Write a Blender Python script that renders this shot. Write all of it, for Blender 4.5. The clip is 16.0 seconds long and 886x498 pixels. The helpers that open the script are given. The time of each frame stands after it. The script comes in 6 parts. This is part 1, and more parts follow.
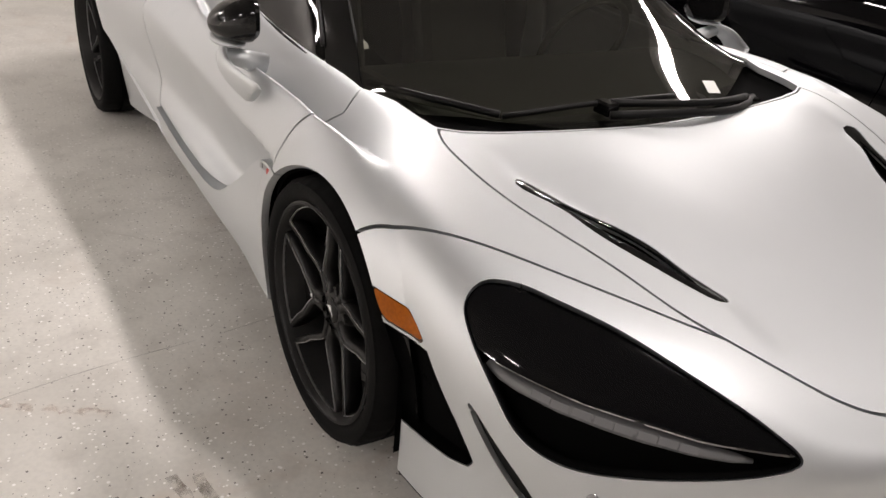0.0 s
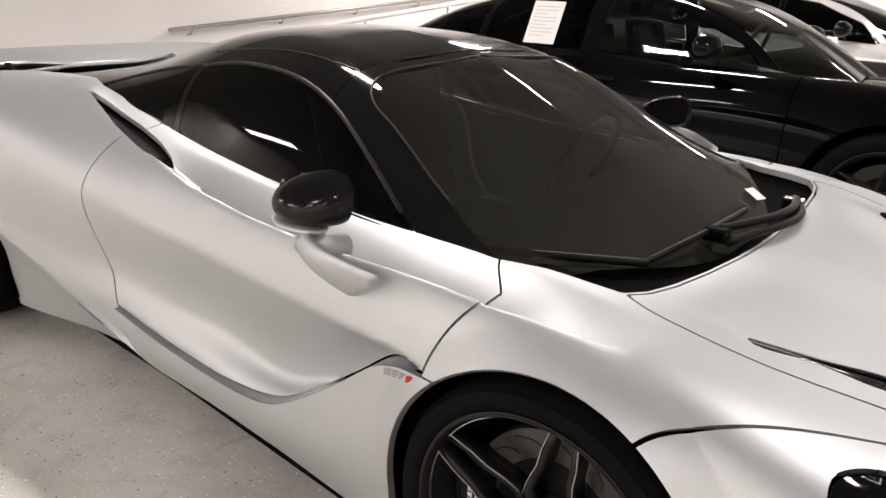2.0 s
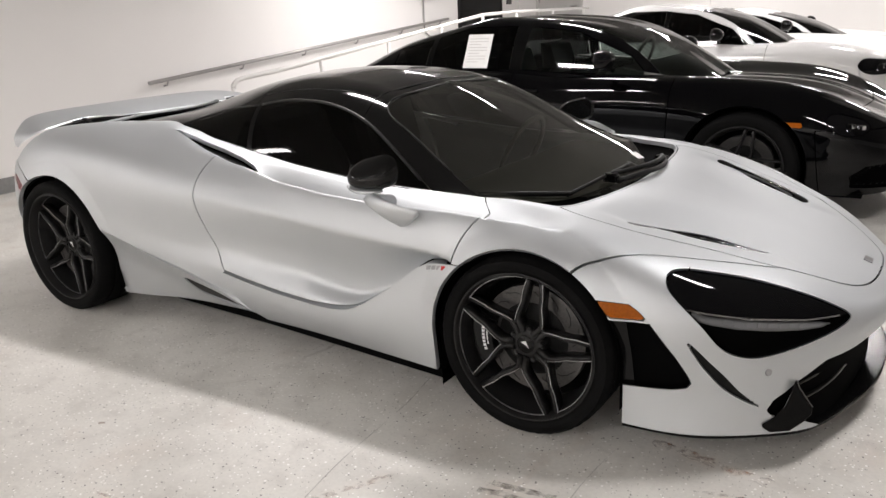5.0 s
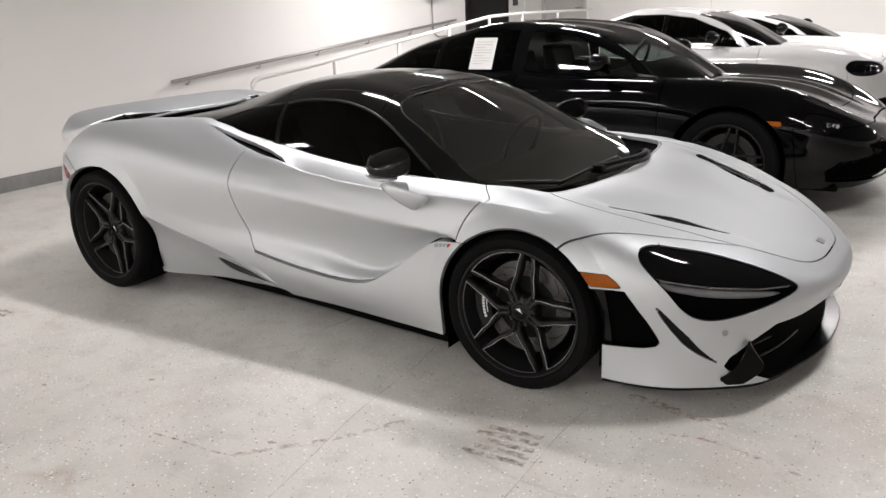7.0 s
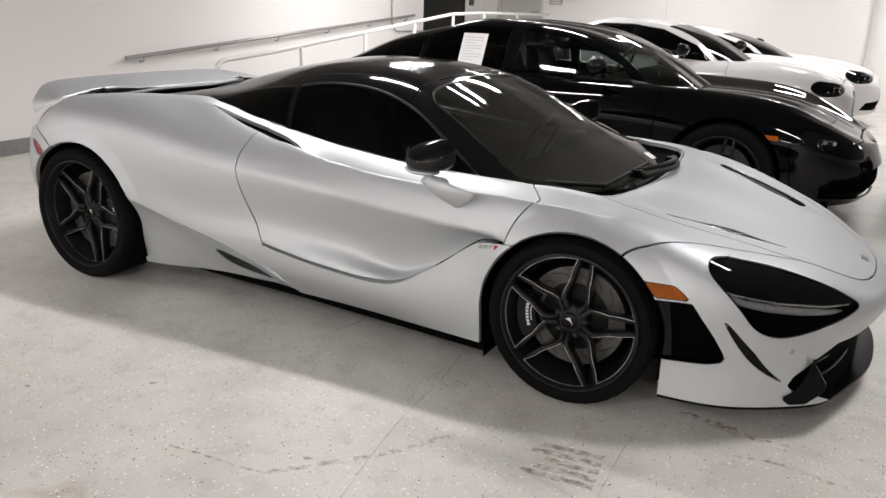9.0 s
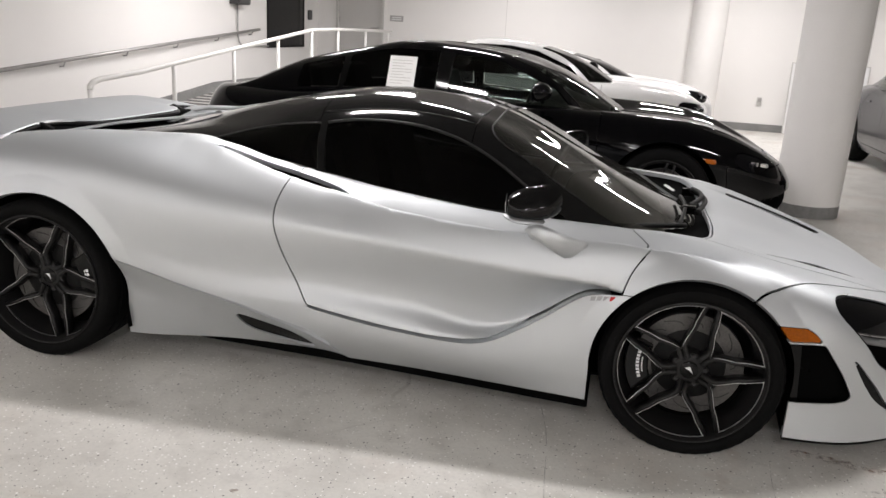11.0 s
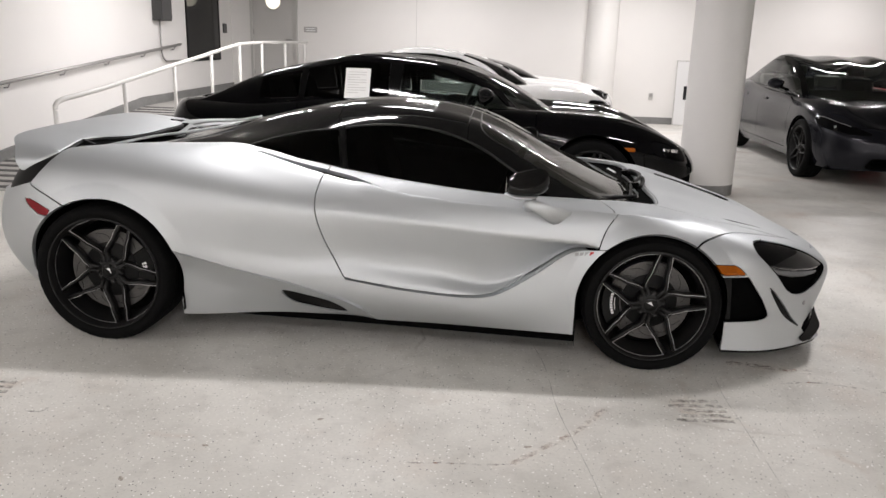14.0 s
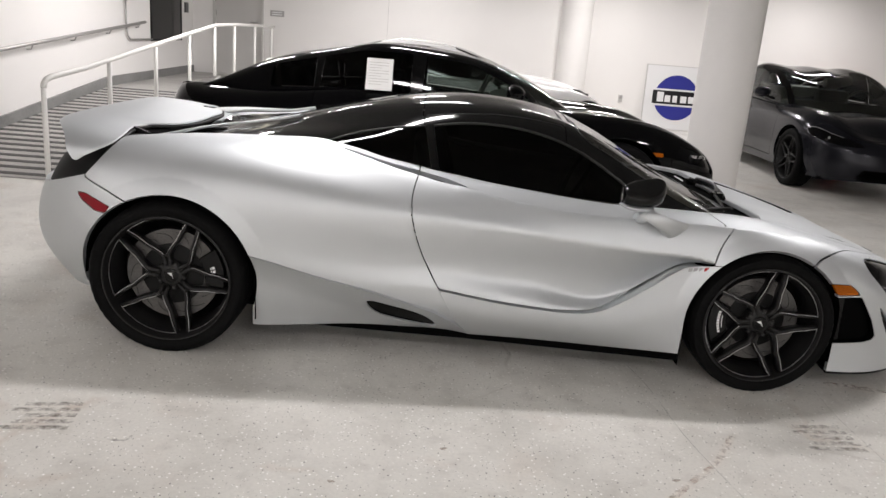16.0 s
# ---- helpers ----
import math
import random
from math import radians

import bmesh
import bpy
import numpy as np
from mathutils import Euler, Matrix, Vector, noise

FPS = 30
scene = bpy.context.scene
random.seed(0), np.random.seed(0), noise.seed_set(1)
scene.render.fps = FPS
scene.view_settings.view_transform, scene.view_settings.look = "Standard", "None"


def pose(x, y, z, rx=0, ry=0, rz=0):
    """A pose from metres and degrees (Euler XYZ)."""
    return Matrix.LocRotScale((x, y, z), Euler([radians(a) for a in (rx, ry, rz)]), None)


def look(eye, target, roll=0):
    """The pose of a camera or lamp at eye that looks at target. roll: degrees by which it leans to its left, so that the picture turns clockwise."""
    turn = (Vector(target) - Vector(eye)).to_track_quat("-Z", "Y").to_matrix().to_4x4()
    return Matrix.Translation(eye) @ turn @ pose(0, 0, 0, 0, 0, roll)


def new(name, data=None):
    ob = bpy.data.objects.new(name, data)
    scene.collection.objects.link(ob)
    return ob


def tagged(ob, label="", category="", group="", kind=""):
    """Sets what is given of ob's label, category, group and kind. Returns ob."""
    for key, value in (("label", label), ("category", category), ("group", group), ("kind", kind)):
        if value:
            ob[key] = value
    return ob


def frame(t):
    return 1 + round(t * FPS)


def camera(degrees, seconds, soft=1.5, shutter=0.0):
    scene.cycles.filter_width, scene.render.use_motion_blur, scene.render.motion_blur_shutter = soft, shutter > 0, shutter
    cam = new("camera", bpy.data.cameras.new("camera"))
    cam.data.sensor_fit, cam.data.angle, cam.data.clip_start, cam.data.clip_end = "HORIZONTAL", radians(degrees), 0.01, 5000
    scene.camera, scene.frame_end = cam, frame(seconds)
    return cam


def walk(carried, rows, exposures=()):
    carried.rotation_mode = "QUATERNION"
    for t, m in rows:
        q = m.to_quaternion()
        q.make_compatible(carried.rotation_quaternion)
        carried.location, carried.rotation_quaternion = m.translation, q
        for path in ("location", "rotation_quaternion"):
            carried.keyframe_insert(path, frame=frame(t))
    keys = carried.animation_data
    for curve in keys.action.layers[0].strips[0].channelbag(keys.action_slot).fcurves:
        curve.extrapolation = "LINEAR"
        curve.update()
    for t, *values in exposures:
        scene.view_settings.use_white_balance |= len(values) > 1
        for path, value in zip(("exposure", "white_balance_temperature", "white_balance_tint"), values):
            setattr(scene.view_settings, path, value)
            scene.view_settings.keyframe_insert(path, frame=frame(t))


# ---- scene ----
cam = camera(59.6, 16.0)
METRES, EYE, TILT, LEAN, TURN = 8.0, 1.5, 0.0, 0.0, 0.0
PATH = [
    (0, (2.766, -1.6, 1.324), (1.299, -0.595, 0.407), 5.7),
    (0.5, (2.489, -1.55, 1.305), (1.244, -0.335, 0.319), 5.5),
    (1, (2.216, -1.579, 1.269), (1.044, -0.267, 0.317), 3.9),
    (1.5, (2.011, -1.732, 1.299), (0.858, -0.323, 0.472), 2.4),
    (2, (1.939, -2.017, 1.326), (0.766, -0.533, 0.677), 2.0),
    (2.5, (2.052, -2.239, 1.351), (0.889, -0.722, 0.764), 0.8),
    (3, (2.121, -2.468, 1.4), (0.987, -0.921, 0.832), -0.3),
    (3.5, (2.156, -2.685, 1.404), (1.062, -1.112, 0.83), -0.7),
    (4, (2.291, -2.867, 1.416), (1.215, -1.284, 0.837), -1.5),
    (4.2, (2.366, -2.939, 1.421), (1.294, -1.356, 0.832), -2.1),
    (6.3, (2.552, -3.348, 1.467), (1.494, -1.755, 0.879), -2.7),
    (6.5, (2.6, -3.415, 1.476), (1.533, -1.83, 0.885), -2.7),
    (7, (2.706, -3.467, 1.489), (1.631, -1.888, 0.897), -2.4),
    (7.5, (2.782, -3.483, 1.496), (1.719, -1.898, 0.898), -1.7),
    (8, (2.719, -3.484, 1.488), (1.689, -1.879, 0.886), -0.7),
    (8.5, (2.481, -3.549, 1.46), (1.504, -1.91, 0.859), 0.6),
    (9, (2.178, -3.53, 1.429), (1.277, -1.846, 0.835), 1.8),
    (9.5, (1.862, -3.466, 1.44), (1.027, -1.74, 0.871), 2.7),
    (9.7, (1.725, -3.465, 1.439), (0.948, -1.71, 0.877), 3.0),
    (11.8, (0.811, -3.901, 1.495), (0.513, -1.993, 0.973), 2.7),
    (12, (0.808, -3.98, 1.506), (0.517, -2.067, 1.0), 2.6),
    (12.5, (0.837, -4.21, 1.516), (0.532, -2.29, 1.046), 1.7),
    (13, (0.801, -4.339, 1.533), (0.54, -2.411, 1.073), 0.7),
    (13.5, (0.705, -4.445, 1.518), (0.526, -2.515, 1.024), 0.9),
    (14, (0.627, -4.471, 1.51), (0.469, -2.547, 0.986), 1.7),
    (14.5, (0.493, -4.369, 1.492), (0.352, -2.445, 0.965), 2.4),
    (15, (0.308, -4.24, 1.482), (0.208, -2.313, 0.954), 3.2),
    (15.5, (0.065, -4.227, 1.474), (0.055, -2.299, 0.945), 4.4),
    (16, (-0.19, -4.226, 1.474), (-0.156, -2.298, 0.941), 4.6),
]
walk(cam, [(t, look(eye, target, roll)) for t, eye, target, roll in PATH],
     exposures=((0, 0.34, 6900, 13), (1, 0.48, 6950, 13), (3, 0.49, 6800, 12), (4.2, 0.44, 6650, 11), (6.5, 0.34, 6500, 10), (9.5, 0.24, 6500, 10), (12, 0.2, 6500, 10), (16, 0.19, 6500, 10)))

# ---------------------------------------------------------------- light
world = bpy.data.worlds.new("world")
scene.world = world
world.use_nodes = True
world.node_tree.nodes["Background"].inputs[0].default_value = (0.9, 0.95, 1.0, 1)
world.node_tree.nodes["Background"].inputs[1].default_value = 0.02
CEIL = 3.05
LAMP_TINT = (1.0, 0.955, 0.955)
# Unseen lamps: some placed from reflections, the others added as fill.
LAMPS = [(-0.75, 0.3, 53), (2.95, 0.3, 46), (-3.0, 5.4, 68), (-0.4, 3.5, 52), (-2.2, 7.0, 58), (1.7, 7.2, 48), (5.4, 7.8, 10), (-0.75, 9.4, 54), (2.95, 9.4, 62), (6.6, 9.8, 48),
         (-4.0, -3.4, 25), (-2.6, -5.4, 31), (1.1, -5.4, 41), (4.8, -5.4, 38), (-2.6, -9.0, 108), (1.1, -9.0, 108), (4.8, -9.0, 102)]


# ---------------------------------------------------------------- materials
def shader(name, base, rough=0.5, metal=0.0, coat=0.0, spec=0.5, grain=0.0, scale=40.0, bump=0.0, blotch=0.0, bscale=2.0, transmission=0.0, ior=1.45, emit=0.0):
    """A principled material with two scales of variation in colour and relief."""
    m = bpy.data.materials.new(name)
    m.use_nodes = True
    nt = m.node_tree
    b = nt.nodes["Principled BSDF"]
    b.inputs["Base Color"].default_value = (*base, 1)
    b.inputs["Roughness"].default_value = rough
    b.inputs["Metallic"].default_value = metal
    b.inputs["Coat Weight"].default_value = coat
    b.inputs["Coat Roughness"].default_value = 0.04
    b.inputs["Specular IOR Level"].default_value = spec
    b.inputs["Transmission Weight"].default_value = transmission
    b.inputs["IOR"].default_value = ior
    if emit:
        b.inputs["Emission Color"].default_value = (*base, 1)
        b.inputs["Emission Strength"].default_value = emit
    if grain or blotch or bump:
        tc = nt.nodes.new("ShaderNodeTexCoord")
        fine = nt.nodes.new("ShaderNodeTexNoise")
        fine.inputs["Scale"].default_value, fine.inputs["Detail"].default_value = scale, 4
        wide = nt.nodes.new("ShaderNodeTexNoise")
        wide.inputs["Scale"].default_value, wide.inputs["Detail"].default_value = bscale, 5
        for n in (fine, wide):
            nt.links.new(tc.outputs["Object"], n.inputs["Vector"])
        def vary(source, amount, fac):
            r = nt.nodes.new("ShaderNodeMapRange")
            r.inputs["From Min"].default_value, r.inputs["From Max"].default_value = 0.3, 0.7
            r.inputs["To Min"].default_value, r.inputs["To Max"].default_value = 1 - amount, 1 + amount
            nt.links.new(source.outputs["Fac"], r.inputs["Value"])
            return r
        a, c = vary(fine, grain, 0), vary(wide, blotch, 0)
        mul = nt.nodes.new("ShaderNodeMath")
        mul.operation = "MULTIPLY"
        nt.links.new(a.outputs[0], mul.inputs[0]), nt.links.new(c.outputs[0], mul.inputs[1])
        mix = nt.nodes.new("ShaderNodeVectorMath")
        mix.operation = "SCALE"
        mix.inputs[0].default_value = base
        nt.links.new(mul.outputs[0], mix.inputs["Scale"])
        nt.links.new(mix.outputs[0], b.inputs["Base Color"])
        if bump:
            bp = nt.nodes.new("ShaderNodeBump")
            bp.inputs["Strength"].default_value, bp.inputs["Distance"].default_value = bump, 0.004
            nt.links.new(fine.outputs["Fac"], bp.inputs["Height"])
            nt.links.new(bp.outputs[0], b.inputs["Normal"])
    return m


SILVER = shader("satin_silver_paint", (0.572, 0.594, 0.607), rough=0.55, metal=0.92, spec=0.35, grain=0.02, scale=900, blotch=0.015, bscale=3)
SEAL = shader("black_seal", (0.010, 0.010, 0.010), rough=0.40, spec=0.35)
GLOSS = shader("gloss_black", (0.003, 0.003, 0.003), rough=0.07, spec=0.25)
CARBON = shader("carbon_roof", (0.006, 0.006, 0.006), rough=0.08, spec=0.3, grain=0.35, scale=260)
TRIM = shader("matt_black_trim", (0.004, 0.004, 0.004), rough=0.5, spec=0.2, grain=0.2, scale=200)
SPLITTER = shader("dull_gloss_black", (0.004, 0.004, 0.004), rough=0.16, spec=0.1, grain=0.2, scale=200)
# Near-black: shade of hollows and joints put into colour; also plain black parts.
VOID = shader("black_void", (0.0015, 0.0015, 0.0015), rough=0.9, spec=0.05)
TINT = shader("tinted_glass", (0.004, 0.004, 0.004), rough=0.03, spec=0.5)
RUBBER = shader("tyre_rubber", (0.0045, 0.0045, 0.0045), rough=0.68, spec=0.07, grain=0.2, scale=90, bump=0.15)
RIM = shader("satin_black_rim", (0.009, 0.0088, 0.0088), rough=0.38, spec=0.3)
EDGE = shader("polished_edge", (0.60, 0.60, 0.61), rough=0.36, metal=1.0)
DISC = shader("brake_disc", (0.10, 0.097, 0.094), rough=0.42, metal=0.8, grain=0.15, scale=120)
IRON = shader("dark_iron", (0.03, 0.03, 0.03), rough=0.5, metal=0.6)
AMBER = shader("amber_lens", (0.30, 0.075, 0.003), rough=0.14, spec=0.2, grain=0.2, scale=160)
RED = shader("red_lens", (0.20, 0.006, 0.012), rough=0.15, spec=0.3)
CHROME = shader("chrome", (0.75, 0.75, 0.76), rough=0.08, metal=1.0)
LENS = shader("lamp_lens", (0.003, 0.003, 0.0035), rough=0.05, spec=0.28)
# Unseen wall, made white to throw light on the sports car's flank.
BOUNCE_WALL = shader("white_bounce_wall", (0.78, 0.77, 0.75), rough=0.8, grain=0.03, scale=20, blotch=0.04)
MILKY = shader("lamp_strip", (0.14, 0.142, 0.147), rough=0.12, spec=0.6)
MILKY_WHITE = shader("pale_lamp_strip", (0.45, 0.45, 0.46), rough=0.25, spec=0.5)
BADGE_RED = shader("badge_red", (0.5, 0.02, 0.02), rough=0.4)
BADGE_GREY = shader("badge_grey", (0.35, 0.35, 0.36), rough=0.3, metal=0.8)
PRINT = shader("white_print", (0.75, 0.75, 0.75), rough=0.5)
BLACK_PAINT = shader("black_car_paint", (0.0012, 0.0012, 0.0015), rough=0.05, spec=0.28)
WHITE_PAINT = shader("white_car_paint", (0.70, 0.70, 0.69), rough=0.12)
GREY_PAINT = shader("grey_car_paint", (0.018, 0.0185, 0.0235), rough=0.16, metal=0.45, spec=0.4)
WALL = shader("white_wall_paint", (0.80, 0.785, 0.765), rough=0.75, grain=0.015, scale=120, bump=0.05, blotch=0.02, bscale=0.7)
# Unseen ceiling, kept dark grey to hold down fill and reflections.
CEILING = shader("dark_ceiling_paint", (0.24, 0.235, 0.225), rough=0.85, grain=0.06, scale=30, blotch=0.1)
GREY_BASE = shader("grey_base_paint", (0.22, 0.22, 0.215), rough=0.6, grain=0.1, scale=30, blotch=0.15)
STEEL = shader("dull_steel", (0.42, 0.41, 0.40), rough=0.45, metal=0.6, grain=0.1, scale=40)
WHITE_METAL = shader("white_rail_paint", (0.78, 0.77, 0.74), rough=0.4, grain=0.02, scale=60)
DOOR_PAINT = shader("grey_door_paint", (0.55, 0.54, 0.52), rough=0.5, blotch=0.03)
PAPER = shader("paper", (0.82, 0.82, 0.80), rough=0.7)
RAMP = shader("ramp_concrete", (0.40, 0.39, 0.37), rough=0.75, grain=0.15, scale=60, bump=0.2, blotch=0.12)
GROOVE = shader("ramp_groove", (0.09, 0.088, 0.085), rough=0.85, grain=0.2, scale=60)
PORT = shader("lit_porthole", (1.0, 0.95, 0.78), emit=1.1)
IRON_GREY = shader("grey_enamel", (0.06, 0.06, 0.06), rough=0.45, grain=0.05)
STAIN = shader("dried_stain", (0.40, 0.36, 0.315), rough=0.6, grain=0.35, scale=120, blotch=0.3, bscale=25)
BLUE = shader("sign_blue", (0.03, 0.035, 0.25), rough=0.4)
SIGN_BLACK = shader("sign_black", (0.012, 0.012, 0.014), rough=0.4)


def floor_material():
    """Grey epoxy floor with scattered light and dark flakes, worn blotches and faint stains."""
    m = bpy.data.materials.new("flaked_epoxy_floor")
    m.use_nodes = True
    nt = m.node_tree
    N, L = nt.nodes, nt.links
    b = N["Principled BSDF"]
    tc = N.new("ShaderNodeTexCoord")

    def noise_tex(scale, detail=4):
        n = N.new("ShaderNodeTexNoise")
        n.inputs["Scale"].default_value, n.inputs["Detail"].default_value = scale, detail
        L.new(tc.outputs["Object"], n.inputs["Vector"])
        return n.outputs["Fac"]

    def ramp(src, a, c, lo, hi):
        r = N.new("ShaderNodeMapRange")
        r.inputs["From Min"].default_value, r.inputs["From Max"].default_value = a, c
        r.inputs["To Min"].default_value, r.inputs["To Max"].default_value = lo, hi
        L.new(src, r.inputs["Value"])
        return r.outputs[0]

    def mixc(fac, a, c):
        x = N.new("ShaderNodeMix")
        x.data_type = "RGBA"
        L.new(fac, x.inputs["Factor"])
        for sock, v in ((x.inputs["A"], a), (x.inputs["B"], c)):
            if isinstance(v, tuple):
                sock.default_value = (*v, 1)
            else:
                L.new(v, sock)
        return x.outputs["Result"]

    def flakes(scale, size, keep):
        v = N.new("ShaderNodeTexVoronoi")
        v.inputs["Scale"].default_value, v.inputs["Randomness"].default_value = scale, 1
        L.new(tc.outputs["Object"], v.inputs["Vector"])
        near = ramp(v.outputs["Distance"], size, size * 1.25, 1, 0)
        sep = N.new("ShaderNodeSeparateColor")
        L.new(v.outputs["Color"], sep.inputs[0])
        pick = ramp(sep.outputs[0], keep, keep + 0.01, 1, 0)
        mul = N.new("ShaderNodeMath")
        mul.operation = "MULTIPLY"
        L.new(near, mul.inputs[0]), L.new(pick, mul.inputs[1])
        return mul.outputs[0]

    def veins(scale, width, warp):
        """Thin wandering lines: cracks and old tape edges in the coating."""
        add = N.new("ShaderNodeVectorMath")
        add.operation = "MULTIPLY_ADD"
        n = N.new("ShaderNodeTexNoise")
        n.inputs["Scale"].default_value, n.inputs["Detail"].default_value = scale * 3, 3
        L.new(tc.outputs["Object"], n.inputs["Vector"])
        L.new(n.outputs["Color"], add.inputs[0])
        add.inputs[1].default_value = (warp, warp, 0)
        L.new(tc.outputs["Object"], add.inputs[2])
        v = N.new("ShaderNodeTexVoronoi")
        v.feature = "DISTANCE_TO_EDGE"
        v.inputs["Scale"].default_value = scale
        L.new(add.outputs[0], v.inputs["Vector"])
        return ramp(v.outputs["Distance"], 0, width, 1, 0)

    def both(p, q):
        mul = N.new("ShaderNodeMath")
        mul.operation = "MULTIPLY"
        L.new(p, mul.inputs[0]), L.new(q, mul.inputs[1])
        return mul.outputs[0]

    c = mixc(ramp(noise_tex(0.45, 6), 0.35, 0.65, 0, 1), (0.66, 0.645, 0.60), (0.76, 0.745, 0.70))
    c = mixc(ramp(noise_tex(2.6, 8), 0.46, 0.68, 0, 0.75), c, (0.56, 0.545, 0.505))
    c = mixc(ramp(noise_tex(1.1, 9), 0.55, 0.70, 0, 0.4), c, (0.60, 0.50, 0.42))
    c = mixc(ramp(noise_tex(9, 8), 0.54, 0.68, 0, 0.5), c, (0.54, 0.52, 0.48))
    c = mixc(ramp(noise_tex(14, 5), 0.66, 0.72, 0, 0.5), c, (0.66, 0.65, 0.62))
    c = mixc(ramp(noise_tex(70, 3), 0.42, 0.66, 0, 0.16), c, (0.40, 0.39, 0.365))
    c = mixc(both(veins(0.42, 0.004, 0.5), ramp(noise_tex(0.8, 4), 0.52, 0.66, 0, 0.4)), c, (0.30, 0.26, 0.22))
    c = mixc(both(veins(0.9, 0.035, 0.6), ramp(noise_tex(1.7, 7), 0.52, 0.66, 0, 0.5)), c, (0.46, 0.36, 0.29))
    c = mixc(flakes(38, 0.14, 0.5), c, (0.95, 0.94, 0.92))
    c = mixc(flakes(60, 0.16, 0.38), c, (0.94, 0.93, 0.90))
    c = mixc(flakes(47, 0.13, 0.20), c, (0.07, 0.065, 0.06))
    c = mixc(flakes(71, 0.15, 0.12), c, (0.12, 0.11, 0.10))
    c = mixc(flakes(110, 0.20, 0.2), c, (0.68, 0.67, 0.65))
    c = mixc(flakes(125, 0.18, 0.1), c, (0.24, 0.23, 0.21))
    L.new(c, b.inputs["Base Color"])
    L.new(ramp(noise_tex(2.2, 5), 0.3, 0.7, 0.30, 0.50), b.inputs["Roughness"])
    bp = N.new("ShaderNodeBump")
    bp.inputs["Strength"].default_value, bp.inputs["Distance"].default_value = 0.12, 0.003
    L.new(noise_tex(30, 5), bp.inputs["Height"])
    L.new(bp.outputs[0], b.inputs["Normal"])
    return m


def stain_shader(name, base, scale, low, high, most, round_off):
    """A dried stain: broken by noise and, if round_off, fading to the edge of its sheet."""
    m = bpy.data.materials.new(name)
    m.use_nodes = True
    nt = m.node_tree
    b = nt.nodes["Principled BSDF"]
    b.inputs["Base Color"].default_value, b.inputs["Roughness"].default_value = (*base, 1), 0.6
    tc, n, r = (nt.nodes.new(k) for k in ("ShaderNodeTexCoord", "ShaderNodeTexNoise", "ShaderNodeMapRange"))
    n.inputs["Scale"].default_value, n.inputs["Detail"].default_value = scale, 6
    nt.links.new(tc.outputs["Object"], n.inputs["Vector"])
    r.inputs["From Min"].default_value, r.inputs["From Max"].default_value = low, high
    r.inputs["To Min"].default_value, r.inputs["To Max"].default_value = 0, most
    nt.links.new(n.outputs["Fac"], r.inputs["Value"])
    out = r.outputs[0]
    if round_off:
        d, f, mul = nt.nodes.new("ShaderNodeVectorMath"), nt.nodes.new("ShaderNodeMapRange"), nt.nodes.new("ShaderNodeMath")
        d.operation, mul.operation = "DISTANCE", "MULTIPLY"
        d.inputs[1].default_value = (0.5, 0.5, 0)
        nt.links.new(tc.outputs["Generated"], d.inputs[0])
        f.inputs["From Min"].default_value, f.inputs["From Max"].default_value = 0.12, 0.5
        f.inputs["To Min"].default_value, f.inputs["To Max"].default_value = 1, 0
        nt.links.new(d.outputs["Value"], f.inputs["Value"])
        nt.links.new(out, mul.inputs[0]), nt.links.new(f.outputs[0], mul.inputs[1])
        out = mul.outputs[0]
    nt.links.new(out, b.inputs["Alpha"])
    return m


SMUDGE = stain_shader("brown_smudge", (0.24, 0.20, 0.165), 18, 0.40, 0.66, 0.6, True)
TREAD = stain_shader("tread_print", (0.24, 0.205, 0.17), 30, 0.38, 0.70, 0.62, False)
RUST = stain_shader("rust_scuff", (0.58, 0.36, 0.26), 26, 0.44, 0.66, 0.5, False)
SEAM = stain_shader("hairline_seam", (0.34, 0.33, 0.305), 6, 0.40, 0.62, 0.4, False)


def glass_shader(name, tint, ior, rough=0.02, veil=0.0):
    """A tinted pane: what lies behind it, dimmed, and a mirror gloss that grows to grazing angles."""
    m = bpy.data.materials.new(name)
    m.use_nodes = True
    nt = m.node_tree
    nt.nodes.remove(nt.nodes["Principled BSDF"])
    clear, gloss, mix, fres = (nt.nodes.new(n) for n in ("ShaderNodeBsdfTransparent", "ShaderNodeBsdfGlossy", "ShaderNodeMixShader", "ShaderNodeFresnel"))
    clear.inputs["Color"].default_value = (*tint, 1)
    gloss.inputs["Roughness"].default_value = rough
    fres.inputs["IOR"].default_value = ior
    nt.links.new(fres.outputs[0], mix.inputs[0])
    nt.links.new(clear.outputs[0], mix.inputs[1]), nt.links.new(gloss.outputs[0], mix.inputs[2])
    out = mix.outputs[0]
    # Pale diffuse veil put into the pane for the haze of its reflections.
    if veil:
        film, film_mix = nt.nodes.new("ShaderNodeBsdfDiffuse"), nt.nodes.new("ShaderNodeMixShader")
        film.inputs["Color"].default_value = (0.5, 0.49, 0.43, 1)
        film_mix.inputs[0].default_value = veil
        nt.links.new(out, film_mix.inputs[1]), nt.links.new(film.outputs[0], film_mix.inputs[2])
        out = film_mix.outputs[0]
    nt.links.new(out, nt.nodes["Material Output"].inputs["Surface"])
    return m


GLASS = glass_shader("tinted_windscreen", (0.42, 0.43, 0.38), 1.5, 0.02, 0.021)
DARK_GLASS = glass_shader("dark_tinted_pane", (0.03, 0.03, 0.03), 1.3)
CLEAR_GLASS = glass_shader("car_pane", (0.34, 0.38, 0.36), 1.45)
DASH = shader("dark_leather", (0.06, 0.062, 0.052), rough=0.6, grain=0.15, scale=200)
LIGHT_GLASS = glass_shader("pale_car_pane", (0.84, 0.88, 0.86), 1.42)
FLOOR = floor_material()


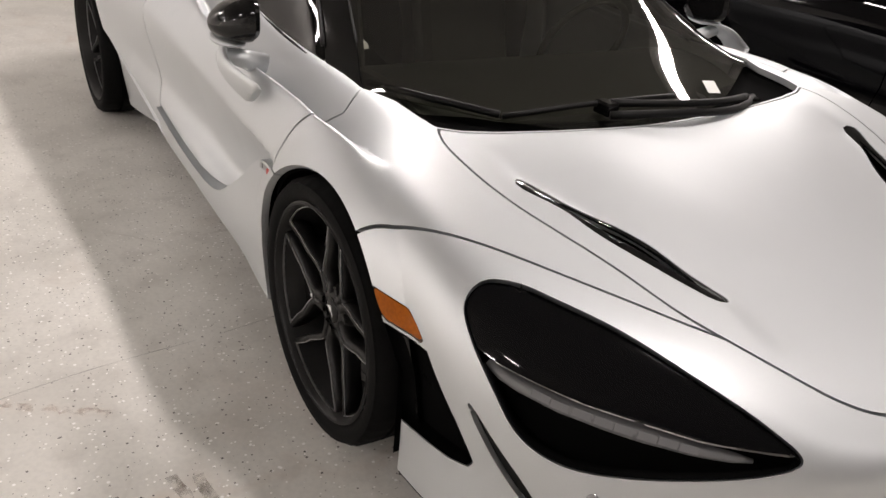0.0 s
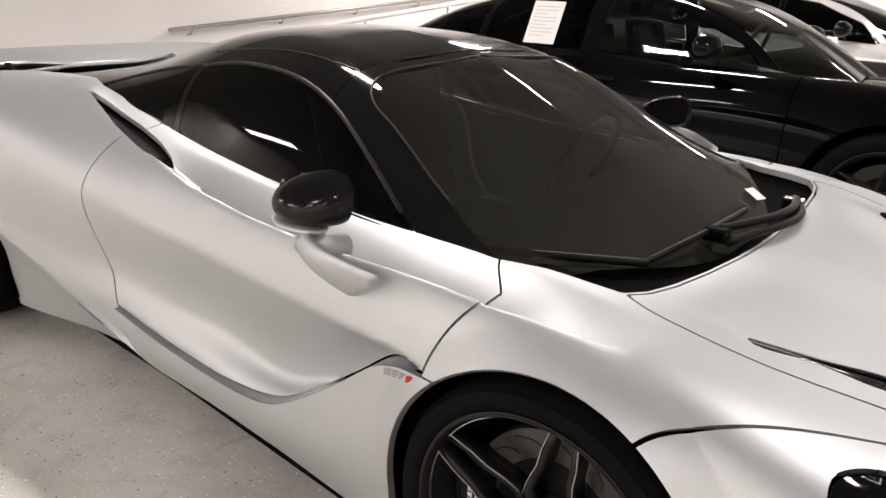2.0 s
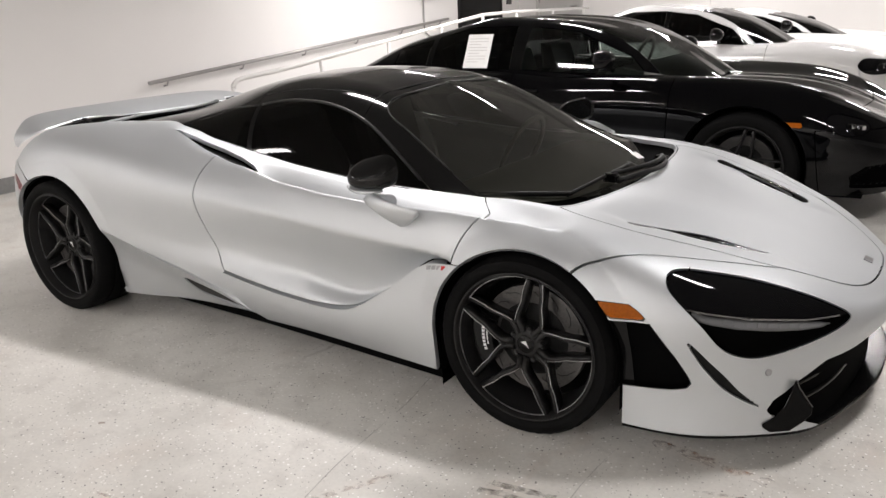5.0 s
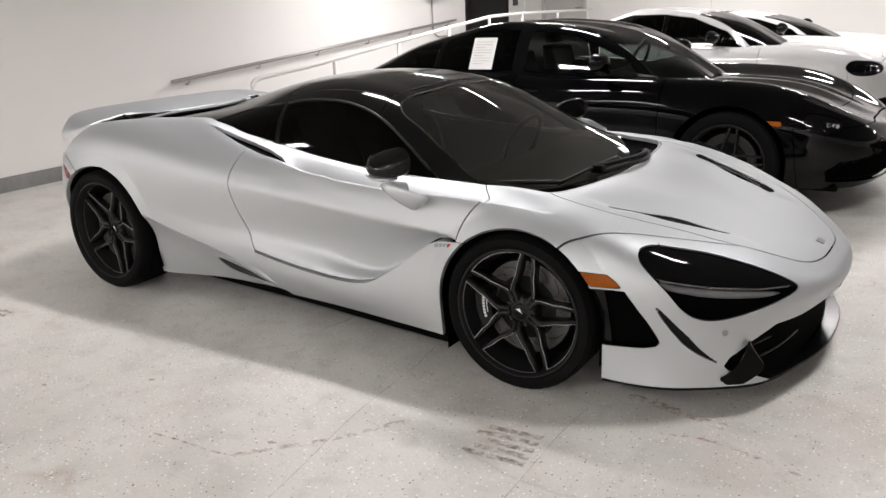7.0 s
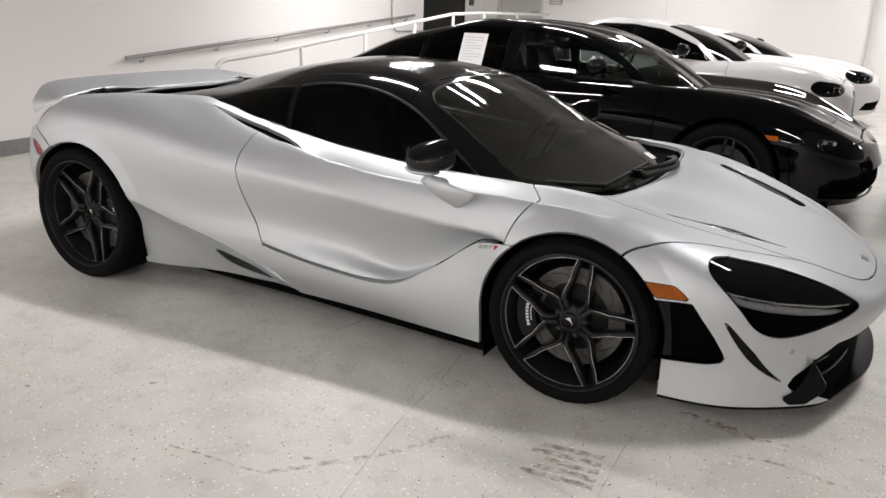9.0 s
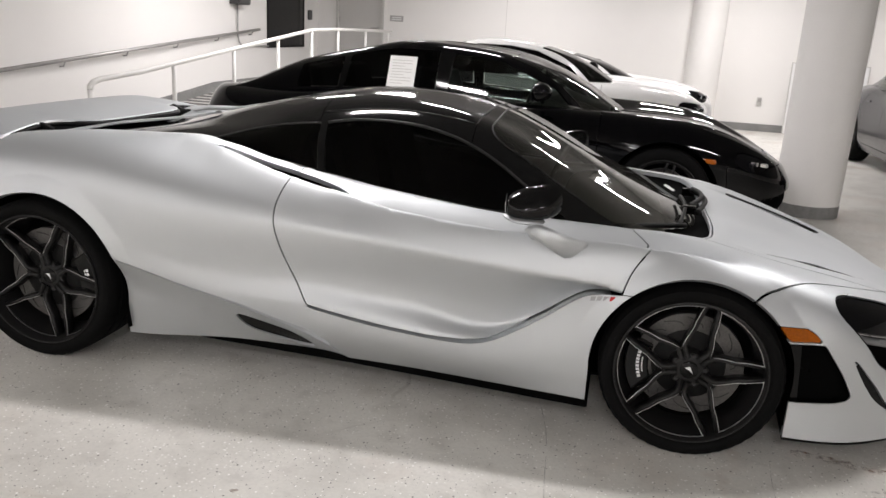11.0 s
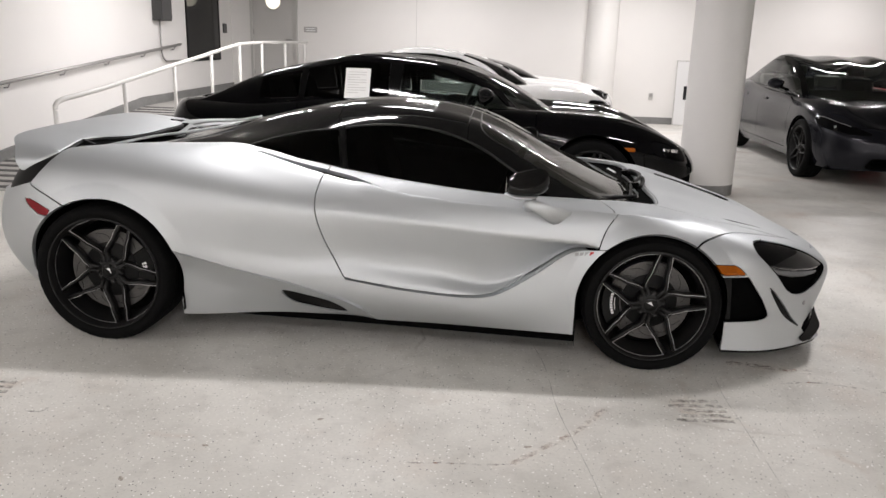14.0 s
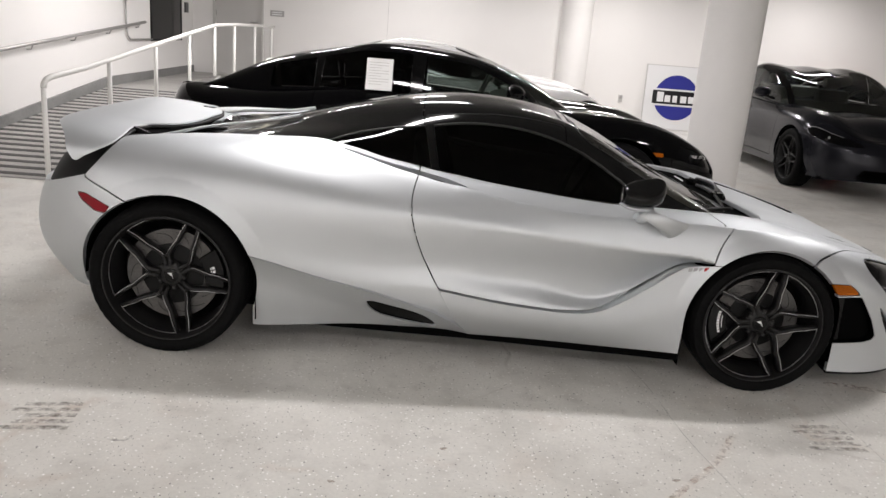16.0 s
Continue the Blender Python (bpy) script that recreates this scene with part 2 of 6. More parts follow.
# ---------------------------------------------------------------- mesh tools
def part(name, bm, material, parent, label="", smooth=None):
    """Links a bmesh as one mesh object under a thing or a part."""
    me = bpy.data.meshes.new(name)
    if smooth:
        for f in bm.faces:
            f.smooth = True
        for e in bm.edges:
            if len(e.link_faces) == 2 and e.calc_face_angle(0) > radians(smooth):
                e.smooth = False
    bm.to_mesh(me)
    bm.free()
    me.materials.append(material)
    ob = new(name, me)
    if parent is not None:
        ob.parent = parent
    if label:
        ob["label"] = label
    return ob


def thing(name, label, category, m=None, group="", kind=""):
    ob = new(name)
    ob.empty_display_size = 0.1
    if m is not None:
        ob.matrix_basis = m
    return tagged(ob, label, category, group, kind)


def structure(name, bm, material, label, m=None, smooth=None):
    ob = part(name, bm, material, None, "", smooth)
    if m is not None:
        ob.matrix_basis = m
    return tagged(ob, label, "", "", "structure")


def box(bm, x0, x1, y0, y1, z0, z1, bevel=0.0):
    r = bmesh.ops.create_cube(bm, size=1, matrix=Matrix.Translation(((x0 + x1) / 2, (y0 + y1) / 2, (z0 + z1) / 2)) @ Matrix.Diagonal((x1 - x0, y1 - y0, z1 - z0, 1)))
    if bevel:
        edges = list({e for v in r["verts"] for e in v.link_edges})
        bmesh.ops.bevel(bm, geom=edges, offset=bevel, segments=2, affect="EDGES", profile=0.5)
    return bm


def boxed(*a, bevel=0.0):
    return box(bmesh.new(), *a, bevel=bevel)


def tube(bm, pts, r, n=10, cap=True):
    """A round bar of radius r (or a radius for each point) along points."""
    pts = [Vector(p) for p in pts]
    rs = r if isinstance(r, (list, tuple)) else [r] * len(pts)
    rings, up = [], None
    for i, p in enumerate(pts):
        d = (pts[min(i + 1, len(pts) - 1)] - pts[max(i - 1, 0)]).normalized()
        if up is None:
            up = d.orthogonal().normalized()
        a = (up - d * up.dot(d)).normalized()
        up, b = a, d.cross(a)
        rings.append([bm.verts.new(p + (a * math.cos(2 * math.pi * k / n) + b * math.sin(2 * math.pi * k / n)) * rs[i]) for k in range(n)])
    for q, w in zip(rings, rings[1:]):
        for k in range(n):
            bm.faces.new((q[k], q[(k + 1) % n], w[(k + 1) % n], w[k]))
    if cap:
        bm.faces.new(rings[0][::-1]), bm.faces.new(rings[-1])
    return bm


def lathe(profile, n=64, axis="y", bm=None, closed=False):
    """Turns a profile of (radius, along) round the y axis (or z)."""
    bm = bm or bmesh.new()
    rings = []
    for k in range(n):
        c, s = math.cos(2 * math.pi * k / n), math.sin(2 * math.pi * k / n)
        rings.append([bm.verts.new((r * c, a, r * s) if axis == "y" else (r * c, r * s, a)) for r, a in profile])
    m = len(profile)
    for k in range(n):
        p, q = rings[k], rings[(k + 1) % n]
        for i in range(m if closed else m - 1):
            j = (i + 1) % m
            bm.faces.new((p[i], p[j], q[j], q[i]))
    bmesh.ops.recalc_face_normals(bm, faces=bm.faces)
    return bm


def prism(bm, outline, a0, a1, axis="y", bevel=0.0):
    """A slab with a 2D outline, from a0 to a1 along an axis."""
    def at(p, a):
        return {"y": (p[0], a, p[1]), "x": (a, p[0], p[1]), "z": (p[0], p[1], a)}[axis]
    lo = [bm.verts.new(at(p, a0)) for p in outline]
    hi = [bm.verts.new(at(p, a1)) for p in outline]
    n = len(outline)
    fs = [bm.faces.new(lo), bm.faces.new(hi[::-1])]
    fs += [bm.faces.new((lo[i], hi[i], hi[(i + 1) % n], lo[(i + 1) % n])) for i in range(n)]
    bmesh.ops.recalc_face_normals(bm, faces=fs)
    if bevel:
        es = list({e for f in fs[:2] for e in f.edges})
        bmesh.ops.bevel(bm, geom=es, offset=bevel, segments=1, affect="EDGES")
    return bm


# ---------------------------------------------------------------- spline surfaces and panel cutting
def natural(knots, P, ts):
    """A natural cubic spline through P (n, ...) at the knots, at the values ts."""
    knots, P, ts = np.asarray(knots, float), np.asarray(P, float), np.asarray(ts, float)
    n, h = len(knots), np.diff(knots)
    A = np.eye(n)
    R = np.zeros_like(P)
    for i in range(1, n - 1):
        A[i, i - 1], A[i, i], A[i, i + 1] = h[i - 1], 2 * (h[i - 1] + h[i]), h[i]
        R[i] = 6 * ((P[i + 1] - P[i]) / h[i] - (P[i] - P[i - 1]) / h[i - 1])
    M = np.linalg.solve(A, R.reshape(n, -1)).reshape(P.shape)
    k = np.clip(np.searchsorted(knots, ts, side="right") - 1, 0, n - 2)
    sh = (-1,) + (1,) * (P.ndim - 1)
    hk, a, b = h[k].reshape(sh), (knots[k + 1] - ts).reshape(sh), (ts - knots[k]).reshape(sh)
    return M[k] * a**3 / (6 * hk) + M[k + 1] * b**3 / (6 * hk) + (P[k] / hk - M[k] * hk / 6) * a + (P[k + 1] / hk - M[k + 1] * hk / 6) * b


def chords(P):
    d = np.linalg.norm(np.diff(P, axis=0), axis=-1)
    d = d.reshape(len(d), -1).mean(axis=1)
    return np.r_[0, np.cumsum(np.maximum(d, 1e-3))]


class Sheet:
    """A triangle sheet: V points (n, 3), F triangles (m, 3)."""

    def __init__(self, V, F):
        self.V, self.F = np.asarray(V, float), np.asarray(F, int).reshape(-1, 3)

    def score(self, fun):
        """The same sheet with edges along fun(V) = 0."""
        a, b = self.clip(fun(self.V))
        s = a.join(b)
        key = np.round(s.V, 6)
        u, first, inv = np.unique(key, axis=0, return_index=True, return_inverse=True)
        F = inv.reshape(-1)[s.F]
        return Sheet(s.V[first], F[(F[:, 0] != F[:, 1]) & (F[:, 1] != F[:, 2]) & (F[:, 0] != F[:, 2])])

    def clip(self, f):
        """Splits the sheet where the values f (one a point) change sign: (the part below 0, the part above)."""
        f = np.where(np.abs(f) < 1e-6, 0, f)
        V, extra, made = self.V, [], {}
        s = np.sign(f)[self.F]
        low, high = list(self.F[(s <= 0).all(1)]), list(self.F[(s >= 0).all(1) & (s > 0).any(1)])
        for tri in self.F[(s < 0).any(1) & (s > 0).any(1)]:
            lo, hi = [], []
            for i in range(3):
                a, b = int(tri[i]), int(tri[(i + 1) % 3])
                if f[a] <= 0:
                    lo.append(a)
                if f[a] >= 0:
                    hi.append(a)
                if f[a] * f[b] < 0:
                    key = (min(a, b), max(a, b))
                    if key not in made:
                        w = f[a] / (f[a] - f[b])
                        made[key] = len(V) + len(extra)
                        extra.append(V[a] + (V[b] - V[a]) * w)
                    lo.append(made[key]), hi.append(made[key])
            for poly, out in ((lo, low), (hi, high)):
                out += [(poly[0], poly[i], poly[i + 1]) for i in range(1, len(poly) - 1)]
        W = np.vstack([V, np.array(extra)]) if extra else V
        return Sheet(W, low).tidy(), Sheet(W, high).tidy()

    def tidy(self):
        if not len(self.F):
            return Sheet(np.zeros((0, 3)), [])
        used, inv = np.unique(self.F, return_inverse=True)
        return Sheet(self.V[used], inv.reshape(-1, 3))

    def normals(self):
        n = np.zeros_like(self.V)
        a, b, c = (self.V[self.F[:, i]] for i in range(3))
        fn = np.cross(b - a, c - a)
        for i in range(3):
            np.add.at(n, self.F[:, i], fn)
        return n / np.maximum(np.linalg.norm(n, axis=1, keepdims=True), 1e-12)

    def cut(self, fun, gap=0.0):
        """(inside, outside) of fun(V) < 0, with a joint of that width left open between them."""
        if not len(self.F):
            return self, self
        a, b = self.clip(fun(self.V))
        if gap and len(a.F):
            a = a.clip(fun(a.V) + gap / 2)[0]
        if gap and len(b.F):
            b = b.clip(fun(b.V) - gap / 2)[1]
        return a, b

    def moved(self, d):
        return Sheet(self.V + self.normals() * d, self.F)

    def mirrored(self):
        return Sheet(self.V * (1, -1, 1), self.F[:, ::-1])

    def both(self):
        """The sheet with its mirror image, joined along the car's middle."""
        m = self.mirrored()
        V = np.vstack([self.V, m.V])
        F = np.vstack([self.F, m.F + len(self.V)])
        mid = np.abs(V[:, 1]) < 1e-4
        remap = np.arange(len(V))
        n = len(self.V)
        remap[n:][mid[n:]] = np.arange(n)[mid[:n]]
        F = remap[F]
        F = F[(F[:, 0] != F[:, 1]) & (F[:, 1] != F[:, 2]) & (F[:, 0] != F[:, 2])]
        return Sheet(V, F).tidy()

    def rim(self, depth):
        """The edge faces that give the sheet its thickness, bent inwards by depth."""
        n = self.normals()
        E = np.vstack([self.F[:, [0, 1]], self.F[:, [1, 2]], self.F[:, [2, 0]]])
        key = {}
        for a, b in E:
            k = (min(a, b), max(a, b))
            key[k] = None if k in key else (a, b)
        edges = [e for e in key.values() if e is not None]
        idx, V, F = {}, [], []
        def vid(i, inner):
            if (i, inner) not in idx:
                idx[(i, inner)] = len(V)
                V.append(self.V[i] - n[i] * (depth if inner else 0))
            return idx[(i, inner)]
        for a, b in edges:
            p, q, r, s = vid(a, 0), vid(b, 0), vid(b, 1), vid(a, 1)
            F += [(q, p, s), (q, s, r)]
        return Sheet(V, F) if F else Sheet(np.zeros((0, 3)), [])

    def join(self, o):
        return Sheet(np.vstack([self.V, o.V]), np.vstack([self.F, o.F + len(self.V)])) if len(o.F) else self


def sheet_part(name, sheet, material, parent, label="", depth=0.012):
    """A panel: the sheet with its bent-in edge, smooth over its face."""
    if not len(sheet.F):
        return None
    full = sheet.join(sheet.rim(depth)) if depth else sheet
    me = bpy.data.meshes.new(name)
    me.from_pydata(full.V.tolist(), [], full.F.tolist())
    me.polygons.foreach_set("use_smooth", [True] * len(me.polygons))
    me.materials.append(material)
    me.update()
    ob = new(name, me)
    ob.parent = parent
    if label:
        ob["label"] = label
    return ob


def net_surface(curves, nu, nv, ghost_end=False, ghost_mid=False, v0=0, v1=None, soft=0):
    """A smooth surface through a net of curves (k curves, n stations, 3). ghost_end mirrors stations past the last, ghost_mid curves before the first."""
    C = np.array(curves, float)
    k, n = C.shape[:2]
    if ghost_end:
        C = np.concatenate([C, (C * (1, -1, 1))[:, ::-1][:, 1:4]], axis=1)
    ku = chords(np.swapaxes(C, 0, 1))
    tu = np.linspace(0, ku[n - 1], nu)
    D = np.swapaxes(natural(ku, np.swapaxes(C, 0, 1), tu), 0, 1)
    off = 0
    if ghost_mid:
        D = np.concatenate([(D * (1, -1, 1))[1:3][::-1], D], axis=0)
        off = 2
    kv = chords(D)
    v1 = k - 1 if v1 is None else v1
    tv = np.linspace(kv[off + v0], kv[off + v1], nv)
    G = natural(kv, D, tv)
    for _ in range(soft):
        G[:, 1:-1] = G[:, 1:-1] * 0.5 + (G[:, :-2] + G[:, 2:]) * 0.25
    V = G.reshape(-1, 3)
    i, j = np.meshgrid(np.arange(nv - 1), np.arange(nu - 1), indexing="ij")
    a, b, c, d = i * nu + j, i * nu + j + 1, (i + 1) * nu + j + 1, (i + 1) * nu + j
    alt = ((i + j) % 2 == 0)[..., None]
    F = np.concatenate([np.where(alt, np.stack([a, b, c], -1), np.stack([a, b, d], -1)), np.where(alt, np.stack([a, c, d], -1), np.stack([b, c, d], -1))]).reshape(-1, 3)
    s = Sheet(V, F)
    V = s.V
    p = V[s.F]
    area = np.linalg.norm(np.cross(p[:, 1] - p[:, 0], p[:, 2] - p[:, 0]), axis=1)
    s = Sheet(V, s.F[area > 1e-10])
    out = s.V - (0, 0, 0.45)
    if (np.sum(s.normals() * out * (0.2, 1, 1), axis=1)).mean() < 0:
        s.F = s.F[:, ::-1]
    return s


def inside(poly, P, Q):
    """Signed distance of the points (P, Q) to a closed outline: below 0 inside."""
    poly = np.asarray(poly, float)
    d = np.full(P.shape, 1e9)
    odd = np.zeros(P.shape, bool)
    for (ax, ay), (bx, by) in zip(poly, np.roll(poly, -1, axis=0)):
        ex, ey = bx - ax, by - ay
        w = np.clip(((P - ax) * ex + (Q - ay) * ey) / max(ex * ex + ey * ey, 1e-12), 0, 1)
        d = np.minimum(d, np.hypot(P - ax - w * ex, Q - ay - w * ey))
        cross = (ay > Q) != (by > Q)
        odd ^= cross & (P < (bx - ax) * (Q - ay) / (by - ay if by != ay else 1e-12) + ax)
    return np.where(odd, -d, d)


def rounded(poly, n=8):
    """A closed smooth outline through the given corners."""
    p = np.asarray(poly, float)
    q = np.vstack([p[-3:], p, p[:4]])
    k = chords(q)
    t = np.concatenate([np.linspace(k[i], k[i + 1], n, endpoint=False) for i in range(3, 3 + len(p))])
    return natural(k, q, t)


def open_curve(pts, n=10):
    p = np.asarray(pts, float)
    k = chords(p)
    return natural(k, p, np.linspace(0, k[-1], (len(p) - 1) * n + 1))


def side(poly):
    return lambda V: inside(poly, V[:, 0], V[:, 2])


def top(poly):
    return lambda V: inside(poly, V[:, 0], np.abs(V[:, 1]))


def corner(poly):
    return lambda V: inside(poly, (V[:, 0] - np.abs(V[:, 1])) * math.sqrt(0.5), V[:, 2])


def front(poly):
    return lambda V: inside(poly, np.abs(V[:, 1]), V[:, 2])


def arch(x, z, r, low, wide=0.985):
    """A wheel arch: a circle that runs straight down below the height low."""
    def f(V):
        c = np.hypot(V[:, 0] - x, V[:, 2] - z) - r
        b = np.maximum(np.abs(V[:, 0] - x) - r * wide, V[:, 2] - low)
        return np.maximum(np.minimum(c, b), 0.55 - np.abs(V[:, 1]))
    return f


# ---------------------------------------------------------------- wheels
def bar_along(bm, pts, widths, depths):
    """A tapered square bar along points (x, y, z); widths lie in the wheel's plane, depths along y."""
    rings = []
    for i, p in enumerate(pts):
        a, b = Vector(pts[max(i - 1, 0)]), Vector(pts[min(i + 1, len(pts) - 1)])
        d = (b - a).normalized()
        n = Vector((-d.z, 0, d.x)).normalized() * widths[i] / 2
        p, q = Vector(p), Vector((0, depths[i], 0))
        rings.append([bm.verts.new(v) for v in (p - n * 0.75, p + n * 0.75, p + n + q * 0.35, p + n + q, p - n + q, p - n + q * 0.35)])
    for r, s in zip(rings, rings[1:]):
        for k in range(6):
            bm.faces.new((r[k], r[(k + 1) % 6], s[(k + 1) % 6], s[k]))
    bm.faces.new(rings[0]), bm.faces.new(rings[-1])
    return bm


def polar(r, deg, y):
    return (r * math.cos(radians(deg)), y, r * math.sin(radians(deg)))


def tyre_mesh(R, rim, w):
    """Tyre with bulged sidewalls, rounded shoulders and three grooves; its outer face is at y = 0."""
    s = R - rim
    prof = [(rim - 0.008, 0.022), (rim + 0.006, 0.006), (rim + 0.25 * s, -0.002), (rim + 0.5 * s, -0.004), (rim + 0.75 * s, -0.001), (R - 0.012, 0.006), (R - 0.003, 0.016)]
    for g in (0.25, 0.5, 0.75):
        c = w * g
        prof += [(R, c - 0.007), (R - 0.007, c - 0.005), (R - 0.007, c + 0.005), (R, c + 0.007)]
    prof += [(R - 0.004, w - 0.026), (R - 0.016, w - 0.012), (rim + 0.5 * s, w + 0.006), (rim + 0.006, w - 0.006), (rim - 0.008, w - 0.03)]
    bm = lathe(prof, 144)
    m = len(prof)
    bm.verts.ensure_lookup_table()
    for k in range(0, 144, 3):
        for i in (5, 6, 7, m - 5, m - 4):
            v = bm.verts[k * m + i].co
            f = 1 - 0.002 / math.hypot(v.x, v.z)
            v.x, v.z = v.x * f, v.z * f
    return bm


def build_wheel(parent, at, R, rim, w, turn, front_wheel, flip=False, detailed=True, deep=0.036, tip=0.014):
    """A star wheel of five forked arms with its tyre, disc and caliper under a car; the outer face looks towards -y, the hub lies deep behind it."""
    m = Matrix.Translation(at) @ (Matrix.Rotation(math.pi, 4, "Z") if flip else Matrix.Identity(4)) @ Matrix.Rotation(radians(turn), 4, "Y")
    barrel = lathe([(rim + 0.004, 0.004), (rim - 0.004, 0.002), (rim - 0.009, 0.008), (rim * 0.957, tip), (rim * 0.947, tip + 0.004), (rim * 0.94, tip + 0.03), (rim - 0.03, tip + 0.05), (rim - 0.032, w - 0.02), (rim - 0.004, w - 0.004)], 72)
    wheel = part("wheel", barrel, RIM, parent, "satin black star-spoked alloy wheel", 40)
    wheel.matrix_basis = m
    part("tyre", tyre_mesh(R, rim, w), RUBBER, wheel, "black low-profile tyre", 50)
    lip = lathe([(rim + 0.0005, 0.002), (rim - 0.0005, 0.0005), (rim - 0.002, 0.001), (rim - 0.002, 0.004)], 72)
    part("rim_lip", lip, IRON, wheel, "thin dark metal rim edge", 40)
    edge = EDGE if detailed else IRON
    hub = lathe([(0.001, deep), (0.040, deep - 0.002), (0.060, deep + 0.004), (0.068, deep + 0.016), (0.070, deep + 0.05)], 40)
    part("hub", hub, RIM, wheel, "", 40)
    dish = lambda r: tip + (deep - 0.004 - tip) * (1 - r) ** 0.85
    arm = ((0.17, 15), (0.28, 8), (0.36, 7.5), (0.43, 13), (0.51, 19), (0.61, 24.5), (0.76, 27.2), (0.955, 31.0))
    wide = (0.022, 0.019, 0.0175, 0.017, 0.0165, 0.0165, 0.017, 0.0195)
    for k in range(5):
        a0 = 43 + 72 * k
        arc = [polar(rim * 0.951, a0 - 30 + 60 * k / 12, tip - 0.001) for k in range(13)]
        part("polished_arc", bar_along(bmesh.new(), arc, [0.0019] * 13, [0.006] * 13), edge, wheel, "polished silver rim edge")
        for sgn in (-1, 1):
            path = [polar(rim * r, a0 + sgn * a, dish(r)) for r, a in arm]
            sp = part("spoke", bar_along(bmesh.new(), path, wide, [0.045] * 8), RIM, wheel, "", 30)
            off = [polar(math.hypot(p[0], p[2]), math.degrees(math.atan2(p[2], p[0])) - sgn * (0.0072 / math.hypot(p[0], p[2]) * 57.3), p[1] - 0.0012) for p in path[2:]]
            part("polished_edge", bar_along(bmesh.new(), off, [0.0009, 0.0018, 0.0021, 0.0022, 0.0022, 0.0022], [0.003] * 6), edge, sp, "polished silver spoke edge")
        web = [polar(rim * 0.33, a0 - 8, dish(0.33) + 0.002), polar(rim * 0.335, a0, dish(0.33) + 0.002), polar(rim * 0.33, a0 + 8, dish(0.33) + 0.002)]
        part("spoke_web", bar_along(bmesh.new(), web, [0.014] * 3, [0.034] * 3), RIM, wheel, "", 30)
    cap = lathe([(0.0005, deep - 0.0065), (0.029, deep - 0.006), (0.033, deep - 0.003), (0.035, deep + 0.012)], 32)
    cap_ob = part("hub_cap", cap, GLOSS, wheel, "gloss black hub cap with a light swoosh", 40)
    if detailed:
        part("cap_mark", prism(bmesh.new(), [(-0.016, 0.008), (0.002, 0.014), (0.014, -0.012), (0.006, -0.002)], deep - 0.0085, deep - 0.0065), PRINT, cap_ob, "light swoosh mark")
        for k in range(5):
            p = polar(0.056, 43 + 36 + 72 * k, deep - 0.016)
            bm = lathe([(0.001, 0.016), (0.006, 0.015), (0.0075, 0.017), (0.0078, 0.021), (0.0115, 0.019), (0.013, 0.016), (0.0135, 0.03)], 16)
            bmesh.ops.translate(bm, verts=bm.verts, vec=p)
            part("wheel_bolt", bm, IRON, wheel)
    disc_r = rim * 0.735
    disc = lathe([(disc_r * 0.66, 0.105), (disc_r * 0.67, 0.102), (disc_r, 0.102), (disc_r, 0.14), (disc_r * 0.55, 0.14)], 64)
    d = part("brake_disc", disc, DISC, wheel, "grooved steel brake disc", 40)
    part("disc_bell", lathe([(0.002, 0.094), (0.08, 0.094), (disc_r * 0.56, 0.098), (disc_r * 0.68, 0.1015), (disc_r * 0.68, 0.14)], 48), TRIM, wheel, "", 40)
    if detailed:
        for k in range(14):
            a = 360 / 14 * k
            pts = [polar(disc_r * (0.76 + 0.06 * i), a + 3.0 * i * i * 0.8, 0.1005) for i in range(4)]
            part("disc_groove", bar_along(bmesh.new(), pts, [0.0035] * 4, [0.002] * 4), IRON, d, "curved dark groove")
    cal = bmesh.new()
    a0, span = (184, 56) if front_wheel else (12, 46)
    outer = [(disc_r * 1.17, a0 - span / 2 + span * i / 8) for i in range(9)]
    inner = [(disc_r * 0.74, a0 + span / 2 - span * i / 8) for i in range(9)]
    prism(cal, [(r * math.cos(radians(a)), r * math.sin(radians(a))) for r, a in outer + inner], 0.066, 0.16, bevel=0.004)
    c = part("brake_caliper", cal, GLOSS, wheel, "black brake caliper with light lettering")
    c.matrix_basis = Matrix.Rotation(-radians(turn), 4, "Y")
    if detailed:
        for r, a1, count, h in ((0.93, 17, 8, 0.012), (0.85, 10, 9, 0.005)) if front_wheel else ((0.96, 5, 2, 0.013), (0.90, 4, 2, 0.006)):
            for k in range(count):
                a = a0 - a1 + 2 * a1 * (k + 0.5) / count
                bm = bmesh.new()
                half = a1 / count * 0.72
                bar_along(bm, [polar(disc_r * r, a - half, 0.0645), polar(disc_r * r, a + half, 0.0645)], [h] * 2, [0.001, 0.001])
                part("caliper_print", bm, PRINT, c, "light bar of lettering")
    well = lathe([(0.06, w * 0.62), (rim - 0.03, w * 0.62)], 48)
    part("inner_shield", well, VOID, wheel)
    return wheel


# ---------------------------------------------------------------- the silver sports car
def car_net(rows):
    """Turns curves given as (x, half width, height) into points of the car's right half."""
    return [[(x, -s, z) for x, s, z in row] for row in rows]


